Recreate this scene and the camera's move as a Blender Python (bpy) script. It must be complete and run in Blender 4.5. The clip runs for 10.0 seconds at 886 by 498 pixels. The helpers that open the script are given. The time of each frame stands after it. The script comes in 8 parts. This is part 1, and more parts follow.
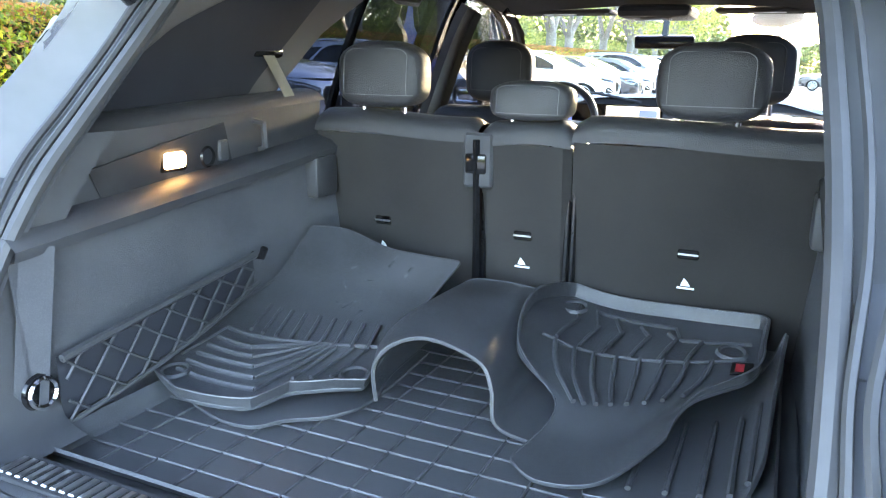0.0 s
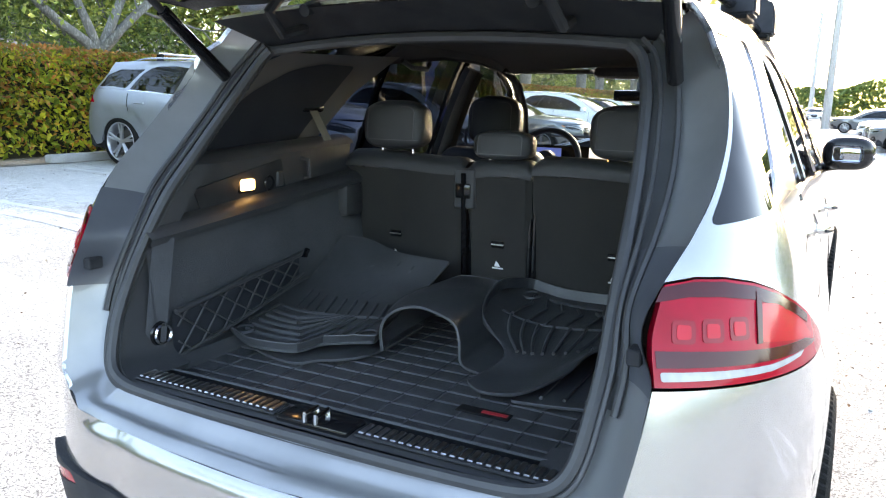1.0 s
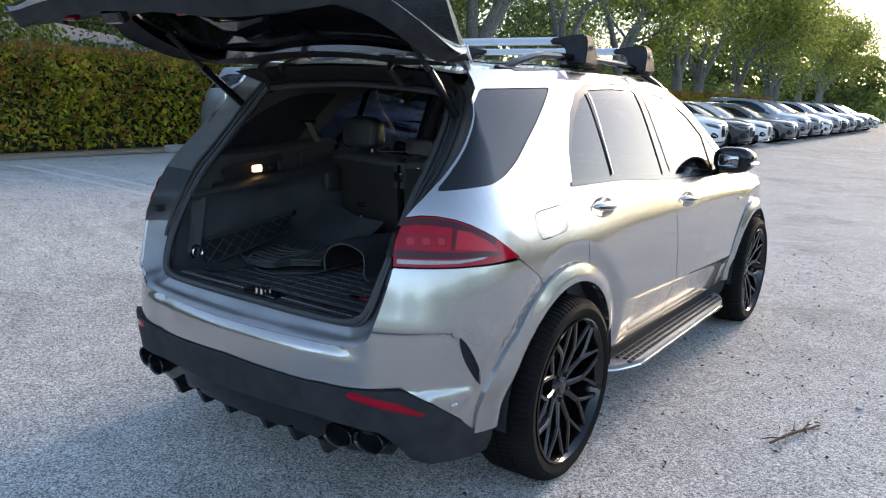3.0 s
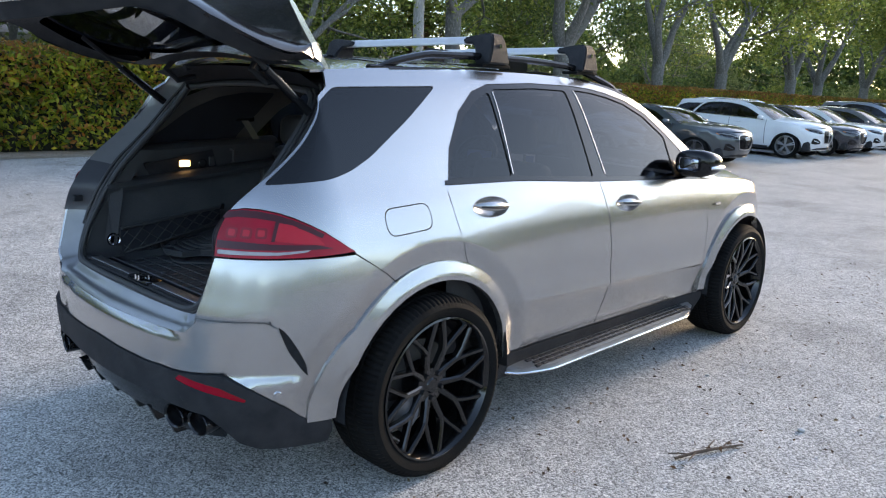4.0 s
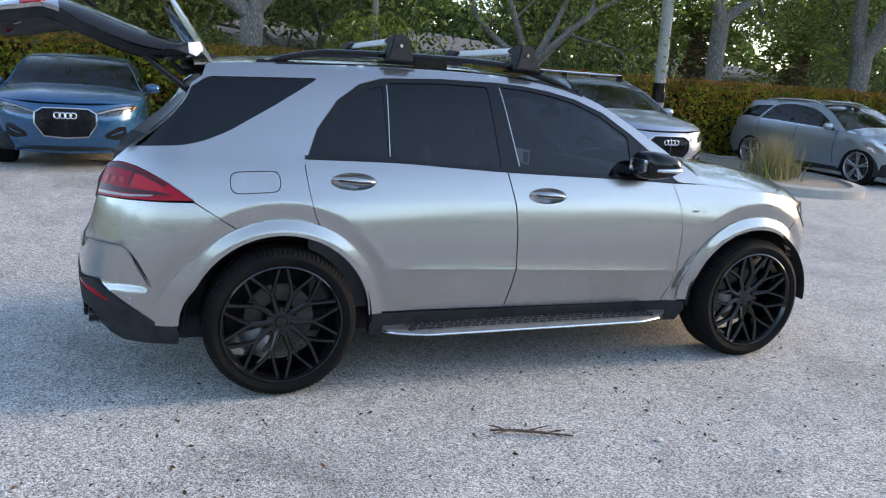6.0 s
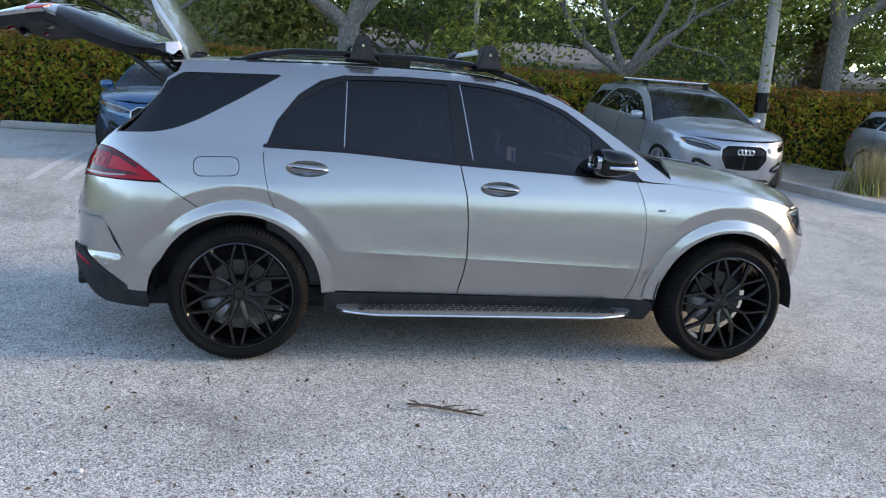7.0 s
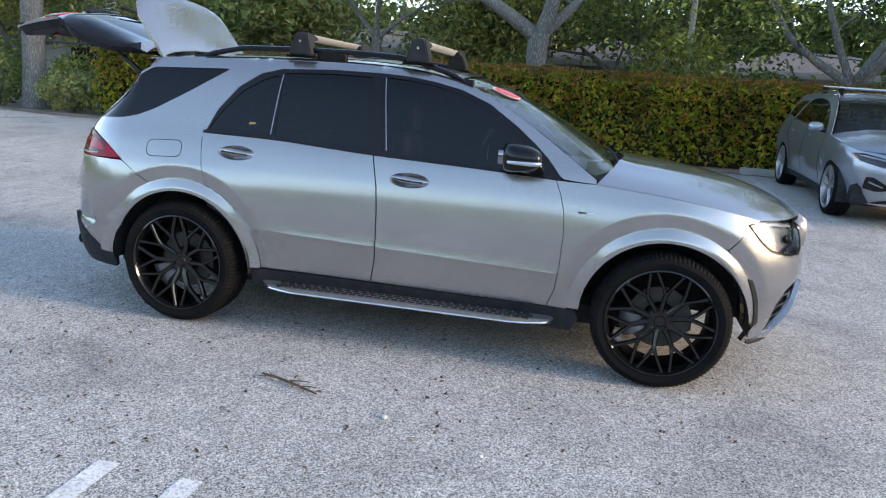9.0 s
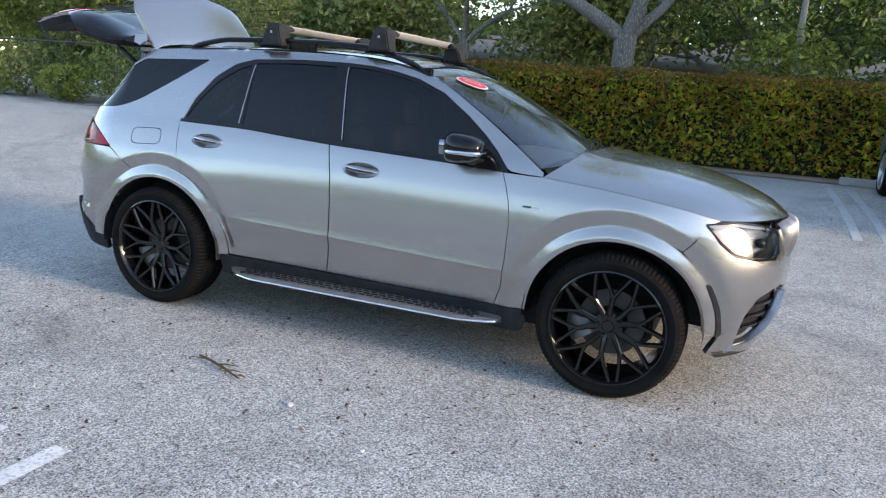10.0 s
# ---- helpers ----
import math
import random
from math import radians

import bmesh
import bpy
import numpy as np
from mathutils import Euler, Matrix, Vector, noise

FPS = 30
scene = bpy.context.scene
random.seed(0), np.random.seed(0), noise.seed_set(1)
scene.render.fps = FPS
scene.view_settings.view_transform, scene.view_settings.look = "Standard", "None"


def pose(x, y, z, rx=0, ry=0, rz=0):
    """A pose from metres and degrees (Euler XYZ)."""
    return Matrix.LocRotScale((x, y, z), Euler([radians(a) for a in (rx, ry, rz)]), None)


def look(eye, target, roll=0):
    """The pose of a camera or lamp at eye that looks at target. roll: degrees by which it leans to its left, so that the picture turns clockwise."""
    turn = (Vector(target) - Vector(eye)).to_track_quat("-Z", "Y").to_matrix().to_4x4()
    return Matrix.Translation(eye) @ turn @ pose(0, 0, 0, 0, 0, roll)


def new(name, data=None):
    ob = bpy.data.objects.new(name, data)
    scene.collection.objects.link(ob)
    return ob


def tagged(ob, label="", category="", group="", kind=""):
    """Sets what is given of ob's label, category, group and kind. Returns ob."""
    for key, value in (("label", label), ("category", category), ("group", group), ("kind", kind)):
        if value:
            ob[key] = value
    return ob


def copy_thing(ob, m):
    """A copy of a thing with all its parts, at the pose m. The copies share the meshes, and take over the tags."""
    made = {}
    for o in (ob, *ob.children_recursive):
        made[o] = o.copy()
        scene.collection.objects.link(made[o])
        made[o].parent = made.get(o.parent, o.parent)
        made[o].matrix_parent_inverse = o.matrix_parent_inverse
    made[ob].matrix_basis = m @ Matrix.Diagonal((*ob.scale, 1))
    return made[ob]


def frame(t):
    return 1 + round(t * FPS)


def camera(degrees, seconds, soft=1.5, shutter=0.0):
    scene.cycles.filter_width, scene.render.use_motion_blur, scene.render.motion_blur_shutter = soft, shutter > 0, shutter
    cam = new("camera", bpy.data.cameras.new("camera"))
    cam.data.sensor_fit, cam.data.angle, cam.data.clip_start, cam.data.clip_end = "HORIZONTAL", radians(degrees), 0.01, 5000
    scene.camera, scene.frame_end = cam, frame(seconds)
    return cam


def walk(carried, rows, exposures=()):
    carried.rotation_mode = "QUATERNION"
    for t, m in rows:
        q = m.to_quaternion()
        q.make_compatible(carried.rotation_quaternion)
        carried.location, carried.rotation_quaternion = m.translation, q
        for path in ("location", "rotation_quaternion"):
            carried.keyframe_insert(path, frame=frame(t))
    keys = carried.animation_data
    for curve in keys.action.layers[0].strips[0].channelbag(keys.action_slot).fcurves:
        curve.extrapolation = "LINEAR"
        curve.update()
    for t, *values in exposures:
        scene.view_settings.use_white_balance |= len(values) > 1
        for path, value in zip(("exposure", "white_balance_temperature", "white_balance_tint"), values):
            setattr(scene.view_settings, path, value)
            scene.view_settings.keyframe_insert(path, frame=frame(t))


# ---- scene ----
cam = camera(61.2, 10.0, soft=1.15)
PATH = [
    (0, (0.516, -1.463, 1.404), (-0.291, 0.301, 0.917), 0.9),
    (0.5, (0.653, -1.63, 1.429), (-0.188, 0.133, 0.996), 0.7),
    (1, (0.899, -1.996, 1.455), (0.003, -0.251, 1.065), 1.2),
    (1.5, (1.284, -2.354, 1.478), (0.333, -0.634, 1.108), 1.4),
    (2, (1.592, -2.672, 1.516), (0.58, -0.987, 1.142), 1.8),
    (2.2, (1.705, -2.781, 1.528), (0.67, -1.112, 1.152), 1.8),
    (2.75, (2.035, -2.80, 1.563), (0.942, -1.173, 1.168), 1.9),
    (3.3, (2.42, -2.55, 1.586), (1.233, -0.993, 1.179), 2.0),
    (3.5, (2.582, -2.451, 1.578), (1.349, -0.929, 1.174), 1.8),
    (4, (2.996, -2.112, 1.593), (1.633, -0.705, 1.187), 2.1),
    (4.5, (3.475, -1.812, 1.583), (1.972, -0.556, 1.177), 2.3),
    (5, (3.884, -1.434, 1.586), (2.25, -0.359, 1.171), 2.8),
    (5.5, (4.277, -0.991, 1.623), (2.53, -0.114, 1.199), 3.2),
    (7, (5.155, 0.378, 1.605), (3.231, 0.733, 1.188), 3.9),
    (7.5, (5.308, 0.932, 1.596), (3.359, 1.09, 1.174), 4.1),
    (8, (5.357, 1.488, 1.608), (3.403, 1.455, 1.183), 4.1),
    (8.5, (5.337, 2.065, 1.619), (3.395, 1.844, 1.195), 3.9),
    (9, (5.159, 2.595, 1.6), (3.245, 2.199, 1.179), 4.0),
    (9.5, (4.974, 3.104, 1.58), (3.102, 2.541, 1.158), 4.1),
    (10, (4.748, 3.557, 1.558), (2.931, 2.836, 1.135), 4.1),
]
walk(cam, [(t, look(eye, target, roll)) for t, eye, target, roll in PATH],
     exposures=[(0.0, 5.68, 10300, 17), (0.5, 5.9, 13000, 16), (1.0, 3.85, 11000, 17), (1.5, 2.95, 10100, 17), (2.0, 2.52, 9500, 17), (3.5, 2.27, 9250, 17), (5.0, 2.29, 9250, 17), (7.0, 2.25, 9250, 17), (10.0, 2.20, 9250, 17)])

# ---- light ----
SUN_ELEVATION, SUN_TURN = radians(15), radians(3)
world = bpy.data.worlds.new("sky")
scene.world = world
world.use_nodes = True
sky_nodes = world.node_tree.nodes
sky = sky_nodes.new("ShaderNodeTexSky")
sky.sky_type = "NISHITA"
sky.sun_disc = False
sky.sun_elevation, sky.sun_rotation = SUN_ELEVATION, SUN_TURN
sky.air_density, sky.dust_density, sky.ozone_density = 0.9, 0.35, 3.5
sky_nodes["Background"].inputs["Strength"].default_value = 0.15
world.node_tree.links.new(sky.outputs["Color"], sky_nodes["Background"].inputs["Color"])

sun = new("sun", bpy.data.lights.new("sun", "SUN"))
sun.data.energy, sun.data.angle, sun.data.color = 0.8, radians(14), (1.0, 0.90, 0.75)
sun.matrix_world = look((40 * math.sin(SUN_TURN), 40 * math.cos(SUN_TURN), 40 * math.tan(SUN_ELEVATION)), (0, 0, 0))

# ---- materials ----
def material(name, colour, rough=0.5, metal=0.0, second=None, scale=8.0, amount=0.5, bump=0.0, bump_scale=None,
             coat=0.0, fine=None, fine_scale=200.0, spec=0.5, island=0.0, stretch=None, rough2=None):
    """A principled material: two colours mixed by a broad noise, a fine noise on top, and relief."""
    m = bpy.data.materials.new(name)
    m.use_nodes = True
    nt = m.node_tree
    n, ln = nt.nodes, nt.links
    b = n["Principled BSDF"]
    b.inputs["Roughness"].default_value = rough
    b.inputs["Metallic"].default_value = metal
    b.inputs["Coat Weight"].default_value = coat
    b.inputs["Coat Roughness"].default_value = 0.03
    b.inputs["Specular IOR Level"].default_value = spec
    co = n.new("ShaderNodeTexCoord")
    vec = co.outputs["Object"]
    if stretch:
        mp = n.new("ShaderNodeMapping")
        mp.inputs["Scale"].default_value = stretch
        ln.new(vec, mp.inputs["Vector"])
        vec = mp.outputs["Vector"]

    def mix(a, c, fac):
        x = n.new("ShaderNodeMix")
        x.data_type = "RGBA"
        for sock, v in (("Factor", fac), ("A", a), ("B", c)):
            s = x.inputs[{"Factor": 0, "A": 6, "B": 7}[sock]]
            if isinstance(v, (int, float)):
                s.default_value = v
            elif isinstance(v, tuple):
                s.default_value = (*v, 1)
            else:
                ln.new(v, s)
        return x.outputs[2]

    def tex(sc, detail=4.0):
        t = n.new("ShaderNodeTexNoise")
        t.inputs["Scale"].default_value = sc
        t.inputs["Detail"].default_value = detail
        ln.new(vec, t.inputs["Vector"])
        return t.outputs["Fac"]

    def ramp(v, lo, hi):
        r = n.new("ShaderNodeMapRange")
        r.inputs["From Min"].default_value, r.inputs["From Max"].default_value = lo, hi
        ln.new(v, r.inputs["Value"])
        return r.outputs["Result"]

    col = colour
    if second is not None:
        col = mix(colour, second, ramp(tex(scale), 0.5 - 0.35 * amount, 0.5 + 0.35 * amount))
    if fine is not None:
        col = mix(col, fine, ramp(tex(fine_scale, 2.0), 0.50, 0.64))
    if island:
        info = n.new("ShaderNodeObjectInfo" if island < 0 else "ShaderNodeNewGeometry")
        hsv = n.new("ShaderNodeHueSaturation")
        rr = n.new("ShaderNodeMapRange")
        rr.inputs["To Min"].default_value, rr.inputs["To Max"].default_value = 1 - abs(island), 1 + abs(island)
        ln.new(info.outputs["Random" if island < 0 else "Random Per Island"], rr.inputs["Value"])
        ln.new(rr.outputs["Result"], hsv.inputs["Value"])
        if isinstance(col, tuple):
            hsv.inputs["Color"].default_value = (*col, 1)
        else:
            ln.new(col, hsv.inputs["Color"])
        col = hsv.outputs["Color"]
    if isinstance(col, tuple):
        b.inputs["Base Color"].default_value = (*col, 1)
    else:
        ln.new(col, b.inputs["Base Color"])
    if rough2 is not None:
        rr = n.new("ShaderNodeMapRange")
        rr.inputs["To Min"].default_value, rr.inputs["To Max"].default_value = rough, rough2
        ln.new(tex(scale * 1.7), rr.inputs["Value"])
        ln.new(rr.outputs["Result"], b.inputs["Roughness"])
    if bump:
        bp = n.new("ShaderNodeBump")
        bp.inputs["Strength"].default_value = bump
        bp.inputs["Distance"].default_value = 0.01
        ln.new(tex(bump_scale or fine_scale, 3.0), bp.inputs["Height"])
        ln.new(bp.outputs["Normal"], b.inputs["Normal"])
    return m


def glass(name, tint, gloss=1.0, base=0.04):
    """Tinted pane: what is behind it shows through, dimmed by the tint, under a clear reflection."""
    m = bpy.data.materials.new(name)
    m.use_nodes = True
    n, ln = m.node_tree.nodes, m.node_tree.links
    n.remove(n["Principled BSDF"])
    t, g, mx, f = n.new("ShaderNodeBsdfTransparent"), n.new("ShaderNodeBsdfGlossy"), n.new("ShaderNodeMixShader"), n.new("ShaderNodeLayerWeight")
    t.inputs["Color"].default_value = (*tint, 1)
    g.inputs["Roughness"].default_value = 0.015
    g.inputs["Color"].default_value = (gloss, gloss, gloss, 1)
    f.inputs["Blend"].default_value = 0.5
    p, sc = n.new("ShaderNodeMath"), n.new("ShaderNodeMapRange")
    p.operation = "POWER"
    p.inputs[1].default_value = 5.0
    sc.inputs["To Min"].default_value = base
    ln.new(f.outputs["Facing"], p.inputs[0])
    ln.new(p.outputs[0], sc.inputs["Value"])
    ln.new(sc.outputs[0], mx.inputs[0])
    ln.new(t.outputs[0], mx.inputs[1])
    ln.new(g.outputs[0], mx.inputs[2])
    ln.new(mx.outputs[0], n["Material Output"].inputs["Surface"])
    return m


def emitting(name, colour, strength):
    m = bpy.data.materials.new(name)
    m.use_nodes = True
    b = m.node_tree.nodes["Principled BSDF"]
    b.inputs["Base Color"].default_value = (*colour, 1)
    b.inputs["Emission Color"].default_value = (*colour, 1)
    b.inputs["Emission Strength"].default_value = strength
    return m


def paint(name, colour, metal=0.55, rough=0.32):
    return material(name, colour, rough, metal, second=tuple(c * 0.93 for c in colour), scale=1.3, coat=1.0,
                    fine=tuple(min(1, c * 1.12) for c in colour), fine_scale=2500)


silver = paint("warm_silver_paint", (0.395, 0.392, 0.390), 0.90, 0.24)
# body silver set darker: the tail opening's shade is put into this colour
flange_silver = material("dimmed_silver_channel_paint", (0.25, 0.256, 0.266), 0.28, 0.40, second=(0.20, 0.206, 0.215), scale=6, coat=0.6)
# mirror glass; the dark surroundings it reflects are put into its colour
mirror_dark = material("reflection_darkened_mirror", (0.30, 0.31, 0.34), 0.03, 1.0, second=(0.28, 0.29, 0.32), scale=4)
amber_pink = material("rose_reflector", (0.36, 0.20, 0.20), 0.25, 0.5, second=(0.30, 0.15, 0.15), scale=9)
bar_alloy = material("pale_aluminium_bar", (0.62, 0.62, 0.61), 0.36, 0.5, second=(0.55, 0.55, 0.545), scale=12)
lamp_satin = material("satin_lamp_bowl", (0.24, 0.25, 0.27), 0.3, 0.45, second=(0.11, 0.117, 0.13), scale=14)
dark_trim = material("textured_black_plastic", (0.020, 0.021, 0.024), 0.6, spec=0.14, second=(0.034, 0.035, 0.038), scale=14, bump=0.25, bump_scale=900)
inner_trim = material("grey_black_interior_plastic", (0.034, 0.035, 0.039), 0.5, second=(0.048, 0.049, 0.053), scale=6, bump=0.3, bump_scale=700)
gloss_black = material("gloss_black_plastic", (0.006, 0.006, 0.007), 0.14, second=(0.010, 0.010, 0.011), scale=5, coat=0.1, spec=0.3)
rubber = material("tyre_rubber", (0.006, 0.006, 0.0063), 0.72, second=(0.011, 0.0108, 0.0105), scale=7, bump=0.3, bump_scale=260, spec=0.08)
seal_rubber = material("door_seal_rubber", (0.032, 0.033, 0.036), 0.55, second=(0.042, 0.043, 0.046), scale=20)
channel_grey = material("dark_grey_channel", (0.055, 0.058, 0.064), 0.45, second=(0.075, 0.078, 0.084), scale=9)
cowl_black = material("dull_black_cowl", (0.012, 0.012, 0.013), 0.9, second=(0.018, 0.018, 0.019), scale=12, spec=0.05)
board_grey = material("brushed_grey_board", (0.31, 0.305, 0.30), 0.42, 0.7, second=(0.24, 0.237, 0.232), scale=20)
rim_black = material("gloss_black_alloy", (0.004, 0.004, 0.0043), 0.14, 0.0, second=(0.007, 0.007, 0.0075), scale=9, coat=0.3, spec=0.4)
steel = material("brushed_steel", (0.52, 0.52, 0.53), 0.28, 1.0, second=(0.44, 0.44, 0.45), scale=30, bump=0.08, bump_scale=400)
chrome = material("satin_chrome", (0.75, 0.75, 0.76), 0.12, 1.0, second=(0.68, 0.68, 0.69), scale=10)
disc_steel = material("brake_disc_steel", (0.11, 0.108, 0.105), 0.5, 0.8, second=(0.07, 0.066, 0.063), scale=12)
caliper_grey = material("silver_brake_caliper", (0.14, 0.146, 0.16), 0.4, 0.5, second=(0.11, 0.115, 0.12), scale=15)
carpet = material("dark_grey_trunk_carpet", (0.062, 0.065, 0.073), 0.95, second=(0.092, 0.095, 0.104), scale=5, fine=(0.12, 0.123, 0.131), fine_scale=900, bump=0.6, bump_scale=1300, spec=0.15)
seat_felt = material("charcoal_seat_back_felt", (0.028, 0.0262, 0.0265), 0.97, second=(0.042, 0.039, 0.038), scale=4, fine=(0.055, 0.052, 0.051), fine_scale=1100, bump=0.5, bump_scale=1500, spec=0.1)
leather = material("black_leather", (0.030, 0.030, 0.033), 0.36, second=(0.044, 0.044, 0.047), scale=6, bump=0.35, bump_scale=420)
mat_rubber = material("black_rubber_mat", (0.022, 0.023, 0.0255), 0.24, second=(0.058, 0.060, 0.065), scale=4.5, fine=(0.062, 0.066, 0.072), fine_scale=420, bump=0.22, bump_scale=700, rough2=0.44)
headliner = material("dark_headliner_cloth", (0.075, 0.072, 0.072), 0.95, second=(0.090, 0.087, 0.086), scale=3, bump=0.4, bump_scale=1500, spec=0.1)
privacy = glass("privacy_glass", (0.045, 0.051, 0.066), base=0.042)
front_tint = glass("tinted_side_glass", (0.085, 0.095, 0.118), base=0.042)
clear_glass = glass("windscreen_glass", (0.80, 0.85, 0.84), base=0.09)
lens_clear = glass("clear_lamp_lens", (0.9, 0.92, 0.95))
red_lens = material("red_lamp_lens", (0.42, 0.003, 0.020), 0.10, second=(0.30, 0.002, 0.012), scale=9, coat=0.1, spec=0.2)
red_deep = material("dark_red_lamp_band", (0.045, 0.001, 0.003), 0.12, second=(0.07, 0.0015, 0.004), scale=9, coat=0.2, spec=0.3)
red_mid = material("mid_red_lamp_frame", (0.22, 0.0015, 0.008), 0.12, second=(0.27, 0.002, 0.009), scale=9, coat=0.2, spec=0.3)
red_glint = material("bright_red_lamp_glass", (0.55, 0.004, 0.018), 0.15, second=(0.48, 0.003, 0.013), scale=12, coat=0.2, spec=0.3)
white_lens = material("clear_white_lamp_band", (0.36, 0.35, 0.35), 0.25, second=(0.26, 0.25, 0.25), scale=30, coat=0.5)
pillar_black = material("satin_black_pillar_cover", (0.055, 0.060, 0.072), 0.32, second=(0.075, 0.081, 0.094), scale=5, spec=0.6)
trim_taupe = material("taupe_pillar_trim", (0.115, 0.106, 0.10), 0.7, second=(0.145, 0.135, 0.127), scale=3, bump=0.3, bump_scale=900, spec=0.2)
panel_dark = material("dark_blue_inner_panel", (0.018, 0.020, 0.026), 0.6, second=(0.026, 0.029, 0.036), scale=4, spec=0.3)
stitch = material("pale_stitching", (0.15, 0.15, 0.15), 0.8, second=(0.11, 0.11, 0.11), scale=50)
white_print = material("white_print", (0.75, 0.75, 0.76), 0.6, second=(0.66, 0.66, 0.67), scale=40)
red_print = material("red_print", (0.45, 0.02, 0.03), 0.5, second=(0.36, 0.015, 0.02), scale=40)

# ---- shared shapes ----
def curve(xs, ys):
    """A smooth function through the given knots (monotone cubic)."""
    n = len(xs)
    h = [xs[i + 1] - xs[i] for i in range(n - 1)]
    d = [(ys[i + 1] - ys[i]) / h[i] for i in range(n - 1)]
    m = [d[0]] + [0.0 if d[i - 1] * d[i] <= 0 else 2 * d[i - 1] * d[i] / (d[i - 1] + d[i]) for i in range(1, n - 1)] + [d[-1]]

    def at(x):
        x = min(max(x, xs[0]), xs[-1])
        i = 0
        while i < n - 2 and x > xs[i + 1]:
            i += 1
        t = (x - xs[i]) / h[i]
        return (ys[i] * (1 + 2 * t) * (1 - t) ** 2 + m[i] * h[i] * t * (1 - t) ** 2
                + ys[i + 1] * t * t * (3 - 2 * t) + m[i + 1] * h[i] * t * t * (t - 1))
    return at


# The suv stands on z = 0, faces +y, its rear axle on y = 0.
half_w = curve((0.25, 0.36, 0.46, 0.60, 0.74, 0.90, 1.00, 1.08, 1.15, 1.22, 1.40, 1.55, 1.63, 1.70),
               (0.850, 0.884, 0.908, 0.9300, 0.934, 0.925, 0.912, 0.892, 0.870, 0.842, 0.772, 0.708, 0.662, 0.60))
rear_y = curve((0.25, 0.40, 0.58, 0.70, 0.80, 0.88, 1.05, 1.20, 1.40, 1.60, 1.70), (-0.93, -0.985, -1.0, -0.992, -0.985, -0.970, -0.935, -0.86, -0.66, -0.45, -0.36))
front_y = curve((0.25, 0.45, 0.70, 0.90, 1.05, 1.30, 1.62), (3.74, 3.83, 3.86, 3.82, 3.74, 3.6, 3.5))
rear_rx = curve((0.3, 0.7, 1.05, 1.3, 1.65), (0.45, 0.47, 0.48, 0.34, 0.26))
rear_ry = curve((0.3, 0.7, 1.05, 1.3, 1.65), (0.50, 0.50, 0.50, 0.40, 0.34))
LC, LR, LF, YF = 0.62, 0.5, 1.0, 2.98


def hollow(y, z):
    """How far the skin draws in towards the wheel arch flares."""
    d = 0.0
    for cy, r in ((0.0, 0.540), (2.995, 0.537)):
        q = math.hypot(y - cy, z - 0.388)
        k = min(1.0, max(0.0, (r + 0.09 - q) / 0.09))
        d = max(d, 0.021 * k * k * (3 - 2 * k))
    return d * min(1.0, max(0.0, (z - 0.36) / 0.12))


def crease_z(u):
    """The height of the sharp line low on the doors."""
    return 0.662 - 0.034 * (u - 0.5)


def tuck(u, z):
    """How far the doors swell out down to that line (less than nothing) and draw in below it."""
    d = crease_z(u) - z
    if d < -0.10 or not 0.3 < u < 2.6:
        return 0.0
    k = min(1.0, max(0.0, (u - 0.40) / 0.35)) * min(1.0, max(0.0, (2.52 - u) / 0.22))
    if d <= 0:
        return -k * 0.011 * (1 + d / 0.10) ** 2
    return k * (-0.011 + 0.022 * (1 - math.exp(-d / 0.035)) + 0.03 * d)


def body(u, z):
    """The suv's outer skin on its +x side: along it u is y; from the rear corner on u runs round the tail to u_tail() at x = 0."""
    w, r, f = half_w(z), rear_y(z), front_y(z)
    rx, ry = rear_rx(z), rear_ry(z)
    yc = -0.42
    w -= 0.012 * max(0.0, (z - 1.2)) / 0.4 * ((u - 0.9) / 1.0) ** 2 if -0.5 < u else 0.012 * max(0.0, (z - 1.2)) / 0.4 * 1.96
    haunch = math.exp(-((u - 0.0) / 0.55) ** 2) + math.exp(-((u - 2.995) / 0.5) ** 2)
    if u > yc:
        w += 0.018 * haunch * math.exp(-((z - 0.86) / 0.2) ** 2)
        if u <= YF:
            return (w - hollow(u, z) - tuck(u, z), u, z)
        a = (u - YF) / LF * math.pi / 2
        if a < math.pi / 2:
            y = YF + (f - 0.03 - YF) * math.sin(a)
            return (w - 0.66 + 0.66 * math.cos(a) - hollow(y, z), y, z)
        k = max(0.0, 1 - (u - YF - LF) / LR)
        return ((w - 0.66) * k, f - 0.03 * k * k, z)
    w += 0.018 * math.exp(-((yc - 0.0) / 0.55) ** 2) * math.exp(-((z - 0.86) / 0.2) ** 2) * max(0.0, 1 - (yc - u) / 0.3)
    p = yc - u
    ry = yc - r
    if p < LC:
        a = p / LC * math.pi / 2
        c, s = math.cos(a) ** 0.87, math.sin(a) ** 0.87
        y = yc - (ry - 0.035) * s
        return (w - rx + rx * c - hollow(u, z), y, z)
    k = 1 - (p - LC) / LR
    return ((w - rx) * k, r + 0.035 * k * k, z)


U_TAIL, U_NOSE = -0.42 - LC - LR, YF + LF + LR


from mathutils import geometry


def thing(name, label, category, m=None, group="", kind=""):
    ob = new(name)
    ob.empty_display_size = 0.2
    if m is not None:
        ob.matrix_world = m
    return tagged(ob, label, category, group, kind)


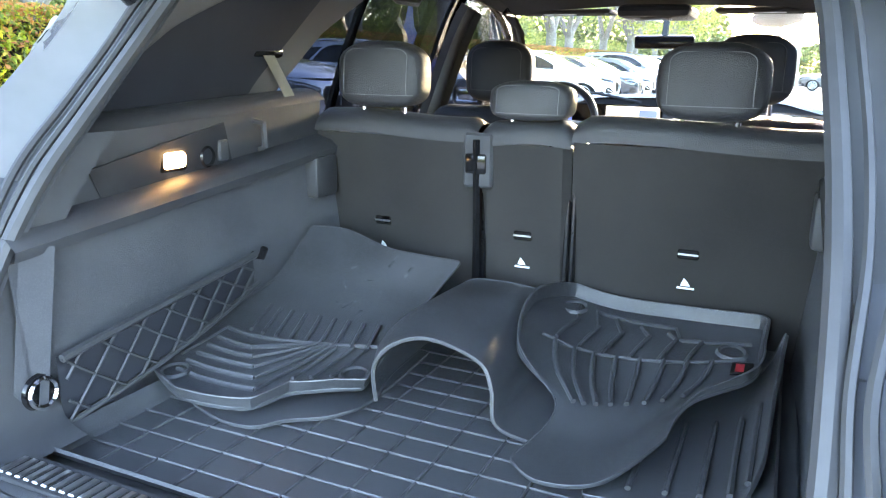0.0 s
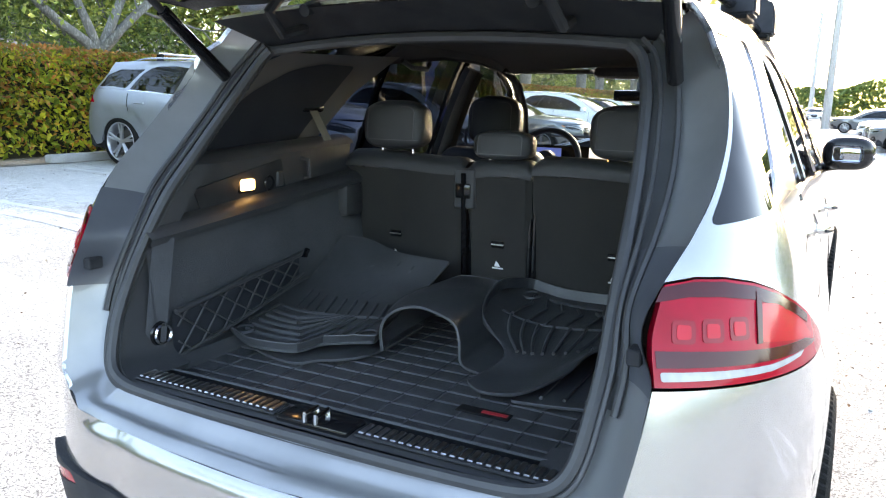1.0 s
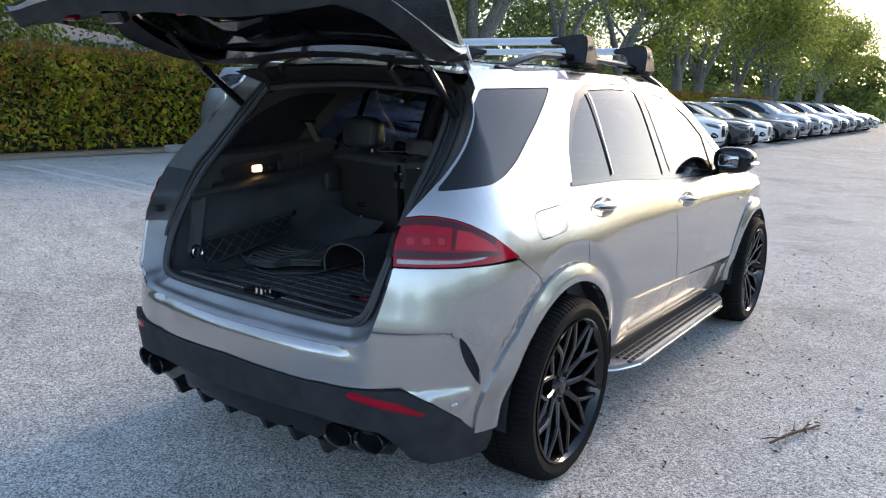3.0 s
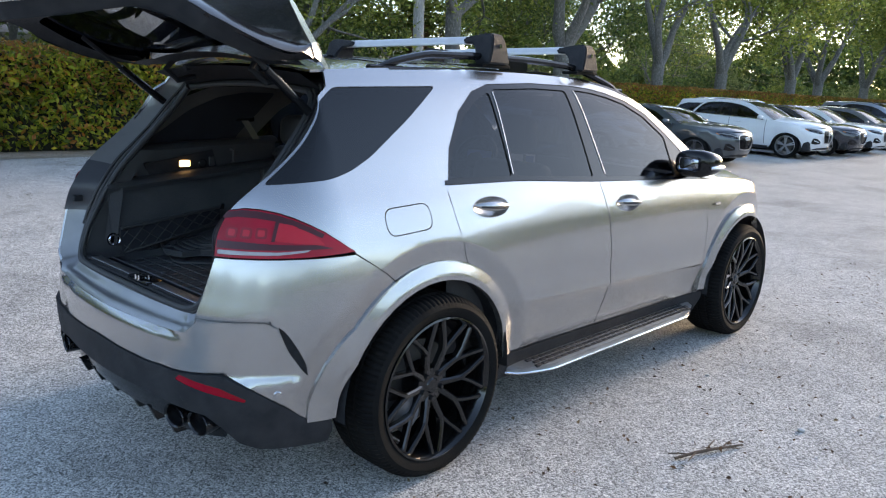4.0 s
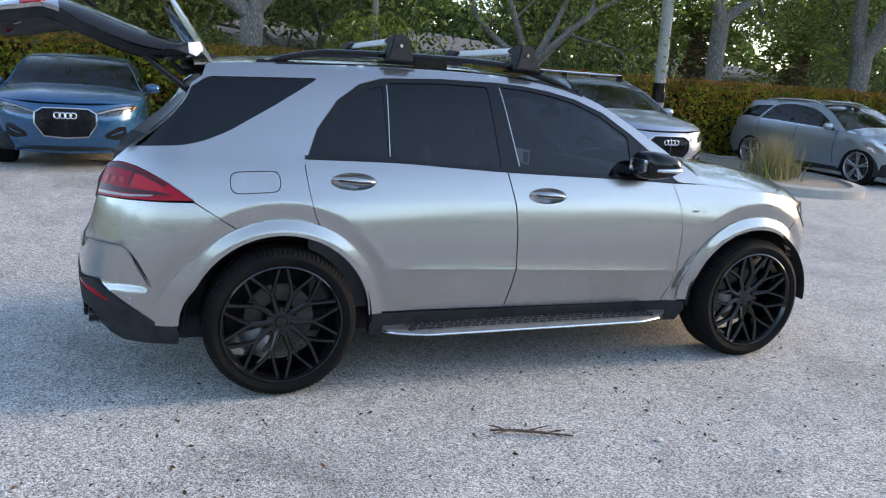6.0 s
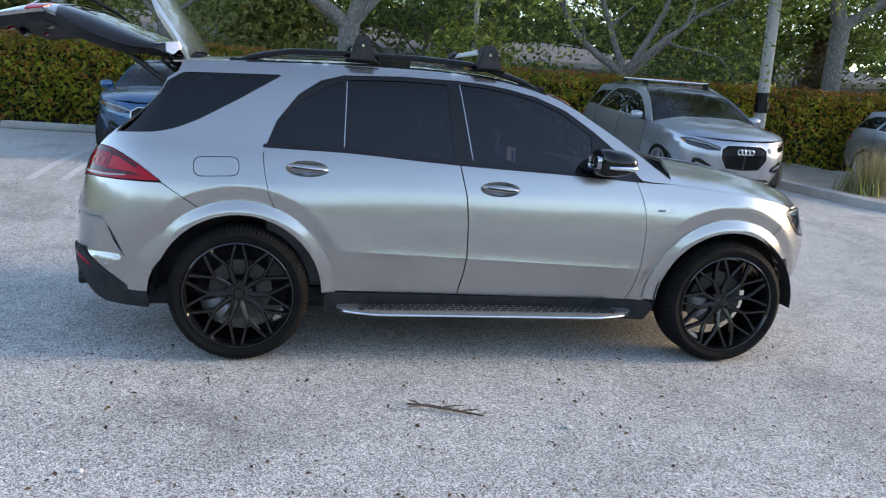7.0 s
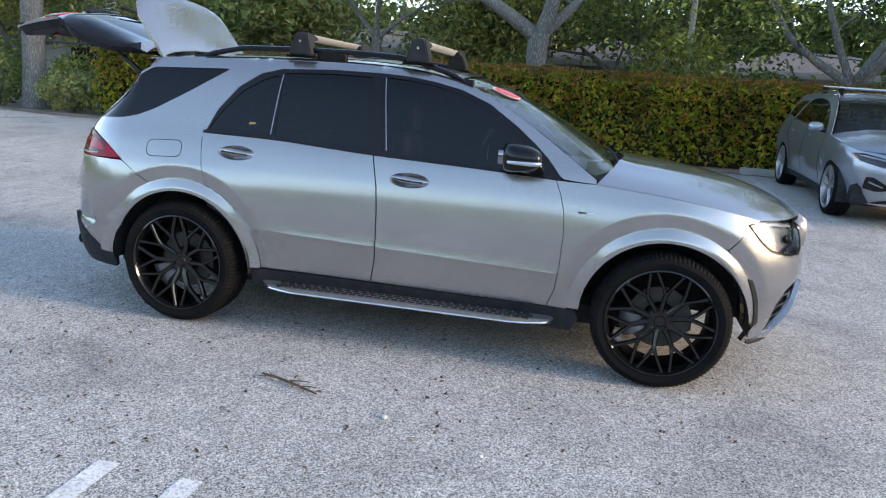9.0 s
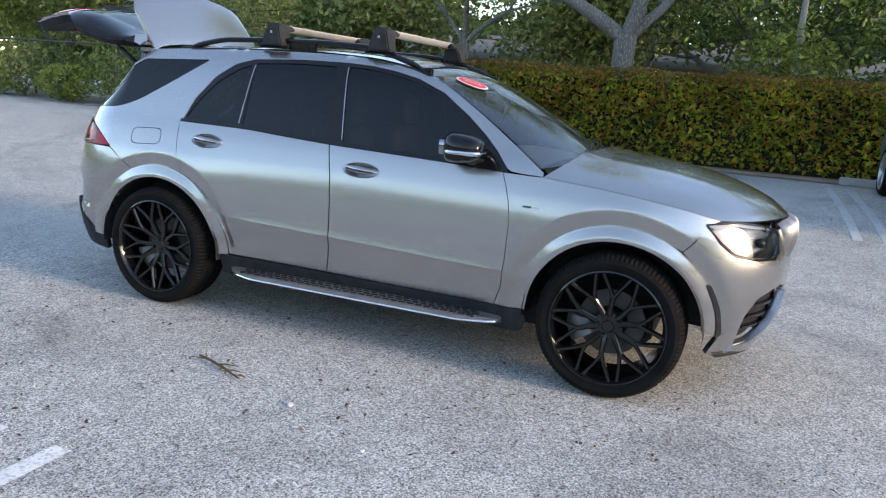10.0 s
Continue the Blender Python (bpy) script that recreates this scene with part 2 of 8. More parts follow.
def part(name, bm, mat, parent=None, label="", smooth=True, sharp=35, m=None, kind=""):
    """Links a bmesh as one mesh object under a thing or a part."""
    me = bpy.data.meshes.new(name)
    bm.to_mesh(me)
    bm.free()
    for x in (mat if isinstance(mat, (list, tuple)) else (mat,)):
        me.materials.append(x)
    if smooth:
        me.shade_smooth()
        me.set_sharp_from_angle(angle=radians(sharp))
    ob = new(name, me)
    ob.parent = parent
    if m is not None:
        ob.matrix_local = m
    if label:
        ob["label"] = label
    if kind:
        ob["kind"] = kind
    return ob


def add_box(bm, x0, x1, y0, y1, z0, z1, bevel=0.0, seg=2, m=None):
    vs = bmesh.ops.create_cube(bm, size=1, matrix=Matrix.LocRotScale(((x0 + x1) / 2, (y0 + y1) / 2, (z0 + z1) / 2), None, (x1 - x0, y1 - y0, z1 - z0)))["verts"]
    if bevel:
        es = {e for v in vs for e in v.link_edges}
        r = bmesh.ops.bevel(bm, geom=list(es), offset=bevel, segments=seg, profile=0.5, affect="EDGES")
        vs = list({v for f in r["faces"] for v in f.verts} | {v for v in vs if v.is_valid})
    if m is not None:
        bmesh.ops.transform(bm, matrix=m, verts=vs)
    return vs


def box(x0, x1, y0, y1, z0, z1, bevel=0.0, seg=2):
    bm = bmesh.new()
    add_box(bm, x0, x1, y0, y1, z0, z1, bevel, seg)
    return bm


def add_tube(bm, pts, radii, sides=10, cap=True, flat=1.0):
    """A tube through points, with a radius at each."""
    pts = [Vector(p) for p in pts]
    if isinstance(radii, (int, float)):
        radii = [radii] * len(pts)
    rings, side = [], None
    for i, p in enumerate(pts):
        d = (pts[min(i + 1, len(pts) - 1)] - pts[max(i - 1, 0)]).normalized()
        if side is None:
            side = d.orthogonal().normalized()
        side = (side - d * side.dot(d)).normalized()
        up = d.cross(side)
        rings.append([bm.verts.new(p + radii[i] * (math.cos(a) * side + flat * math.sin(a) * up)) for a in [2 * math.pi * k / sides for k in range(sides)]])
    for a, b in zip(rings, rings[1:]):
        for k in range(sides):
            bm.faces.new((a[k], a[(k + 1) % sides], b[(k + 1) % sides], b[k]))
    if cap:
        bm.faces.new(rings[0][::-1])
        bm.faces.new(rings[-1])


def tube(pts, radii, sides=10, cap=True, flat=1.0):
    bm = bmesh.new()
    add_tube(bm, pts, radii, sides, cap, flat)
    return bm


def add_bar(bm, pts, widths, deep):
    """A spoke: a bar with a flat chamfered face towards +x, through points, with a width at each."""
    rings = []
    for i, p in enumerate(pts):
        p = Vector(p)
        d = Vector(pts[min(i + 1, len(pts) - 1)]) - Vector(pts[max(i - 1, 0)])
        side = Vector((0, -d.z, d.y)).normalized() * widths[i] / 2
        rings.append([bm.verts.new(v) for v in (p - side * 0.55, p + side * 0.55, p + side - Vector((0.007, 0, 0)), p + side * 0.8 - Vector((deep, 0, 0)), p - side * 0.8 - Vector((deep, 0, 0)), p - side - Vector((0.007, 0, 0)))])
    for a, b in zip(rings, rings[1:]):
        for k in range(6):
            bm.faces.new((a[k], a[(k + 1) % 6], b[(k + 1) % 6], b[k]))
    bm.faces.new(rings[0][::-1])
    bm.faces.new(rings[-1])
    bmesh.ops.recalc_face_normals(bm, faces=bm.faces)


def lathe(profile, axis="x", sides=64, closed=False):
    """Turns (r, h) about the axis; h runs along it."""
    bm = bmesh.new()
    rings = []
    for k in range(sides):
        a = 2 * math.pi * k / sides
        c, s = math.cos(a), math.sin(a)
        rings.append([bm.verts.new({"x": (h, r * c, r * s), "z": (r * c, r * s, h), "y": (r * c, h, r * s)}[axis]) for r, h in profile])
    n = len(profile)
    for k in range(sides):
        a, b = rings[k], rings[(k + 1) % sides]
        for i in range(n if closed else n - 1):
            j = (i + 1) % n
            bm.faces.new((a[i], b[i], b[j], a[j]))
    bmesh.ops.recalc_face_normals(bm, faces=bm.faces)
    return bm


def grid_mesh(fn, nu, nv, thick=0.0, closed_u=False):
    """fn(s, t) for s, t in 0..1; with thickness along the normal where asked."""
    bm = bmesh.new()
    vs = [[bm.verts.new(fn(i / nu, j / nv)) for j in range(nv + 1)] for i in range(nu if closed_u else nu + 1)]
    for i in range(nu):
        for j in range(nv):
            a, b = vs[i], vs[(i + 1) % len(vs)]
            bm.faces.new((a[j], b[j], b[j + 1], a[j + 1]))
    if thick:
        bm.normal_update()
        r = bmesh.ops.solidify(bm, geom=list(bm.faces), thickness=thick)
    return bm


def resample(poly, step, closed=True):
    out = []
    n = len(poly)
    for i in range(n if closed else n - 1):
        a, b = poly[i], poly[(i + 1) % n]
        k = max(1, int(math.ceil(math.hypot(b[0] - a[0], b[1] - a[1]) / step)))
        out += [(a[0] + (b[0] - a[0]) * j / k, a[1] + (b[1] - a[1]) * j / k) for j in range(k)]
    return out if closed else out + [poly[-1]]


def rounded(poly, r, seg=4):
    """The polygon with its corners rounded by about r."""
    out, n = [], len(poly)
    for i in range(n):
        p, a, b = Vector(poly[i]), Vector(poly[i - 1]), Vector(poly[(i + 1) % n])
        da, db = min(r, (a - p).length * 0.45), min(r, (b - p).length * 0.45)
        s, e = p + (a - p).normalized() * da, p + (b - p).normalized() * db
        for k in range(seg + 1):
            t = k / seg
            q = s * (1 - t) ** 2 + p * 2 * t * (1 - t) + e * t * t
            out.append((q.x, q.y))
    return out


def inside(px, py, poly):
    q = np.asarray(poly)
    x0, y0 = q[:, 0], q[:, 1]
    x1, y1 = np.roll(x0, -1), np.roll(y0, -1)
    c = np.zeros(len(px), bool)
    for a, b, d, e in zip(x0, y0, x1, y1):
        if b == e:
            continue
        c ^= ((b > py) != (e > py)) & (px < (d - a) * (py - b) / (e - b) + a)
    return c


def skin(name, outline, f, mat, parent, holes=(), thick=0.014, step=0.07, edge=0.035, out=0.0, label="", side=1, extra=()):
    """A panel cut from the surface f(a, b) along an outline, with folded edges. side -1 mirrors it in x."""
    loops = [resample(outline, edge)] + [resample(h, edge) for h in holes]
    pts = [p for lp in loops for p in lp]
    arr = np.asarray(pts)
    lo, hi = arr.min(0), arr.max(0)
    gx, gy = np.meshgrid(np.arange(lo[0] + step / 2, hi[0], step), np.arange(lo[1] + step / 2, hi[1], step))
    gx, gy = gx.ravel(), gy.ravel()
    if len(extra):
        # closer points where the surface bends more
        ex = np.asarray(extra)
        clear = np.ones(len(gx), bool)
        for i in range(0, len(ex), 7):
            clear &= (gx - ex[i, 0]) ** 2 + (gy - ex[i, 1]) ** 2 > (0.7 * step) ** 2
        gx, gy = np.concatenate([gx[clear], ex[:, 0]]), np.concatenate([gy[clear], ex[:, 1]])
        step = 0.02
    ok = inside(gx, gy, loops[0])
    for h in loops[1:]:
        ok &= ~inside(gx, gy, h)
    gx, gy = gx[ok], gy[ok]
    if len(gx):
        far = np.min((gx[:, None] - arr[None, :, 0]) ** 2 + (gy[:, None] - arr[None, :, 1]) ** 2, axis=1) > (0.45 * step) ** 2
        gx, gy = gx[far], gy[far]
    edges, k = [], 0
    for lp in loops:
        edges += [(k + i, k + (i + 1) % len(lp)) for i in range(len(lp))]
        k += len(lp)
    allp = [Vector(p) for p in pts] + [Vector((a, b)) for a, b in zip(gx, gy)]
    v2, _, tris, _, _, _ = geometry.delaunay_2d_cdt(allp, edges, [], 0, 1e-6)
    cx = np.array([sum(v2[i].x for i in t) / 3 for t in tris])
    cy = np.array([sum(v2[i].y for i in t) / 3 for t in tris])
    keep = inside(cx, cy, loops[0])
    for h in loops[1:]:
        keep &= ~inside(cx, cy, h)
    pos, nor = [], []
    e = 0.004
    for v in v2:
        p = Vector(f(v.x, v.y))
        n = (Vector(f(v.x + e, v.y)) - Vector(f(v.x - e, v.y))).cross(Vector(f(v.x, v.y + e)) - Vector(f(v.x, v.y - e)))
        n.normalize()
        p += n * out
        if side < 0:
            p.x, n.x = -p.x, -n.x
        pos.append(p)
        nor.append(n)
    faces = []
    for t, ok in zip(tris, keep):
        if ok:
            a, b, c = (v2[i] for i in t)
            ccw = (b - a).cross(c - a) > 0
            faces.append(tuple(t) if ccw == (side > 0) else tuple(t[::-1]))
    nf = len(faces)
    count = {}
    for t in faces:
        for a, b in zip(t, t[1:] + t[:1]):
            count[(a, b)] = 1
    rim = [(a, b) for a, b in count if (b, a) not in count]
    if thick:
        low = {}
        for a, b in rim:
            for i in (a, b):
                if i not in low:
                    low[i] = len(pos)
                    pos.append(pos[i] - nor[i] * thick)
        faces += [(b, a, low[a], low[b]) for a, b in rim]
    me = bpy.data.meshes.new(name)
    me.from_pydata(pos, [], faces)
    me.update()
    me.shade_smooth()
    nl = []
    for p in me.polygons:
        for i in p.vertices:
            nl.append(nor[i] if p.index < nf else p.normal.copy())
    me.normals_split_custom_set(nl)
    me.materials.append(mat)
    ob = new(name, me)
    ob.parent = parent
    if label:
        ob["label"] = label
    return ob


def shifted(f, d):
    """f moved inwards by d along its normal."""
    def g(a, b):
        e = 0.004
        n = (Vector(f(a + e, b)) - Vector(f(a - e, b))).cross(Vector(f(a, b + e)) - Vector(f(a, b - e)))
        return Vector(f(a, b)) - n.normalized() * d
    return g


def arc(cx, cz, r, a0, a1, n=14):
    return [(cx + r * math.cos(radians(a0 + (a1 - a0) * i / n)), cz + r * math.sin(radians(a0 + (a1 - a0) * i / n))) for i in range(n + 1)]


# ---- ground ----
bank = curve((-30, -12, -8.1, -5.3, -3.5, -2, -1.0, 60), (0.5, 0.47, 0.43, 0.35, 0.19, 0.05, 0.0, 0.0))
fall = curve((-30, 8.0, 10.5, 15.0, 40.0), (1.0, 1.0, 0.86, 0.52, 0.45))


def rise(x, y=0.0):
    """The ground's height: a bank up to the hedge that flattens out further along the bays."""
    return bank(x) * fall(y)


def asphalt_material():
    """Pale worn asphalt: stones of the aggregate each in a grey of their own, dark pores, broad stains."""
    m = material("pale_weathered_asphalt", (0.375, 0.364, 0.342), 0.93, second=(0.485, 0.472, 0.446), scale=0.30, amount=1.0, spec=0.10)
    n, ln = m.node_tree.nodes, m.node_tree.links
    b = n["Principled BSDF"]
    old = b.inputs["Base Color"].links[0].from_socket
    co = n.new("ShaderNodeTexCoord")

    def grains(scale, lo, hi):
        v = n.new("ShaderNodeTexVoronoi")
        v.inputs["Scale"].default_value = scale
        ln.new(co.outputs["Object"], v.inputs["Vector"])
        sep = n.new("ShaderNodeSeparateColor")
        ln.new(v.outputs["Color"], sep.inputs[0])
        r = n.new("ShaderNodeMapRange")
        r.inputs["To Min"].default_value, r.inputs["To Max"].default_value = lo, hi
        ln.new(sep.outputs[0], r.inputs["Value"])
        return v, r.outputs[0]

    def times(x, y):
        t = n.new("ShaderNodeMath")
        t.operation = "MULTIPLY"
        ln.new(x, t.inputs[0])
        ln.new(y, t.inputs[1])
        return t.outputs[0]

    def noise_range(scale, detail, lo, hi, to_lo, to_hi, bend=0.0):
        t = n.new("ShaderNodeTexNoise")
        t.inputs["Scale"].default_value, t.inputs["Detail"].default_value, t.inputs["Distortion"].default_value = scale, detail, bend
        ln.new(co.outputs["Object"], t.inputs["Vector"])
        r = n.new("ShaderNodeMapRange")
        for k, v in (("From Min", lo), ("From Max", hi), ("To Min", to_lo), ("To Max", to_hi)):
            r.inputs[k].default_value = v
        ln.new(t.outputs["Fac"], r.inputs["Value"])
        return r.outputs[0]

    fine_cells, fine = grains(160, 0.28, 1.72)
    _, stones = grains(60, 0.86, 1.14)
    value = times(times(fine, stones), noise_range(0.9, 7, 0.50, 0.74, 1.0, 0.70, 0.8))
    value = times(value, noise_range(7.0, 5, 0.35, 0.65, 0.93, 1.07))
    h = n.new("ShaderNodeHueSaturation")
    ln.new(old, h.inputs["Color"])
    ln.new(value, h.inputs["Value"])
    ln.new(h.outputs["Color"], b.inputs["Base Color"])
    bp = n.new("ShaderNodeBump")
    bp.inputs["Strength"].default_value, bp.inputs["Distance"].default_value = 0.6, 0.004
    ln.new(fine_cells.outputs["Distance"], bp.inputs["Height"])
    bp.invert = True
    ln.new(bp.outputs["Normal"], b.inputs["Normal"])
    return m


asphalt = asphalt_material()
xs = [-400, -120, -30, -20, -14, -12] + [-11 + 0.5 * i for i in range(22)] + [0.5, 2, 6, 20, 120, 400]
ys = [-400, -100, -30, -12, 0, 6, 8, 9, 10, 11, 12, 13, 14, 15, 16, 20, 30, 60, 120, 250, 500]
bm = bmesh.new()
vs = [[bm.verts.new((x, y, rise(x, y))) for y in ys] for x in xs]
for i in range(len(xs) - 1):
    for j in range(len(ys) - 1):
        bm.faces.new((vs[i][j], vs[i + 1][j], vs[i + 1][j + 1], vs[i][j + 1]))
ground = part("ground", bm, asphalt, None)
tagged(ground, "pale grey worn asphalt of a parking lot", "ground", kind="structure")

line_paint = material("worn_white_road_paint", (0.86, 0.86, 0.85), 0.85, second=(0.62, 0.61, 0.60), scale=9, amount=0.7, fine=(0.50, 0.495, 0.485), fine_scale=60, bump=0.5, bump_scale=90)
kerb_mat = material("weathered_kerb_concrete", (0.36, 0.35, 0.33), 0.9, second=(0.25, 0.245, 0.235), scale=3, fine=(0.42, 0.41, 0.39), fine_scale=90, bump=0.5, bump_scale=70)
sand = material("sandy_leaf_litter", (0.36, 0.33, 0.29), 0.95, second=(0.22, 0.17, 0.12), scale=3.5, amount=0.8, fine=(0.12, 0.08, 0.05), fine_scale=45, bump=0.8, bump_scale=40)


def strip(x0, x1, y0, y1, lift=0.004, n=14):
    return grid_mesh(lambda a, q: (x0 + (x1 - x0) * a, y0 + (y1 - y0) * q, rise(x0 + (x1 - x0) * a, y0 + (y1 - y0) * q) + lift), n, 1)


bay_paint = material("faded_bay_paint", (0.60, 0.60, 0.59), 0.9, second=(0.46, 0.455, 0.445), scale=5, amount=0.8, fine=(0.38, 0.375, 0.365), fine_scale=40, bump=0.5, bump_scale=90)
LINES = [(-8.4, -4.2, y) for y in (-2.83, -2.47, 2.16, 2.50, 4.74, 5.04)] + [(-8.4, -4.3, 13.0), (-8.4, -4.3, 15.6), (2.67, 6.6, 0.745), (2.69, 6.6, 1.13)]
for x0, x1, y in LINES:
    ob = part("parking_line", strip(x0, x1, y - 0.05, y + 0.05), line_paint if x0 > 0 else bay_paint, None)
    tagged(ob, "worn white painted parking bay line", "road marking", "parking lines", "structure")

# wheel stops at the hedge
stop = thing("wheel_stop", "low grey concrete wheel stop before the hedge", "wheel stop", group="wheel stops")
part("stop_block", box(-0.09, 0.09, -0.9, 0.9, 0, 0.13, 0.03, 2), kerb_mat, stop)
for k, y in enumerate((5.85, -4.0, -6.6, 11.8)):
    (copy_thing(stop, pose(-9.05, y, rise(-9.05, y), 0, 0, 1.5 * (-1) ** k)) if k else None)
stop.matrix_world = pose(-9.05, 5.85, rise(-9.05), 0, 0, 1.0)

# planted island with its kerb
isl = rounded([(-10.0, 7.95), (-5.6, 7.95), (-4.25, 8.5), (-4.15, 10.2), (-5.4, 10.85), (-10.0, 10.95)], 0.8, 8)
isl_in = [(x + (0.14 if x < -7 else -0.14) * (1 if x > -5.2 else 0), y + (0.14 if y < 9.4 else -0.14)) for x, y in isl]
bm = bmesh.new()
o0 = [bm.verts.new((x, y, rise(x, y) - 0.02)) for x, y in isl]
o1 = [bm.verts.new((x, y, rise(x, y) + 0.13)) for x, y in isl]
i1 = [bm.verts.new((x, y, rise(x, y) + 0.145)) for x, y in isl_in]
i0 = [bm.verts.new((x, y, rise(x, y) + 0.05)) for x, y in isl_in]
for ra, rb in ((o0, o1), (o1, i1), (i1, i0)):
    for k in range(len(isl)):
        bm.faces.new((ra[k], ra[(k + 1) % len(isl)], rb[(k + 1) % len(isl)], rb[k]))
bmesh.ops.recalc_face_normals(bm, faces=bm.faces)
tagged(part("kerb", bm, kerb_mat, None), "grey concrete kerb round the planted island", "kerb", kind="structure")
bm = bmesh.new()
bm.faces.new([bm.verts.new((x, y, rise(x, y) + 0.11)) for x, y in isl_in])
tagged(part("island_soil", bm, sand, None), "sandy soil with leaf litter inside the kerb", "soil", kind="structure")
bm = grid_mesh(lambda a, q: (-9.0 - 3.0 * q - max(0.0, -9.0 - (-26 + 77.4 * a)) * 0.22, -26 + 77.4 * a, rise(-9.0 - 3.0 * q, -26 + 77.4 * a) + 0.012 + 0.03 * noise.noise((a * 100, q * 4, 0))), 80, 4)
tagged(part("verge", bm, sand, None), "brown leaf litter along the foot of the hedge", "verge", kind="structure")

# ---- wheels ----
def wheel(parent, m, full=True, radius=0.392, width=0.285, rim_r=0.303, metal=None, spokes=5, name="wheel"):
    """A wheel about the x axis, its face towards +x, with tyre, rim, spokes, disc and caliper."""
    w = new(name)
    w.parent = parent
    w.matrix_local = m
    h = width / 2
    R = radius
    pr = [(rim_r - 0.006, h - 0.03), (rim_r + 0.004, h - 0.008), (rim_r + 0.02, h), (R - 0.045, h + 0.004), (R - 0.022, h - 0.006), (R - 0.008, h - 0.026),
          (R - 0.001, h - 0.05), (R, 0.066), (R - 0.007, 0.062), (R - 0.007, 0.052), (R, 0.048), (R, 0.008), (R - 0.007, 0.005), (R - 0.007, -0.005), (R, -0.008), (R, -0.05), (R - 0.001, -h + 0.05), (R - 0.02, -h + 0.008), (R - 0.05, -h), (rim_r, -h + 0.02)]
    bm = lathe(pr, "x", 288 if full else 28)
    if full:
        # tread: slots cut across the tyre's shoulders
        for v in bm.verts:
            r = math.hypot(v.co.y, v.co.z)
            k = round(math.atan2(v.co.z, v.co.y) / (2 * math.pi) * 288)
            if r > R - 0.024 and abs(v.co.x) > 0.03 and (k + (1 if v.co.x > 0 else 0)) % 3 == 0:
                v.co.y *= 1 - 0.006 / r
                v.co.z *= 1 - 0.006 / r
    t = part("tyre", bm, rubber, w, sharp=30)
    mt = metal or rim_black
    n = 72 if full else 28
    part("rim", lathe([(rim_r, h - 0.012), (rim_r + 0.004, h - 0.002), (rim_r - 0.004, h + 0.001), (rim_r - 0.012, h - 0.012), (rim_r - 0.022, h - 0.04),
                       (rim_r - 0.034, 0.0), (rim_r - 0.036, -h + 0.04), (rim_r - 0.012, -h + 0.02)], "x", n), mt, w)
    if full:
        for k in range(5):
            c0 = 72 * k + 90

            def at(r, ang, dx):
                return (h - dx, r * math.cos(radians(ang)), r * math.sin(radians(ang)))
            for sgn in (1, -1):
                bm = bmesh.new()
                add_bar(bm, [at(0.048, c0 + sgn * 13, 0.058), at(0.10, c0 + sgn * 15.5, 0.046), at(0.168, c0 + sgn * 18, 0.030)], [0.036, 0.029, 0.027], 0.034)
                for end in (-14.2, 14.2):
                    add_bar(bm, [at(0.158, c0 + sgn * 18, 0.032), at(0.205, c0 + sgn * 18 + end * 0.45, 0.023), at(rim_r - 0.010, c0 + sgn * 18 + end, 0.014)], [0.024, 0.020, 0.023], 0.034)
                part("spoke", bm, mt, w, sharp=25)
            b = lathe([(0.0, 0.012), (0.008, 0.012), (0.011, 0.006), (0.012, -0.01)], "x", 8)
            bmesh.ops.translate(b, vec=at(0.056, 72 * k + 90, 0.058), verts=b.verts)
            part("wheel_bolt", b, mt, w)
        part("hub_cap", lathe([(0.0, h - 0.048), (0.028, h - 0.049), (0.034, h - 0.056), (0.075, h - 0.062), (0.085, h - 0.10), (0.0, h - 0.10)], "x", 32), mt, w)
        part("brake_disc", lathe([(0.09, -0.005), (0.178, -0.005), (0.178, -0.03), (0.09, -0.03)], "x", 48, True), disc_steel, w, "grey steel brake disc")
        bm = grid_mesh(lambda s, q: (0.035 - 0.09 * abs(q - 0.5) ** 2, (0.115 + 0.075 * q) * math.cos(2.75 + 0.75 * s), (0.115 + 0.075 * q) * math.sin(2.75 + 0.75 * s)), 10, 6, 0.05)
        part("brake_caliper", bm, caliper_grey, w, "silver grey brake caliper")
    else:
        for k in range(spokes):
            a = 2 * math.pi * k / spokes + 0.3
            bm = bmesh.new()
            for d in (-0.13, 0.13):
                add_tube(bm, [(h - 0.035, 0.04 * math.cos(a), 0.04 * math.sin(a)), (h - 0.02, (rim_r - 0.015) * math.cos(a + d), (rim_r - 0.015) * math.sin(a + d))], [0.024, 0.016], 5)
            part("spoke", bm, mt, w)
        part("hub_cap", lathe([(0.0, h - 0.012), (0.04, h - 0.016), (0.05, h - 0.04), (0.0, h - 0.04)], "x", 16), mt, w)
        part("brake_disc", lathe([(0.0, -0.005), (0.17, -0.005), (0.17, -0.03), (0.0, -0.03)], "x", 24), disc_steel, w)
    return w


# ---- the suv with its tailgate open ----
suv = thing("suv", "silver grey suv with open tailgate, black wheels and roof bars", "car")

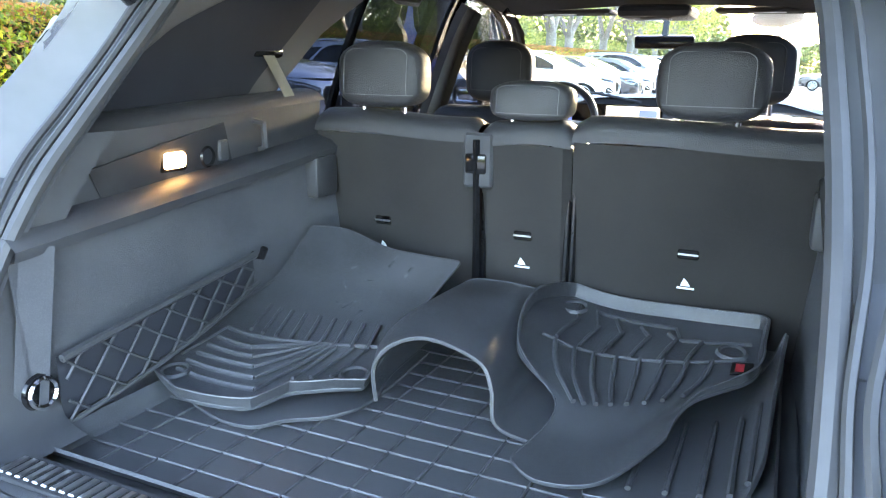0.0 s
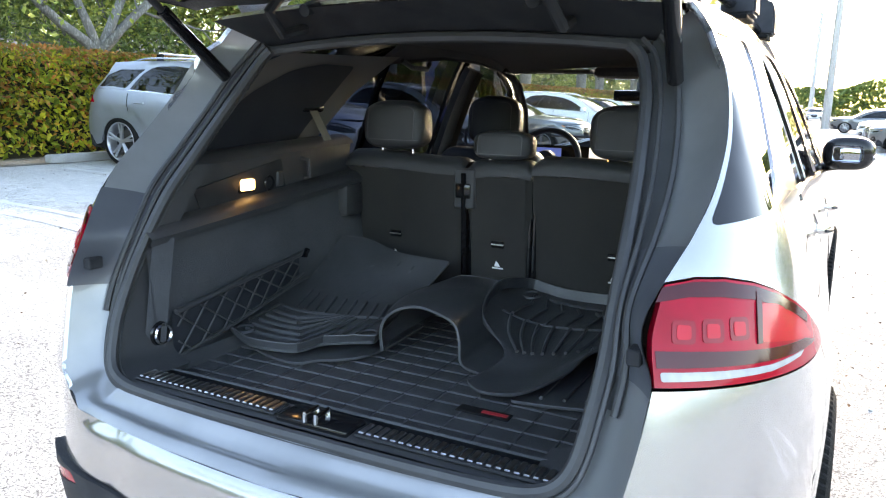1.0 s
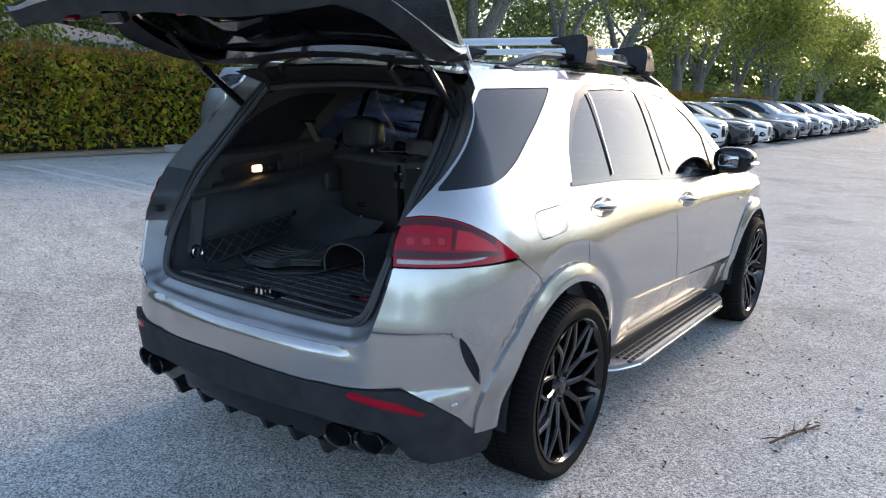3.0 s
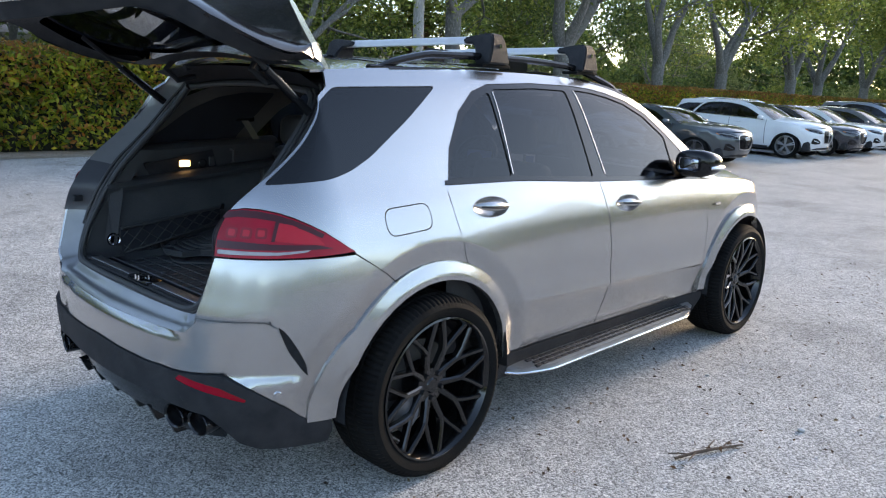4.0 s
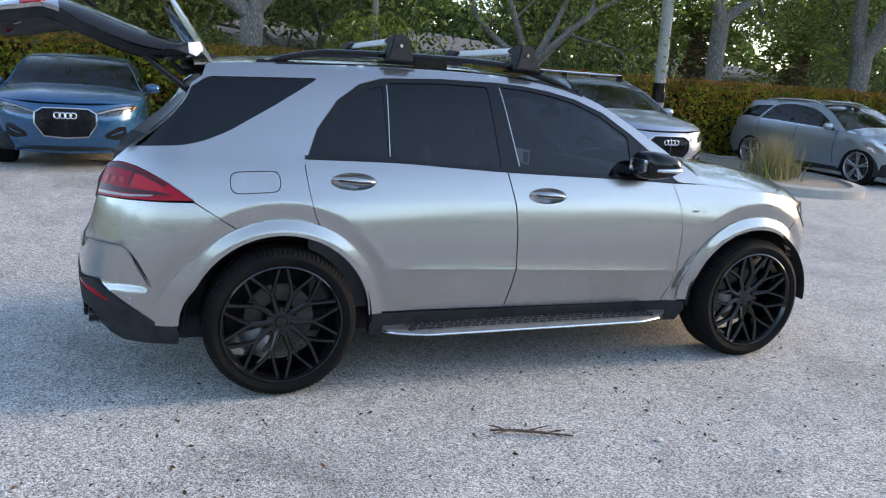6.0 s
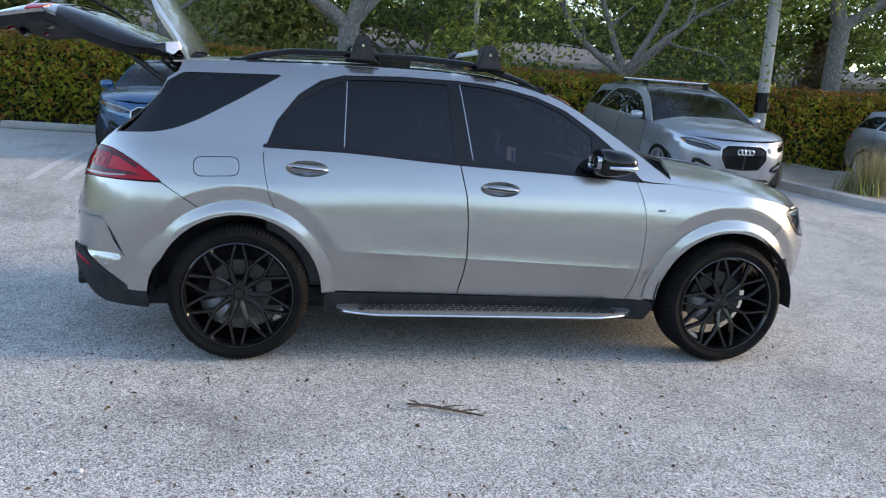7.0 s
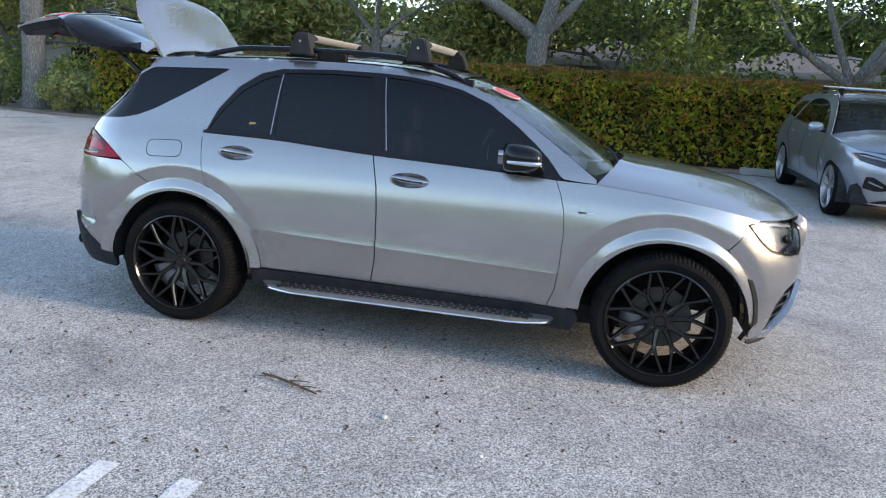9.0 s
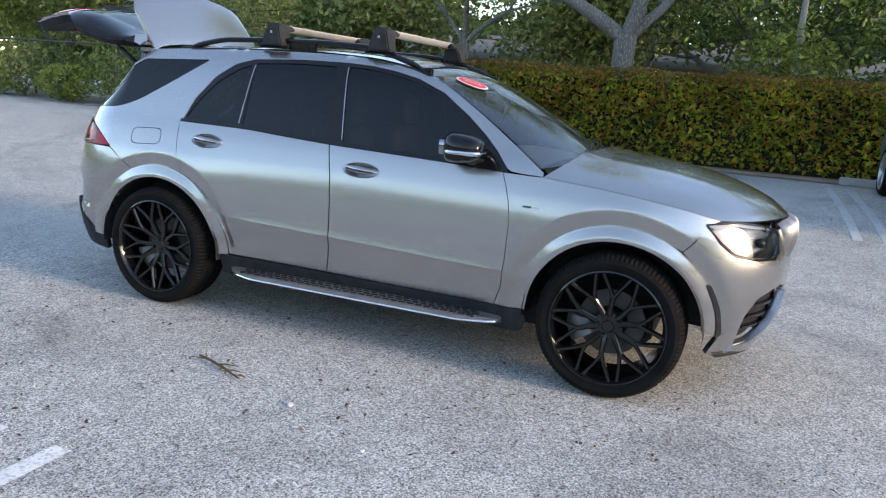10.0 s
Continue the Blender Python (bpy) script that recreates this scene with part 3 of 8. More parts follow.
AX_F, RA_R, RA_F, AXLE_Z = 2.995, 0.463, 0.460, 0.388
belt = curve((0.10, 0.58, 0.91, 1.24, 1.93, 2.33, 2.55), (1.232, 1.224, 1.205, 1.186, 1.160, 1.140, 1.125))
DLO_TOP = [(0.11, 1.235), (0.185, 1.370), (0.30, 1.520), (0.425, 1.607), (0.555, 1.644), (0.896, 1.660), (1.235, 1.658), (1.40, 1.648), (1.55, 1.628), (1.72, 1.592), (1.90, 1.522), (2.08, 1.405), (2.20, 1.312), (2.28, 1.240), (2.355, 1.155)]
roof_z = curve((-0.42, -0.10, 0.25, 0.60, 0.95, 1.30, 1.60, 1.85, 2.10, 2.35, 2.56), (1.662, 1.684, 1.700, 1.710, 1.712, 1.700, 1.662, 1.588, 1.452, 1.292, 1.150))
APERTURE = [(-0.845, 1.115), (-0.805, 1.20), (-0.757, 1.258), (-0.66, 1.36), (-0.56, 1.46), (-0.45, 1.545), (-0.365, 1.605), (-0.345, 1.66)]
LAMP_TOP = [(-0.822, 1.169), (-0.77, 1.177), (-0.714, 1.175), (-0.650, 1.164), (-0.594, 1.146), (-0.540, 1.120), (-0.498, 1.094), (-0.455, 1.057), (-0.421, 1.019)]
hood_edge = curve((2.56, 3.0, 3.25, 3.42, 3.60), (1.125, 1.085, 1.040, 0.995, 0.965))


def line(fn, a, b, n=12):
    return [(a + (b - a) * i / n, fn(a + (b - a) * i / n)) for i in range(n + 1)]


def arch(cy, r, z0, z1):
    """Round the wheel from the rear at height z0 over the top to the front at height z1."""
    a0 = math.degrees(math.acos(max(-1, -math.sqrt(max(0, 1 - ((z0 - AXLE_Z) / r) ** 2)))))
    a0 = a0 if z0 >= AXLE_Z else 360 - a0
    a1 = math.degrees(math.asin((z1 - AXLE_Z) / r))
    return arc(cy, AXLE_Z, r, a0, a1, 22)


FLARE = 0.077


def nose_u(p):
    """From a place (y, z) on the front wing to the skin's own coordinate."""
    y, z = p
    return (y if y <= YF else YF + LF * math.asin(min(1.0, (y - YF) / (front_y(z) - 0.03 - YF))) * 2 / math.pi, z)


ring_rear = [(r * math.cos(radians(a)), AXLE_Z + r * math.sin(radians(a))) for r in (0.548, 0.558, 0.570, 0.582, 0.594, 0.606, 0.618, 0.635) for a in range(-10, 192, 3)]
ring_front = [nose_u((AX_F + r * math.cos(radians(a)), AXLE_Z + r * math.sin(radians(a)))) for r in (0.545, 0.555, 0.567, 0.579, 0.591, 0.603, 0.615, 0.632) for a in range(-10, 192, 3)]
HANDLES = ((0.245, 1.116), (1.365, 1.050))
oval = lambda u, z, a, b: [(u + a * math.cos(radians(g)), z + b * math.sin(radians(g))) for g in range(0, 360, 9)]
crease_pts = [(0.45 + 0.03 * i, crease_z(0.45 + 0.03 * i) + d) for i in range(68) for d in (-0.07, -0.045, -0.028, -0.016, -0.007, -0.0005, 0.004, 0.014, 0.03, 0.055)]
for s in (1, -1):
    # quarter panel, cant rail and windscreen pillar in one
    upper = [p for p in arch(0, RA_R + FLARE, 0.80, 0.80) if p[1] > 0.878 and p[0] < 0.17]
    outer = ([(-0.222, 0.882)] + upper + [(0.182, 0.899), (0.160, 0.95), (0.140, 1.03), (0.126, 1.10), (0.114, 1.19)]
             + DLO_TOP[1:] + [(2.378, 1.139), (2.45, 1.132), (2.56, 1.128)] + line(roof_z, 2.56, -0.33, 30) + APERTURE[:0:-1] + [(p[0], p[1] + 0.005) for p in LAMP_TOP] + [(-0.416, 1.012)])
    glass_hole = rounded([(-0.738, 1.256), (-0.46, 1.272), (-0.36, 1.298), (-0.25, 1.345), (-0.02, 1.478), (0.212, 1.624), (-0.338, 1.604), (-0.44, 1.535), (-0.55, 1.45), (-0.65, 1.352)], 0.03)
    fuel = rounded([(-0.255, 1.155), (-0.01, 1.165), (-0.005, 1.06), (-0.25, 1.048)], 0.045)
    skin("quarter_panel", outer, body, silver, suv, [glass_hole, fuel], side=s, step=0.032, edge=0.025, extra=ring_rear)
    skin("fuel_flap", rounded([(-0.251, 1.151), (-0.014, 1.161), (-0.009, 1.064), (-0.246, 1.052)], 0.043), body, silver, suv, side=s) if s > 0 else skin("fuel_flap", fuel, body, silver, suv, side=s)
    skin("rear_quarter_window", rounded([(-0.740, 1.254), (-0.46, 1.270), (-0.36, 1.296), (-0.25, 1.342), (-0.02, 1.475), (0.218, 1.627), (-0.338, 1.607), (-0.44, 1.538), (-0.55, 1.452), (-0.652, 1.353)], 0.03), body, privacy, suv, out=-0.004, thick=0.004, side=s)
    # doors
    g = 0.0035
    rd = ([(0.112 + g, belt(0.112) - 0.012), (0.126 + g, 1.10), (0.140 + g, 1.03), (0.160 + g, 0.95), (0.183 + g, 0.899)]
          + [p for p in arch(0, RA_R + FLARE, 0.80, 0.45) if p[0] > 0.19] + [(0.541, 0.412), (1.268 - g, 0.404), (1.295 - g, 0.55), (1.302 - g, 0.66), (1.298 - g, 0.85), (1.284 - g, 1.0), (1.262 - g, 1.09), (1.242 - g, belt(1.24) - 0.012)] + line(lambda u: belt(u) - 0.012, 1.24 - g, 0.112 + g, 10)[1:-1])
    skin("rear_door", rd, body, silver, suv, [oval(HANDLES[0][0] + 0.118, HANDLES[0][1], 0.119, 0.044)], side=s, step=0.032, edge=0.025, extra=ring_rear + crease_pts)
    fd = ([(1.242 + g, belt(1.24) - 0.012), (1.262 + g, 1.09), (1.284 + g, 1.0), (1.298 + g, 0.85), (1.302 + g, 0.66), (1.295 + g, 0.55), (1.268 + g, 0.404), (1.8, 0.396), (2.345, 0.392), (2.385, 0.50), (2.402, 0.66), (2.408, 0.85), (2.396, 0.96), (2.37, 1.05), (2.335, belt(2.335) - 0.012)]
          + line(lambda u: belt(u) - 0.012, 2.335, 1.242 + g, 10)[1:-1])
    skin("front_door", fd, body, silver, suv, [oval(HANDLES[1][0] + 0.118, HANDLES[1][1], 0.119, 0.044)], side=s, step=0.036, edge=0.025, extra=ring_front + crease_pts)
    # dark frame round the side windows, and the panes
    dl = DLO_TOP + [(2.365, belt(2.365) - 0.006), (2.335, belt(2.335) - 0.009)] + line(lambda u: belt(u) - 0.009, 2.335, 0.11, 14)[1:]
    pane_r = rounded([(0.146, 1.249), (0.215, 1.366), (0.33, 1.497), (0.45, 1.574), (0.548, 1.610), (0.560, 1.238)], 0.02)
    pane_m = rounded([(0.592, 1.237), (0.576, 1.622), (0.90, 1.637), (1.165, 1.633), (1.207, 1.203)], 0.018)
    pane_f = rounded([(1.325, 1.197), (1.246, 1.638), (1.40, 1.628), (1.55, 1.607), (1.70, 1.573), (1.87, 1.507), (2.055, 1.388), (2.062, 1.166)], 0.018)
    skin("window_frame", dl, body, gloss_black, suv, [pane_r, pane_m, pane_f], side=s, out=-0.003)
    for nm, pn, mt in (("rear_door_quarter_window", pane_r, privacy), ("rear_door_window", pane_m, privacy), ("front_door_window", pane_f, front_tint)):
        skin(nm, pn, body, mt, suv, out=-0.008, thick=0.004, side=s)
    for u0, u1, z0, z1 in ((0.563, 0.572, 1.245, 1.61), (1.314, 1.237, 1.210, 1.632)):
        skin("window_strip", [(u0, z0), (u0 + 0.005, z0), (u1 + 0.005, z1), (u1, z1)], body, steel, suv, out=0.001, thick=0.004, side=s, label="thin bright window divider")
    skin("window_sill_trim", line(lambda u: belt(u) - 0.010, 0.115, 2.33, 16) + line(lambda u: belt(u) + 0.008, 2.31, 0.118, 16), body, gloss_black, suv, out=0.004, side=s)
    # front wing
    fw = ([(2.339, belt(2.335) - 0.012), (2.374, 1.05), (2.400, 0.96), (2.412, 0.85), (2.406, 0.66), (2.389, 0.50), (2.352, 0.395), (2.47, 0.385)]
          + [q for q in [nose_u(p) for p in arch(AX_F, RA_F + FLARE, 0.42, 0.70)] if q[0] < 3.232] + [(3.241, 0.832), (3.288, 0.886), (3.352, 0.970)] + line(hood_edge, 3.42, 2.56, 12) + [(2.50, 1.124)])
    skin("front_wing", fw, body, silver, suv, side=s, step=0.03, edge=0.022, extra=ring_front)
    # wheel arch flares, a touch proud
    for cy, r, z0, z1 in ((0.0, RA_R, 0.395, 0.405), (AX_F, RA_F, 0.40, 0.40)):
        ai, ao = [nose_u(p) for p in arch(cy, r, z0, z1)], [nose_u(p) for p in arch(cy, r + FLARE + 0.001, z0, z1)]
        
        def flare(u, z, cy=cy, r=r):
            def base(a, b):
                return Vector(body(a, b))
            e = 0.006
            nn = (base(u + e, z) - base(u - e, z)).cross(base(u, z + e) - base(u, z - e)).normalized()
            p = base(u, z)
            k = min(1.0, max(0.0, (math.hypot((p.y if cy else u) - cy, z - AXLE_Z) - r) / FLARE))
            d = 0.030 - 0.021 * k - 0.006 * max(0.0, 1 - k / 0.13)
            return p + (Vector((nn.x, nn.y * 0.6, 0.0)) if cy else Vector((1.0, -0.15 * min(1.0, max(0.0, (-0.36 - u) / 0.14)), 0.0))) * d
        rings = [(cy + (r + FLARE * f) * math.cos(radians(g)), AXLE_Z + (r + FLARE * f) * math.sin(radians(g))) for f in (0.13, 0.4, 0.7, 0.86, 0.93) for g in range(-8, 190, 3)]
        skin("wheel_arch_flare", ai + ao[::-1], flare, silver, suv, thick=0.04, step=0.5, edge=0.02, side=s, extra=[nose_u(p) for p in rings] if cy else rings)
        # black arch liner
        n = 26

        def liner(a, q, cy=cy, r=r, s=s):
            ang = radians(-3 + 186 * a)
            rr = r + 0.012
            return (s * (0.93 - (0.42 if cy else 0.29) * q), cy + rr * math.cos(ang), AXLE_Z + rr * math.sin(ang))
        part("wheel_arch_liner", grid_mesh(liner, n, 4), dark_trim, suv)
        part("wheel_arch_wall", grid_mesh(lambda a, q, cy=cy, r=r, s=s: (s * (0.52 if cy else 0.64), cy + (r + 0.012) * q * math.cos(radians(-3 + 186 * a)), AXLE_Z + (r + 0.012) * q * math.sin(radians(-3 + 186 * a))), n, 3), dark_trim, suv)
    # sill and running board
    skin("side_sill", [(0.475, 0.399), (2.515, 0.385), (2.54, 0.335), (2.50, 0.25), (0.48, 0.27)], body, dark_trim, suv, out=0.004, thick=0.05, side=s)
    def board(a, q, s=s):
        u = 0.56 + 1.83 * a
        end = min(1.0, 8.0 * min(a, 1 - a)) ** 0.5
        x = 0.86 + (0.115 * end + 0.0) * q
        return (s * x, u, 0.306 - 0.010 * q + 0.004 * math.sin(a * math.pi))
    b = grid_mesh(board, 60, 4, 0.022 * s)
    bmesh.ops.recalc_face_normals(b, faces=b.faces)
    part("running_board", b, board_grey, suv, "brushed metal running board with black studs")
    part("running_board_edge", tube([(s * (0.858 + 0.118 * min(1.0, 8.0 * min(a, 1 - a)) ** 0.5), 0.555 + 1.84 * a, 0.294) for a in [i / 60 for i in range(61)]], 0.008, 8), chrome, suv, "bright metal edge strip")
    for row in range(3):
        for k in range(30):
            y = 0.68 + 0.053 * k + 0.02 * (row % 2)
            part("board_stud", box(s * (0.882 + 0.031 * row) - 0.010, s * (0.882 + 0.031 * row) + 0.010, y, y + 0.042, 0.320 - 0.003 * row, 0.3335 - 0.003 * row, 0.002, 1), dark_trim, suv)
    # door handles: a strap across an oval bowl
    for hy, hz in HANDLES:
        hand = new("door_handle")
        hand.parent = suv

        def bowl(u, z, hy=hy, hz=hz):
            b = body(u, z)
            k = max(0.0, 1 - ((u - hy - 0.118) / 0.118) ** 2 - ((z - hz) / 0.043) ** 2)
            return (b[0] - 0.004 - 0.026 * k ** 0.7, b[1], b[2])
        skin("handle_bowl", oval(hy + 0.118, hz, 0.118, 0.043), bowl, silver, hand, thick=0.003, step=0.014, edge=0.010, side=s)
        path = [(hy + 0.006 + 0.226 * q, hz + 0.013 - 0.017 * q, 0.003 + 0.019 * math.sin(math.pi * q) ** 0.6, q) for q in [i / 16 for i in range(17)]]
        lift = lambda y, z, q: body(y, z)[0] + 0.002 + 0.016 * math.sin(math.pi * q) ** 0.7
        part("handle_grip", tube([(s * lift(y, z, q), y, z) for y, z, r, q in path], [r for y, z, r, q in path], 12), silver, hand)
        part("handle_groove", tube([(s * (lift(y, z, q) + 0.95 * r), y, z - 0.12 * r) for y, z, r, q in path[2:-2]], 0.0052, 6), dark_trim, hand, "thin black groove")
    # mirror
    mir = new("wing_mirror")
    mir.parent = suv
    def shell(a, q, s=s):
        th, ph = 2 * math.pi * a, math.pi * q
        sx = math.copysign(abs(math.sin(ph)) ** 0.45 * abs(math.cos(th)) ** 0.7, math.cos(th))
        sz = math.copysign(abs(math.sin(ph)) ** 0.45 * abs(math.sin(th)) ** 0.75, math.sin(th))
        return (s * (0.966 + 0.116 * sx), 2.138 - 0.110 * math.copysign(abs(math.cos(ph)) ** 0.8, math.cos(ph)) + 0.02 * sx, 1.245 + 0.076 * sz * (1 + 0.25 * math.cos(ph)))
    b = grid_mesh(shell, 28, 16, closed_u=True)
    bmesh.ops.remove_doubles(b, verts=b.verts, dist=0.002)
    bmesh.ops.recalc_face_normals(b, faces=b.faces)
    part("mirror_shell", b, gloss_black, mir, "gloss black mirror housing")
    b = bmesh.new()
    add_tube(b, [(s * (0.966 + 0.117 * math.copysign(abs(math.cos(t)) ** 0.6, math.cos(t))), 2.139 + 0.112 * math.copysign(abs(math.sin(t)) ** 0.6, math.sin(t)) + 0.02 * math.cos(t), 1.226) for t in [radians(-35 + 10.5 * i) for i in range(17)]], [0.006 + 0.008 * math.sin(math.pi * min(1, (i + 1) / 12)) ** 0.5 if i < 12 else 0.008 for i in range(17)], 8)
    part("mirror_band", b, chrome, mir, "bright turn signal band")
    part("mirror_arm", tube([(s * 0.83, 2.20, 1.160), (s * 0.89, 2.175, 1.172), (s * 0.94, 2.15, 1.186)], [0.03, 0.026, 0.03], 10, flat=0.6), gloss_black, mir)
    b = box(-0.066, 0.066, -0.002, 0.002, -0.040, 0.040, 0.018, 2)
    part("mirror_glass", b, mirror_dark, mir, m=pose(s * 0.96, 2.0265, 1.245, 0, 0, 3 * s))
    # badge bars on the wing
    for k, (u0, wd) in enumerate(((2.478, 0.045), (2.53, 0.055))):
        skin("wing_badge", [(u0, 0.960), (u0 + wd, 0.960), (u0 + wd, 0.970), (u0, 0.970)], body, steel if k else gloss_black, suv, out=0.003, thick=0.003, side=s)
    # roof rail
    def rail(q, s=s):
        u = -0.05 + 1.80 * q
        base = Vector(body(u, roof_z(u) - 0.012))
        lift = 0.062 * min(1.0, 6 * q, 4.0 * (1 - q)) ** 0.7
        return Vector((s * (base.x - 0.035), base.y, base.z + 0.01 + lift))
    part("roof_rail", tube([rail(i / 40) for i in range(41)], [0.018 if 1 < i < 39 else 0.012 for i in range(41)], 8, flat=0.9), gloss_black, suv, "black roof rail")
    for q in (0.03, 0.5, 0.96):
        c = rail(q)
        part("rail_foot", box(c.x - 0.014, c.x + 0.014, c.y - 0.10, c.y + 0.10, c.z - 0.07, c.z - 0.004, 0.008, 1), gloss_black, suv)
    skin("rail_gap", line(lambda u: roof_z(u) - 0.006, 0.0, 1.78, 16) + line(lambda u: roof_z(u) + 0.004, 1.78, 0.0, 16), body, gloss_black, suv, out=0.002, thick=0.004, side=s)


def across(edge_fn, y_bow, z_bow):
    """A surface from side to side: a runs from -1 to 1 across, b along the car."""
    def f(a, b):
        p = edge_fn(b)
        k = 1 - a * a
        return (a * p[0], p[1] + y_bow(b) * k, p[2] + z_bow(b) * k)
    return f


roof_edge = lambda u: body(u, roof_z(u))
roof_f = across(roof_edge, lambda u: 0.0 if u < 1.5 else (0.17 * min(1, (u - 1.5) / 0.9)), curve((-0.42, 0.2, 1.2, 1.7, 2.2, 2.6), (0.035, 0.045, 0.045, 0.042, 0.032, 0.02)))
skin("roof_panel", [(-0.995, -0.40), (0.995, -0.40), (0.995, 1.64), (-0.995, 1.64)], roof_f, silver, suv, step=0.09, edge=0.09, thick=0.01)
skin("sunroof_glass", rounded([(-0.72, 0.10), (0.72, 0.10), (0.74, 1.52), (-0.74, 1.52)], 0.06), roof_f, gloss_black, suv, step=0.12, out=0.003, thick=0.004)
screen = rounded([(-0.975, 1.66), (0.975, 1.66), (0.965, 2.54), (-0.965, 2.54)], 0.03)
screen_ob = skin("windscreen", screen, roof_f, clear_glass, suv, step=0.09, edge=0.08, out=-0.006, thick=0.005)
part("screen_border", grid_mesh(lambda a, q: Vector(roof_f(-0.985 + 1.97 * a, 1.645 + 0.03 * q)) + Vector((0, 0, 0.002)), 24, 1), gloss_black, suv)

# bonnet
hood_side = lambda u: Vector(body(u, hood_edge(u)))
hood_mid_z = curve((2.50, 2.7, 3.1, 3.4, 3.6, 3.78, 3.85), (1.252, 1.243, 1.206, 1.155, 1.096, 1.003, 0.925))


def hood_f(a, b):
    # b 0 at the windscreen, 1 at the nose
    u = 2.56 + 0.86 * b
    e = hood_side(u)
    k = 1 - a * a
    ym = 2.71 + (3.80 - 2.71) * b
    y = e.y + (ym - e.y) * (1 - abs(a) ** 2.4)
    zc = hood_mid_z(ym)
    z = e.z + (zc - e.z) * (1 - abs(a) ** 2.7)
    z += 0.010 * max(0.0, 1 - b / 0.14) ** 2 * (1 - a ** 4)
    z += 0.012 * math.exp(-((abs(a) - 0.52) / 0.10) ** 2) * (1 - b * 0.6)
    return (a * e.x, y, z)


skin("bonnet", [(-0.994, 0.0), (0.994, 0.0), (0.994, 1.0), (-0.994, 1.0)], hood_f, silver, suv, step=0.06, edge=0.05, thick=0.02)
part("cowl", grid_mesh(lambda a, q: Vector(roof_f(-0.96 + 1.92 * a, 2.535)) * (1 - q) + (Vector(hood_f(-0.96 + 1.92 * a, 0.02)) - Vector((0, 0, 0.012))) * q, 24, 2), cowl_black, suv, "black wiper cowl")
for wx, wl in ((0.42, -0.62), (-0.25, -0.55)):
    part("wiper", tube([Vector(roof_f(wx, 2.54)) + Vector((0, 0.02, 0.015)), Vector(roof_f(wx + wl * 0.5, 2.47)) + Vector((0, 0, 0.02)), Vector(roof_f(wx + wl, 2.44)) + Vector((0, 0, 0.012))], 0.008, 6), dark_trim, suv)

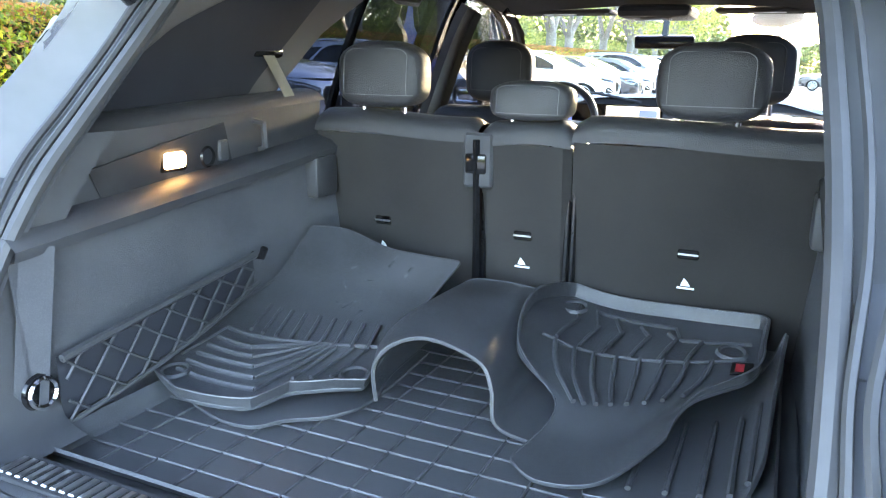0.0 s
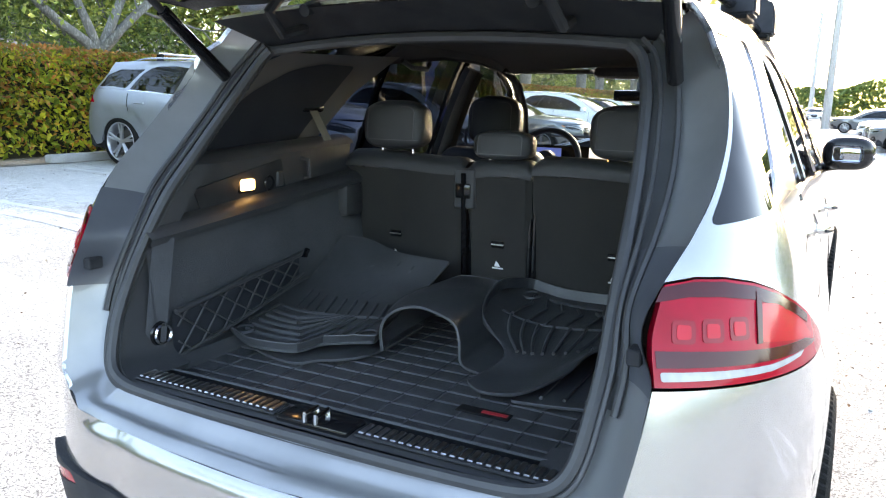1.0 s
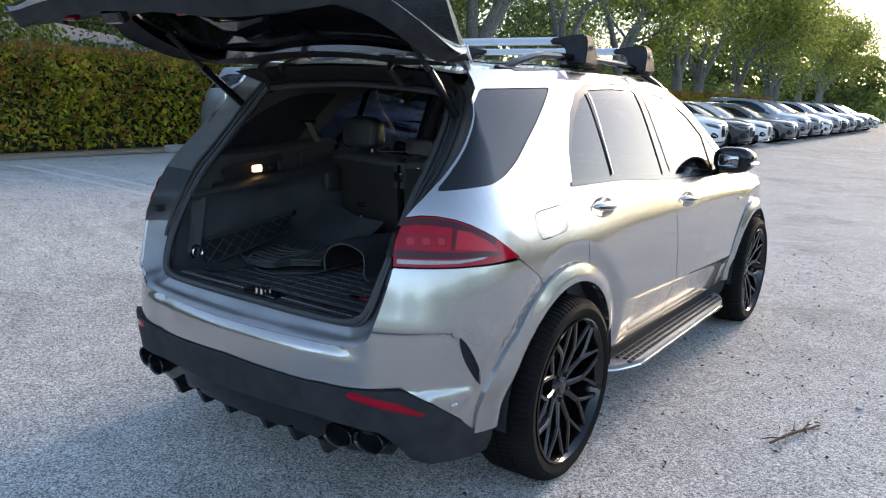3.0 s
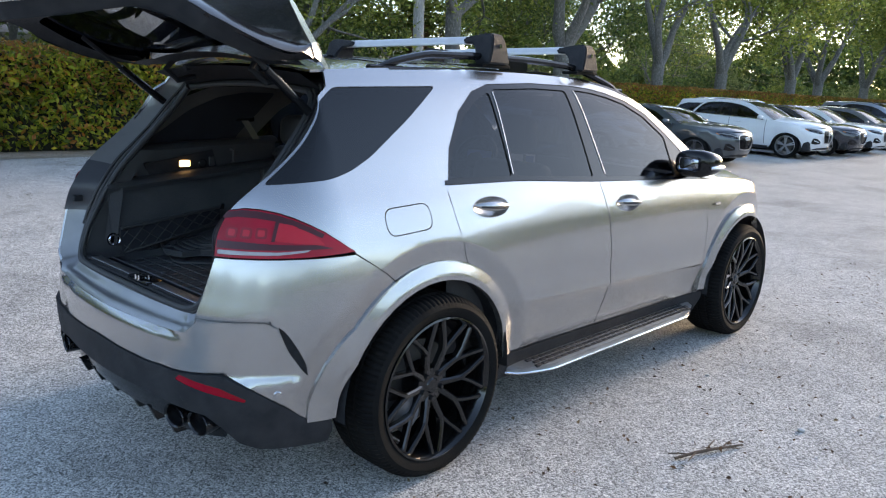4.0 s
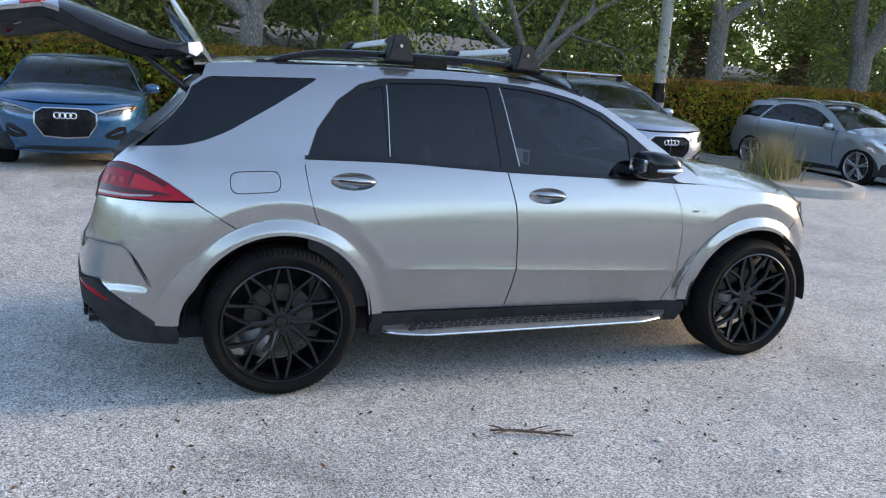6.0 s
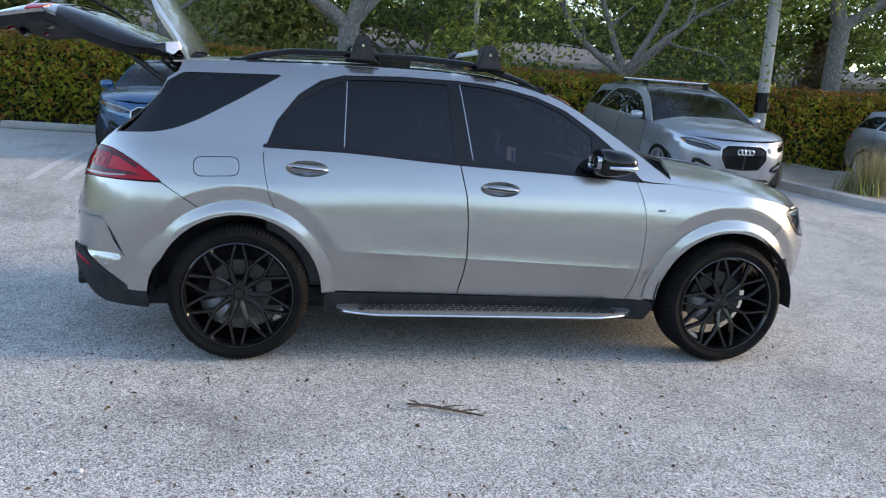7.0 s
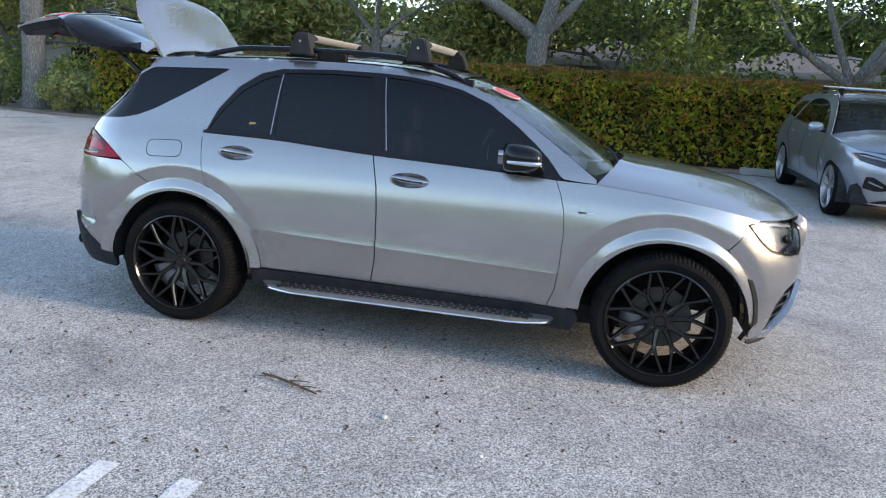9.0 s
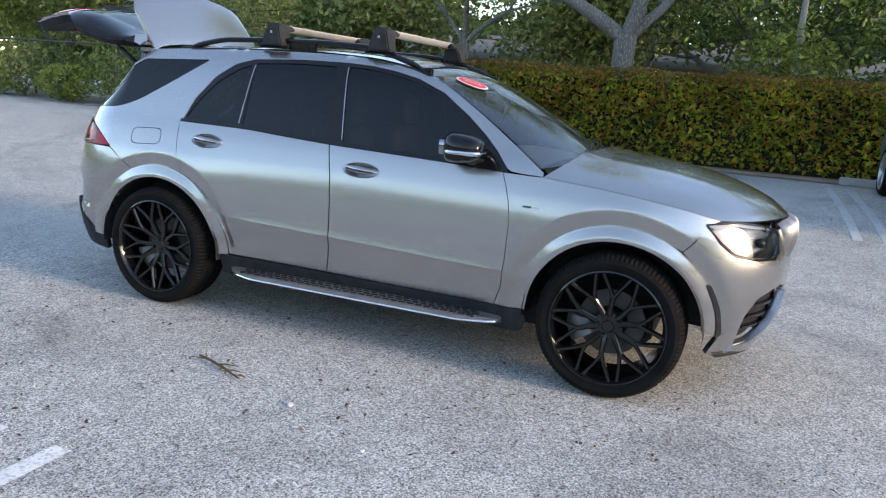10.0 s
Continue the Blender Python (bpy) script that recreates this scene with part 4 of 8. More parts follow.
# front bumper, lamps and grille
for s in (1, -1):
    head = rounded([(3.34, 0.978), (3.40, 0.89), (3.467, 0.825), (3.60, 0.800), (3.73, 0.798), (3.78, 0.83), (3.805, 0.930), (3.70, 0.968), (3.52, 0.992)], 0.02)
    fb = [(3.46, 0.264), (nose_u((AX_F + RA_F + FLARE - 0.005, 0.355))[0], 0.350)] + [q for q in [nose_u(p) for p in arch(AX_F, RA_F + FLARE, 0.42, 0.36)] if q[0] > 3.248][::-1] + [(3.245, 0.828), (3.292, 0.882), (3.345, 0.965), (3.40, 0.88), (3.465, 0.818), (3.60, 0.793), (3.735, 0.791), (3.787, 0.826), (3.812, 0.936), (3.93, 0.948), (3.915, 0.78), (U_NOSE, 0.78), (U_NOSE, 0.26), (3.9, 0.245), (3.5, 0.255)]
    vent = rounded([(3.60, 0.315), (3.570, 0.42), (3.578, 0.50), (3.63, 0.592), (3.72, 0.630), (3.83, 0.648), (3.96, 0.61), (3.88, 0.50), (3.80, 0.40), (3.71, 0.322)], 0.012)
    slit = rounded([(p + 0.022, q) for p, q in ((3.322, 0.672), (3.345, 0.668), (3.402, 0.55), (3.447, 0.40), (3.428, 0.372), (3.388, 0.52))], 0.008)
    low_grille = rounded([(4.05, 0.34), (U_NOSE - 0.003, 0.34), (U_NOSE - 0.003, 0.52), (4.08, 0.50)], 0.02)
    skin("front_bumper", fb, body, silver, suv, [vent, low_grille], side=s, thick=0.03, step=0.032, edge=0.022, extra=ring_front)
    skin("bumper_vent", vent, shifted(body, 0.045), dark_trim, suv, side=s, thick=0.0)
    skin("bumper_slit", slit, body, dark_trim, suv, side=s, out=0.0165, thick=0.004)
    skin("lower_grille", low_grille, shifted(body, 0.04), dark_trim, suv, side=s, thick=0.0)
    for k in range(3):
        z = 0.40 + 0.065 * k
        skin("vent_fin", [(3.62, z), (3.98, z + 0.012), (3.98, z + 0.026), (3.62, z + 0.014)], shifted(body, 0.02), gloss_black, suv, side=s, thick=0.02)
    blade = rounded([(3.57, 0.255), (3.61, 0.308), (3.715, 0.315), (3.81, 0.395), (3.89, 0.495), (3.97, 0.605), (4.03, 0.605), (4.05, 0.51), (4.03, 0.34), (3.96, 0.270), (3.85, 0.252)], 0.015)

    def blade_f(u, z):
        x, y, zz = body(u, z)
        k = min(1.0, max(0.0, (u - 3.62) / 0.42))
        return (x + 0.085 * k, y + 0.004 * k, zz)
    skin("corner_blade", blade, blade_f, silver, suv, side=s, out=0.006, thick=0.03, step=0.04, label="angular silver blade round the corner vent")
    skin("front_splitter", [(3.50, 0.262), (U_NOSE, 0.258), (U_NOSE, 0.240), (3.52, 0.242)], body, dark_trim, suv, out=0.014, thick=0.03, side=s)
    lamp = new("headlamp")
    lamp.parent = suv
    skin("headlamp_bowl", head, shifted(body, 0.05), lamp_satin, lamp, side=s, thick=0.0)
    skin("headlamp_lens", head, body, lens_clear, lamp, side=s, out=0.0, thick=0.006)
    skin("headlamp_shade", rounded([(3.60, 0.812), (3.72, 0.808), (3.768, 0.838), (3.785, 0.915), (3.735, 0.92), (3.715, 0.86), (3.63, 0.835)], 0.008), shifted(body, 0.022), gloss_black, lamp, side=s, thick=0.01)
    for cu in (3.66,):
        b = bmesh.new()
        bmesh.ops.create_uvsphere(b, u_segments=16, v_segments=10, radius=0.026)
        part("headlamp_projector", b, gloss_black, lamp, m=Matrix.Translation([(s if i == 0 else 1) * c for i, c in enumerate(shifted(body, 0.03)(cu, 0.885))]))
    skin("daylight_strip", [(3.36, 0.972), (3.52, 0.986), (3.70, 0.966), (3.70, 0.952), (3.52, 0.970), (3.39, 0.955)], shifted(body, 0.012), white_lens, lamp, side=s, thick=0.01)
    skin("headlamp_reflector", rounded([(3.365, 0.945), (3.47, 0.835), (3.56, 0.825), (3.50, 0.885), (3.44, 0.925)], 0.01), shifted(body, 0.02), amber_pink, lamp, side=s, thick=0.01)
    skin("headlamp_rim", head, body, gloss_black, lamp, [rounded([(3.352, 0.972), (3.404, 0.897), (3.470, 0.833), (3.60, 0.808), (3.725, 0.806), (3.770, 0.835), (3.793, 0.922), (3.70, 0.960), (3.52, 0.984)], 0.02)], side=s, out=0.003, thick=0.006, step=0.03, edge=0.02)
    skin("grille_frame", rounded([(3.92, 0.80), (U_NOSE, 0.80), (U_NOSE, 0.955), (3.94, 0.94)], 0.01), body, gloss_black, suv, side=s)
for k in range(14):
    x = -0.325 + 0.05 * k
    back = 0.05 * (x / 0.33) ** 2
    prof = [(0.70, 3.79), (0.73, 3.822), (0.78, 3.848), (0.84, 3.862), (0.89, 3.866), (0.93, 3.858), (0.95, 3.83)]
    def bar(a, q, x=x, back=back):
        i = min(int(q * 6), 5)
        t = q * 6 - i
        z, y = (prof[i][k] + (prof[i + 1][k] - prof[i][k]) * t for k in (0, 1))
        return (x + 0.010 * (a - 0.5), y - 0.036 - back - 0.012 * (2 * a - 1) ** 2, z)
    part("grille_bar", grid_mesh(bar, 4, 12, 0.03), lamp_satin, suv)

# underbody and wheels
part("underbody", box(-0.70, 0.70, -0.60, 3.20, 0.25, 0.42, 0.04, 1), dark_trim, suv)
for y in (0.0, AX_F):
    for s in (1, -1):
        wheel(suv, pose(s * 0.828, y, 0.392, 0, 0, 0 if s > 0 else 180) @ pose(0, 0, 0, 13 if y else 36))
# ---- tail of the suv ----
LIP_Z = 0.725
for s in (1, -1):
    # painted rear bumper
    bl = [(U_TAIL, 0.60), (-1.30, 0.592), (-1.10, 0.588), (-0.94, 0.598), (-0.80, 0.610), (-0.70, 0.555), (-0.60, 0.475), (-0.565, 0.435), (-0.524, 0.392)]
    rb = (bl + [p for p in arch(0, RA_R + FLARE - 0.022, 0.36, 0.36) if p[0] < -0.225 and p[1] > 0.395]
          + [(-0.226, 0.878), (-0.32, 0.944), (-0.419, 1.007), (-0.60, 1.011), (-0.76, 1.012), (-0.838, 1.012), (-0.862, 0.92), (-0.885, 0.83), (-0.905, 0.77), (-0.945, 0.735), (-1.0, LIP_Z), (-1.2, LIP_Z - 0.005), (U_TAIL, LIP_Z - 0.007)])
    side_edge = curve((0.54, 0.575, 0.614, 0.691, 0.77, 0.806), (-0.545, -0.545, -0.552, -0.582, -0.626, -0.668))

    def soft(v):
        v = min(1.0, max(0.0, v))
        return v * v * (3 - 2 * v)

    def bumper(u, z, s=s):
        """The bumper's skin, scooped out below a sharp crease towards the corner vent."""
        x, y, zz = body(u, z)
        dip = 0.020 * soft((0.806 - z) / 0.016) * soft((side_edge(z) - u) / 0.026) * soft((z - 0.55) / 0.055) * min(1.0, max(0.0, (u + 1.14) / 0.42))
        n = Vector((x - 0.2, y + 0.3, 0)).normalized()
        # its upper edge rolls in towards the sill
        roll_in = 0.024 * min(1.0, max(0.0, (z - LIP_Z + 0.042) / 0.040)) ** 2 * soft((-0.90 - u) / 0.16)
        return (x - n.x * dip, y - n.y * dip + roll_in, zz)
    vent = [(side_edge(0.590 + 0.019 * i) + 0.002, 0.590 + 0.019 * i) for i in range(11)]
    vent = rounded(vent + [(p[0] - 0.004 - 0.026 * math.sin(math.pi * i / 10) ** 0.7, p[1]) for i, p in list(enumerate(vent))[::-1]], 0.004)
    scoop_pts = [(-1.14 + 0.02 * i, 0.806 + d) for i in range(24) for d in (0.010, 0.001, -0.005, -0.010, -0.016, -0.026)]
    scoop_pts += [(-1.52 + 0.03 * i, LIP_Z - d) for i in range(19) for d in (0.012, 0.019, 0.026, 0.034, 0.044)]
    scoop_pts += [(side_edge(z) + d, z) for z in [0.556 + 0.014 * i for i in range(18)] for d in (0.010, 0.001, -0.008, -0.018, -0.027, -0.042)]
    skin("rear_bumper", rb, bumper, silver, suv, [vent], side=s, thick=0.008, step=0.03, edge=0.018, extra=scoop_pts)
    skin("bumper_vent", vent, shifted(bumper, 0.010), dark_trim, suv, side=s, thick=0.0, step=0.02, edge=0.012)
    low = [(-0.470, 0.390), (-0.522, 0.390), (-0.563, 0.431), (-0.60, 0.471), (-0.70, 0.551), (-0.80, 0.606), (-0.94, 0.594), (-1.10, 0.584), (-1.30, 0.588), (U_TAIL, 0.596), (U_TAIL, 0.46), (-1.10, 0.462), (-0.94, 0.458), (-0.85, 0.448), (-0.79, 0.40), (-0.74, 0.335), (-0.68, 0.305), (-0.47, 0.290), (-0.462, 0.34)]
    refl = rounded([(-0.965, 0.565), (-0.945, 0.588), (-0.80, 0.562), (-0.72, 0.520), (-0.725, 0.508), (-0.80, 0.530)], 0.008)
    skin("lower_bumper", low, body, dark_trim, suv, [refl], side=s, out=0.006, thick=0.03, label="matt black lower bumper")
    skin("bumper_reflector", refl, body, red_lens, suv, side=s, out=0.004, label="red reflector strip")
    for u, z in ((-0.632, 0.532), (-0.93, 0.50)):
        b = lathe([(0.0, 0.006), (0.010, 0.006), (0.014, 0.003), (0.015, -0.003)], "x", 16)
        p = bumper(u, z) if u > -0.7 else body(u, z)
        part("parking_sensor", b, silver if u > -0.7 else dark_trim, suv, m=pose(s * p[0], p[1], p[2], 0, 0, s * (-25 if u > -0.7 else -70) + (0 if s > 0 else 180)))
    # gloss diffuser surround and the two exhaust pipes
    dif = rounded([(U_TAIL, 0.455), (-1.10, 0.450), (-0.94, 0.446), (-0.85, 0.436), (-0.78, 0.37), (-0.80, 0.325), (-1.02, 0.315), (-1.15, 0.335), (U_TAIL, 0.335)], 0.01)
    skin("diffuser", dif, shifted(body, 0.03), gloss_black, suv, side=s, thick=0.05)
    for ex in (0.530, 0.645):
        pipe = lathe([(0.040, 0.14), (0.050, 0.10), (0.053, 0.0), (0.050, -0.004), (0.046, 0.0), (0.043, 0.10)], "y", 32)
        bmesh.ops.scale(pipe, vec=(1.15, 1, 0.82), verts=pipe.verts)
        part("exhaust_pipe", pipe, gloss_black, suv, "black chrome oval exhaust tip", m=pose(s * ex, -0.945 + 0.5 * max(0, ex - 0.58), 0.405, 0, 0, 6 * s))
        part("exhaust_ring", lathe([(0.053, 0.004), (0.054, 0.0), (0.052, -0.004), (0.048, 0.0)], "y", 32, True), rim_black, suv, "black exhaust rim", m=pose(s * ex, -0.948 + 0.5 * max(0, ex - 0.58), 0.405, 0, 0, 6 * s) @ Matrix.Diagonal((1.15, 1, 0.82, 1)))
    for fx in (0.11, 0.27, 0.43):
        b = bmesh.new()
        vs = [b.verts.new(v) for v in ((-0.012, -0.93, 0.355), (0.012, -0.93, 0.355), (0.012, -0.90, 0.29), (-0.012, -0.90, 0.29), (-0.02, -0.72, 0.355), (0.02, -0.72, 0.355), (0.02, -0.80, 0.295), (-0.02, -0.80, 0.295))]
        for q in ((0, 1, 2, 3), (5, 4, 7, 6), (1, 5, 6, 2), (4, 0, 3, 7), (3, 2, 6, 7), (4, 5, 1, 0)):
            b.faces.new([vs[i] for i in q])
        part("diffuser_fin", b, gloss_black, suv, m=pose(s * fx, 0, 0))
    # tail lamp
    lamp = new("tail_lamp")
    lamp.parent = suv
    tl = [(-0.836, 1.018), (-0.833, 1.10)] + LAMP_TOP + [(-0.54, 1.0165), (-0.672, 1.017), (-0.76, 1.0175)]
    skin("lamp_lens", tl, body, red_lens, lamp, side=s, out=0.006, thick=0.03, step=0.035, edge=0.025)
    skin("lamp_band", rounded([(-0.826, 1.027), (-0.76, 1.027), (-0.64, 1.027), (-0.56, 1.034), (-0.545, 1.041), (-0.64, 1.037), (-0.76, 1.040), (-0.826, 1.041)], 0.004), body, white_lens, lamp, side=s, out=0.008, thick=0.004, label="clear white reversing strip")
    skin("lamp_band", [(-0.830, 1.047), (-0.76, 1.046), (-0.64, 1.043), (-0.48, 1.040), (-0.53, 1.056), (-0.64, 1.062), (-0.76, 1.070), (-0.830, 1.072)], body, red_deep, lamp, side=s, out=0.0075, thick=0.003)
    skin("lamp_hood", [(p[0] - 0.004, p[1] - 0.004) for p in LAMP_TOP[:-2]] + [(p[0] - 0.012, p[1] - 0.016 - 0.010 * min(1, max(0, -p[0] - 0.5) / 0.2)) for p in LAMP_TOP[-3::-1]], body, red_deep, lamp, side=s, out=0.0075, thick=0.003)
    for k in range(3):
        u0 = -0.806 + 0.047 * k
        skin("lamp_element", rounded([(u0, 1.082), (u0 + 0.036, 1.081), (u0 + 0.036, 1.116), (u0, 1.118)], 0.008), body, red_mid, lamp, side=s, out=0.0075, thick=0.003)
        skin("lamp_element", rounded([(u0 + 0.007, 1.089), (u0 + 0.029, 1.088), (u0 + 0.029, 1.109), (u0 + 0.007, 1.111)], 0.005), body, red_glint, lamp, side=s, out=0.0085, thick=0.003)
    skin("lamp_element", rounded([(-0.655, 1.074), (-0.500, 1.052), (-0.535, 1.092), (-0.60, 1.126), (-0.645, 1.134)], 0.012), body, red_glint, lamp, side=s, out=0.0075, thick=0.003)
    skin("lamp_divider", [(-0.662, 1.072), (-0.652, 1.072), (-0.640, 1.150), (-0.652, 1.152)], body, red_deep, lamp, side=s, out=0.0088, thick=0.003)
    # inner side of the tail: flange, seal and black pillar trim
    rim_out = [(-0.345, 1.655), (-0.365, 1.605), (-0.45, 1.545), (-0.56, 1.46), (-0.66, 1.36), (-0.76, 1.255), (-0.845, 1.115), (-0.838, 1.018), (-0.862, 0.92), (-0.885, 0.83), (-0.905, 0.77), (-0.945, 0.735), (-1.0, LIP_Z), (-1.2, LIP_Z - 0.005), (U_TAIL, LIP_Z - 0.007)]
    OUT = [Vector(bumper(*p)) if p[1] < 0.9 else Vector(body(*p)) for p in rim_out]
    INN = [Vector(p) for p in ((0.505, -0.30, 1.575), (0.535, -0.31, 1.545), (0.560, -0.36, 1.47), (0.575, -0.44, 1.38), (0.588, -0.52, 1.29), (0.598, -0.60, 1.20), (0.606, -0.67, 1.10), (0.606, -0.73, 1.00), (0.600, -0.775, 0.92), (0.588, -0.805, 0.85), (0.565, -0.825, 0.81), (0.52, -0.835, 0.79), (0.44, -0.840, 0.782), (0.25, -0.845, 0.780), (0.0, -0.845, 0.780))]
    if s > 0:
        INN = [Vector((p.x - 0.032 * min(1.0, p.x / 0.5), p.y, p.z)) for p in INN]

    def chain(pts):
        n = len(pts) - 1

        def at(q):
            x = q * n
            i = min(int(x), n - 1)
            t = x - i
            p0, p1, p2, p3 = pts[max(i - 1, 0)], pts[i], pts[i + 1], pts[min(i + 2, n)]
            return 0.5 * ((2 * p1) + (p2 - p0) * t + (2 * p0 - 5 * p1 + 4 * p2 - p3) * t * t + (3 * p1 - p0 - 3 * p2 + p3) * t ** 3)
        return at
    co, ci = chain(OUT), chain(INN)

    def jamb(a, b, k0=0.0, k1=1.0, lift=0.0):
        def f(q, t):
            k = k0 + (k1 - k0) * t
            p = co(a + (b - a) * q).lerp(ci(a + (b - a) * q), k)
            # a step: first straight in from the skin, then across
            q0 = a + (b - a) * q
            low = min(1.0, max(0.0, (q0 - 0.70) / 0.10))
            p.y += 0.035 * (1 - low) * math.sin(math.pi * min(1, k)) + lift
            p.z += low * 0.007 * math.sin(3.4 * math.pi * min(1, k))
            return (s * p.x, p.y, p.z)
        return f
    def jpart(name, a, b, k0, k1, mat, lift=0.0, label="", nu=40, nv=6):
        g = grid_mesh(jamb(a, b, k0, k1, lift), nu, nv)
        part(name, g, mat, suv, label)
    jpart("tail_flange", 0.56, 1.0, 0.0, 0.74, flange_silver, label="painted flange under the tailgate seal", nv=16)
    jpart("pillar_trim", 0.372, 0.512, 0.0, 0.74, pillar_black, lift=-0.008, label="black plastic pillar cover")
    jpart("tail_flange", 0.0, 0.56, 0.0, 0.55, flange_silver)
    jpart("seal_channel", 0.0, 0.56, 0.55, 0.74, channel_grey)
    part("tailgate_bead", tube([Vector((s * p.x, p.y + 0.016, p.z)) for p in [co(q).lerp(ci(q), 0.56) for q in [i / 60 * 0.56 for i in range(61)]]], 0.007, 6), seal_rubber, suv)
    jpart("tail_channel", 0.0, 1.0, 0.74, 1.0, channel_grey)
    part("tailgate_seal", tube([Vector((s * p.x, p.y - 0.012, p.z)) for p in [co(q).lerp(ci(q), 0.93) for q in [i / 70 for i in range(71)]]], 0.014, 8), seal_rubber, suv, "black rubber tailgate seal")
    part("tailgate_bead", tube([Vector((s * p.x, p.y - 0.002, p.z)) for p in [co(q).lerp(ci(q), 0.76) for q in [i / 70 for i in range(71)]]], 0.006, 6), seal_rubber, suv)
    # reveal from the seal into the cargo space
    def reveal(a, q, s=s):
        w = 0.30 + 0.52 * a
        p = ci(w)
        deep = 0.075 + 0.095 * min(1.0, max(0.0, (w - 0.46) / 0.08))
        return (s * (p.x + 0.012 - 0.004 * q), p.y + deep * q, p.z)
    part("aperture_lining", grid_mesh(reveal, 30, 3), inner_trim, suv)
    # small stop block on the pillar cover
    p = co(0.47).lerp(ci(0.47), 0.25)
    part("gate_stop", box(s * p.x - 0.012, s * p.x + 0.012, p.y - 0.020, p.y + 0.02, p.z - 0.014, p.z + 0.014, 0.003, 1), dark_trim, suv)
# header over the opening
part("tail_header", grid_mesh(lambda a, q: (0.60 * (2 * a - 1) * (1 - 0.12 * q), -0.44 + 0.16 * q + 0.0 * a, 1.648 - 0.06 * q + 0.03 * (1 - (2 * a - 1) ** 2)), 24, 4), dark_trim, suv)
part("tailgate_seal", tube([(0.525 * (2 * a - 1), -0.30, 1.578 + 0.03 * (1 - (2 * a - 1) ** 2)) for a in [i / 24 for i in range(25)]], 0.014, 8), seal_rubber, suv)

# ---- the tailgate, swung up about its hinge ----
HINGE = (0.0, -0.30, 1.69)
GATE_ANGLE = 62.0
gate = new("tailgate")
gate.parent = suv
gate.matrix_local = Matrix.Translation(HINGE) @ Matrix.Rotation(radians(-GATE_ANGLE), 4, "X") @ Matrix.Translation([-c for c in HINGE])
for s in (1, -1):
    gl = [(-1.535, 0.735), (-1.2, 0.735), (-1.0, 0.738), (-0.955, 0.75), (-0.915, 0.80), (-0.893, 0.87), (-0.868, 0.95), (-0.848, 1.02), (-0.852, 1.115), (-0.80, 1.17), (U_TAIL, 1.19)]
    plate_well = rounded([(-1.30, 0.84), (-1.535, 0.835), (-1.535, 1.02), (-1.28, 1.03)], 0.01)
    inner_lamp = rounded([(-0.856, 1.03), (-0.860, 1.112), (-0.90, 1.145), (-1.08, 1.125), (-1.16, 1.075), (-1.02, 1.045)], 0.008)
    gl[0], gl[-1] = (U_TAIL, 0.735), (U_TAIL, 1.19)
    skin("gate_panel", gl, body, silver, gate, [inner_lamp], side=s, thick=0.02)
    skin("gate_lamp", inner_lamp, body, red_lens, gate, side=s, out=0.004, label="red inner tail lamp")
    fr = [(U_TAIL, 1.195), (-0.80, 1.175), (-0.70, 1.225), (-0.62, 1.325), (-0.53, 1.425), (-0.43, 1.525), (-0.372, 1.578), (-0.41, 1.60), (U_TAIL, 1.62)]
    gw = rounded([(U_TAIL + 0.0005, 1.215), (-0.88, 1.20), (-0.78, 1.30), (-0.70, 1.42), (-0.66, 1.56), (U_TAIL + 0.0005, 1.575)], 0.02)
    skin("gate_frame", fr, body, gloss_black, gate, [gw], side=s)
    skin("rear_window", gw, body, privacy, gate, side=s, out=-0.003, thick=0.004)
    # inner lining, hollow towards the car
    li = [(U_TAIL, 0.75), (-1.0, 0.752), (-0.93, 0.80), (-0.885, 0.90), (-0.868, 1.02), (-0.868, 1.10), (-0.80, 1.17), (-0.72, 1.23), (-0.64, 1.33), (-0.55, 1.43), (-0.46, 1.52), (-0.41, 1.58), (U_TAIL, 1.60)]
    lw = rounded([(U_TAIL + 0.0005, 1.24), (-0.90, 1.225), (-0.80, 1.32), (-0.72, 1.43), (-0.68, 1.54), (U_TAIL + 0.0005, 1.555)], 0.02)
    skin("gate_lining", li, shifted(body, 0.075), dark_trim, gate, [lw], side=s, thick=0.0, label="black plastic tailgate lining")
    edge_o = [(-0.372, 1.578), (-0.43, 1.525), (-0.53, 1.425), (-0.62, 1.325), (-0.70, 1.225), (-0.80, 1.172), (-0.852, 1.113), (-0.850, 1.02), (-0.868, 0.95), (-0.893, 0.87), (-0.915, 0.80), (-0.955, 0.752), (-1.0, 0.738), (-1.2, 0.735), (U_TAIL, 0.735)]
    eo = chain([Vector(body(*p)) for p in edge_o])
    sf = shifted(body, 0.075)
    ei = chain([sf(p[0] - 0.012, p[1] + (0.012 if p[1] < 0.8 else 0.0)) for p in edge_o])
    part("gate_edge", grid_mesh(lambda a, q, s=s: (lambda p: (s * p.x, p.y, p.z))(eo(a).lerp(ei(a), q)), 50, 3), dark_trim, gate)
    # spoiler over the rear window
    skin("spoiler", [(-0.42, 1.604), (-0.374, 1.585), (-0.345, 1.61), (-0.36, 1.655), (-0.40, 1.66)], body, silver, gate, side=s, out=0.004, thick=0.02)
def spoiler(a, q):
    x = (2 * a - 1) * 0.60
    k = 1 - (2 * a - 1) ** 2
    th = 2 * math.pi * q
    return (x, -0.49 - 0.135 * k ** 0.35 + (0.19 + 0.04 * k ** 0.4) * math.cos(th) * 0.95 + 0.06, 1.672 + 0.022 * k + 0.012 * math.sin(th) + 0.075 * (math.cos(th) - 1) * 0.28)
b = grid_mesh(spoiler, 30, 16)
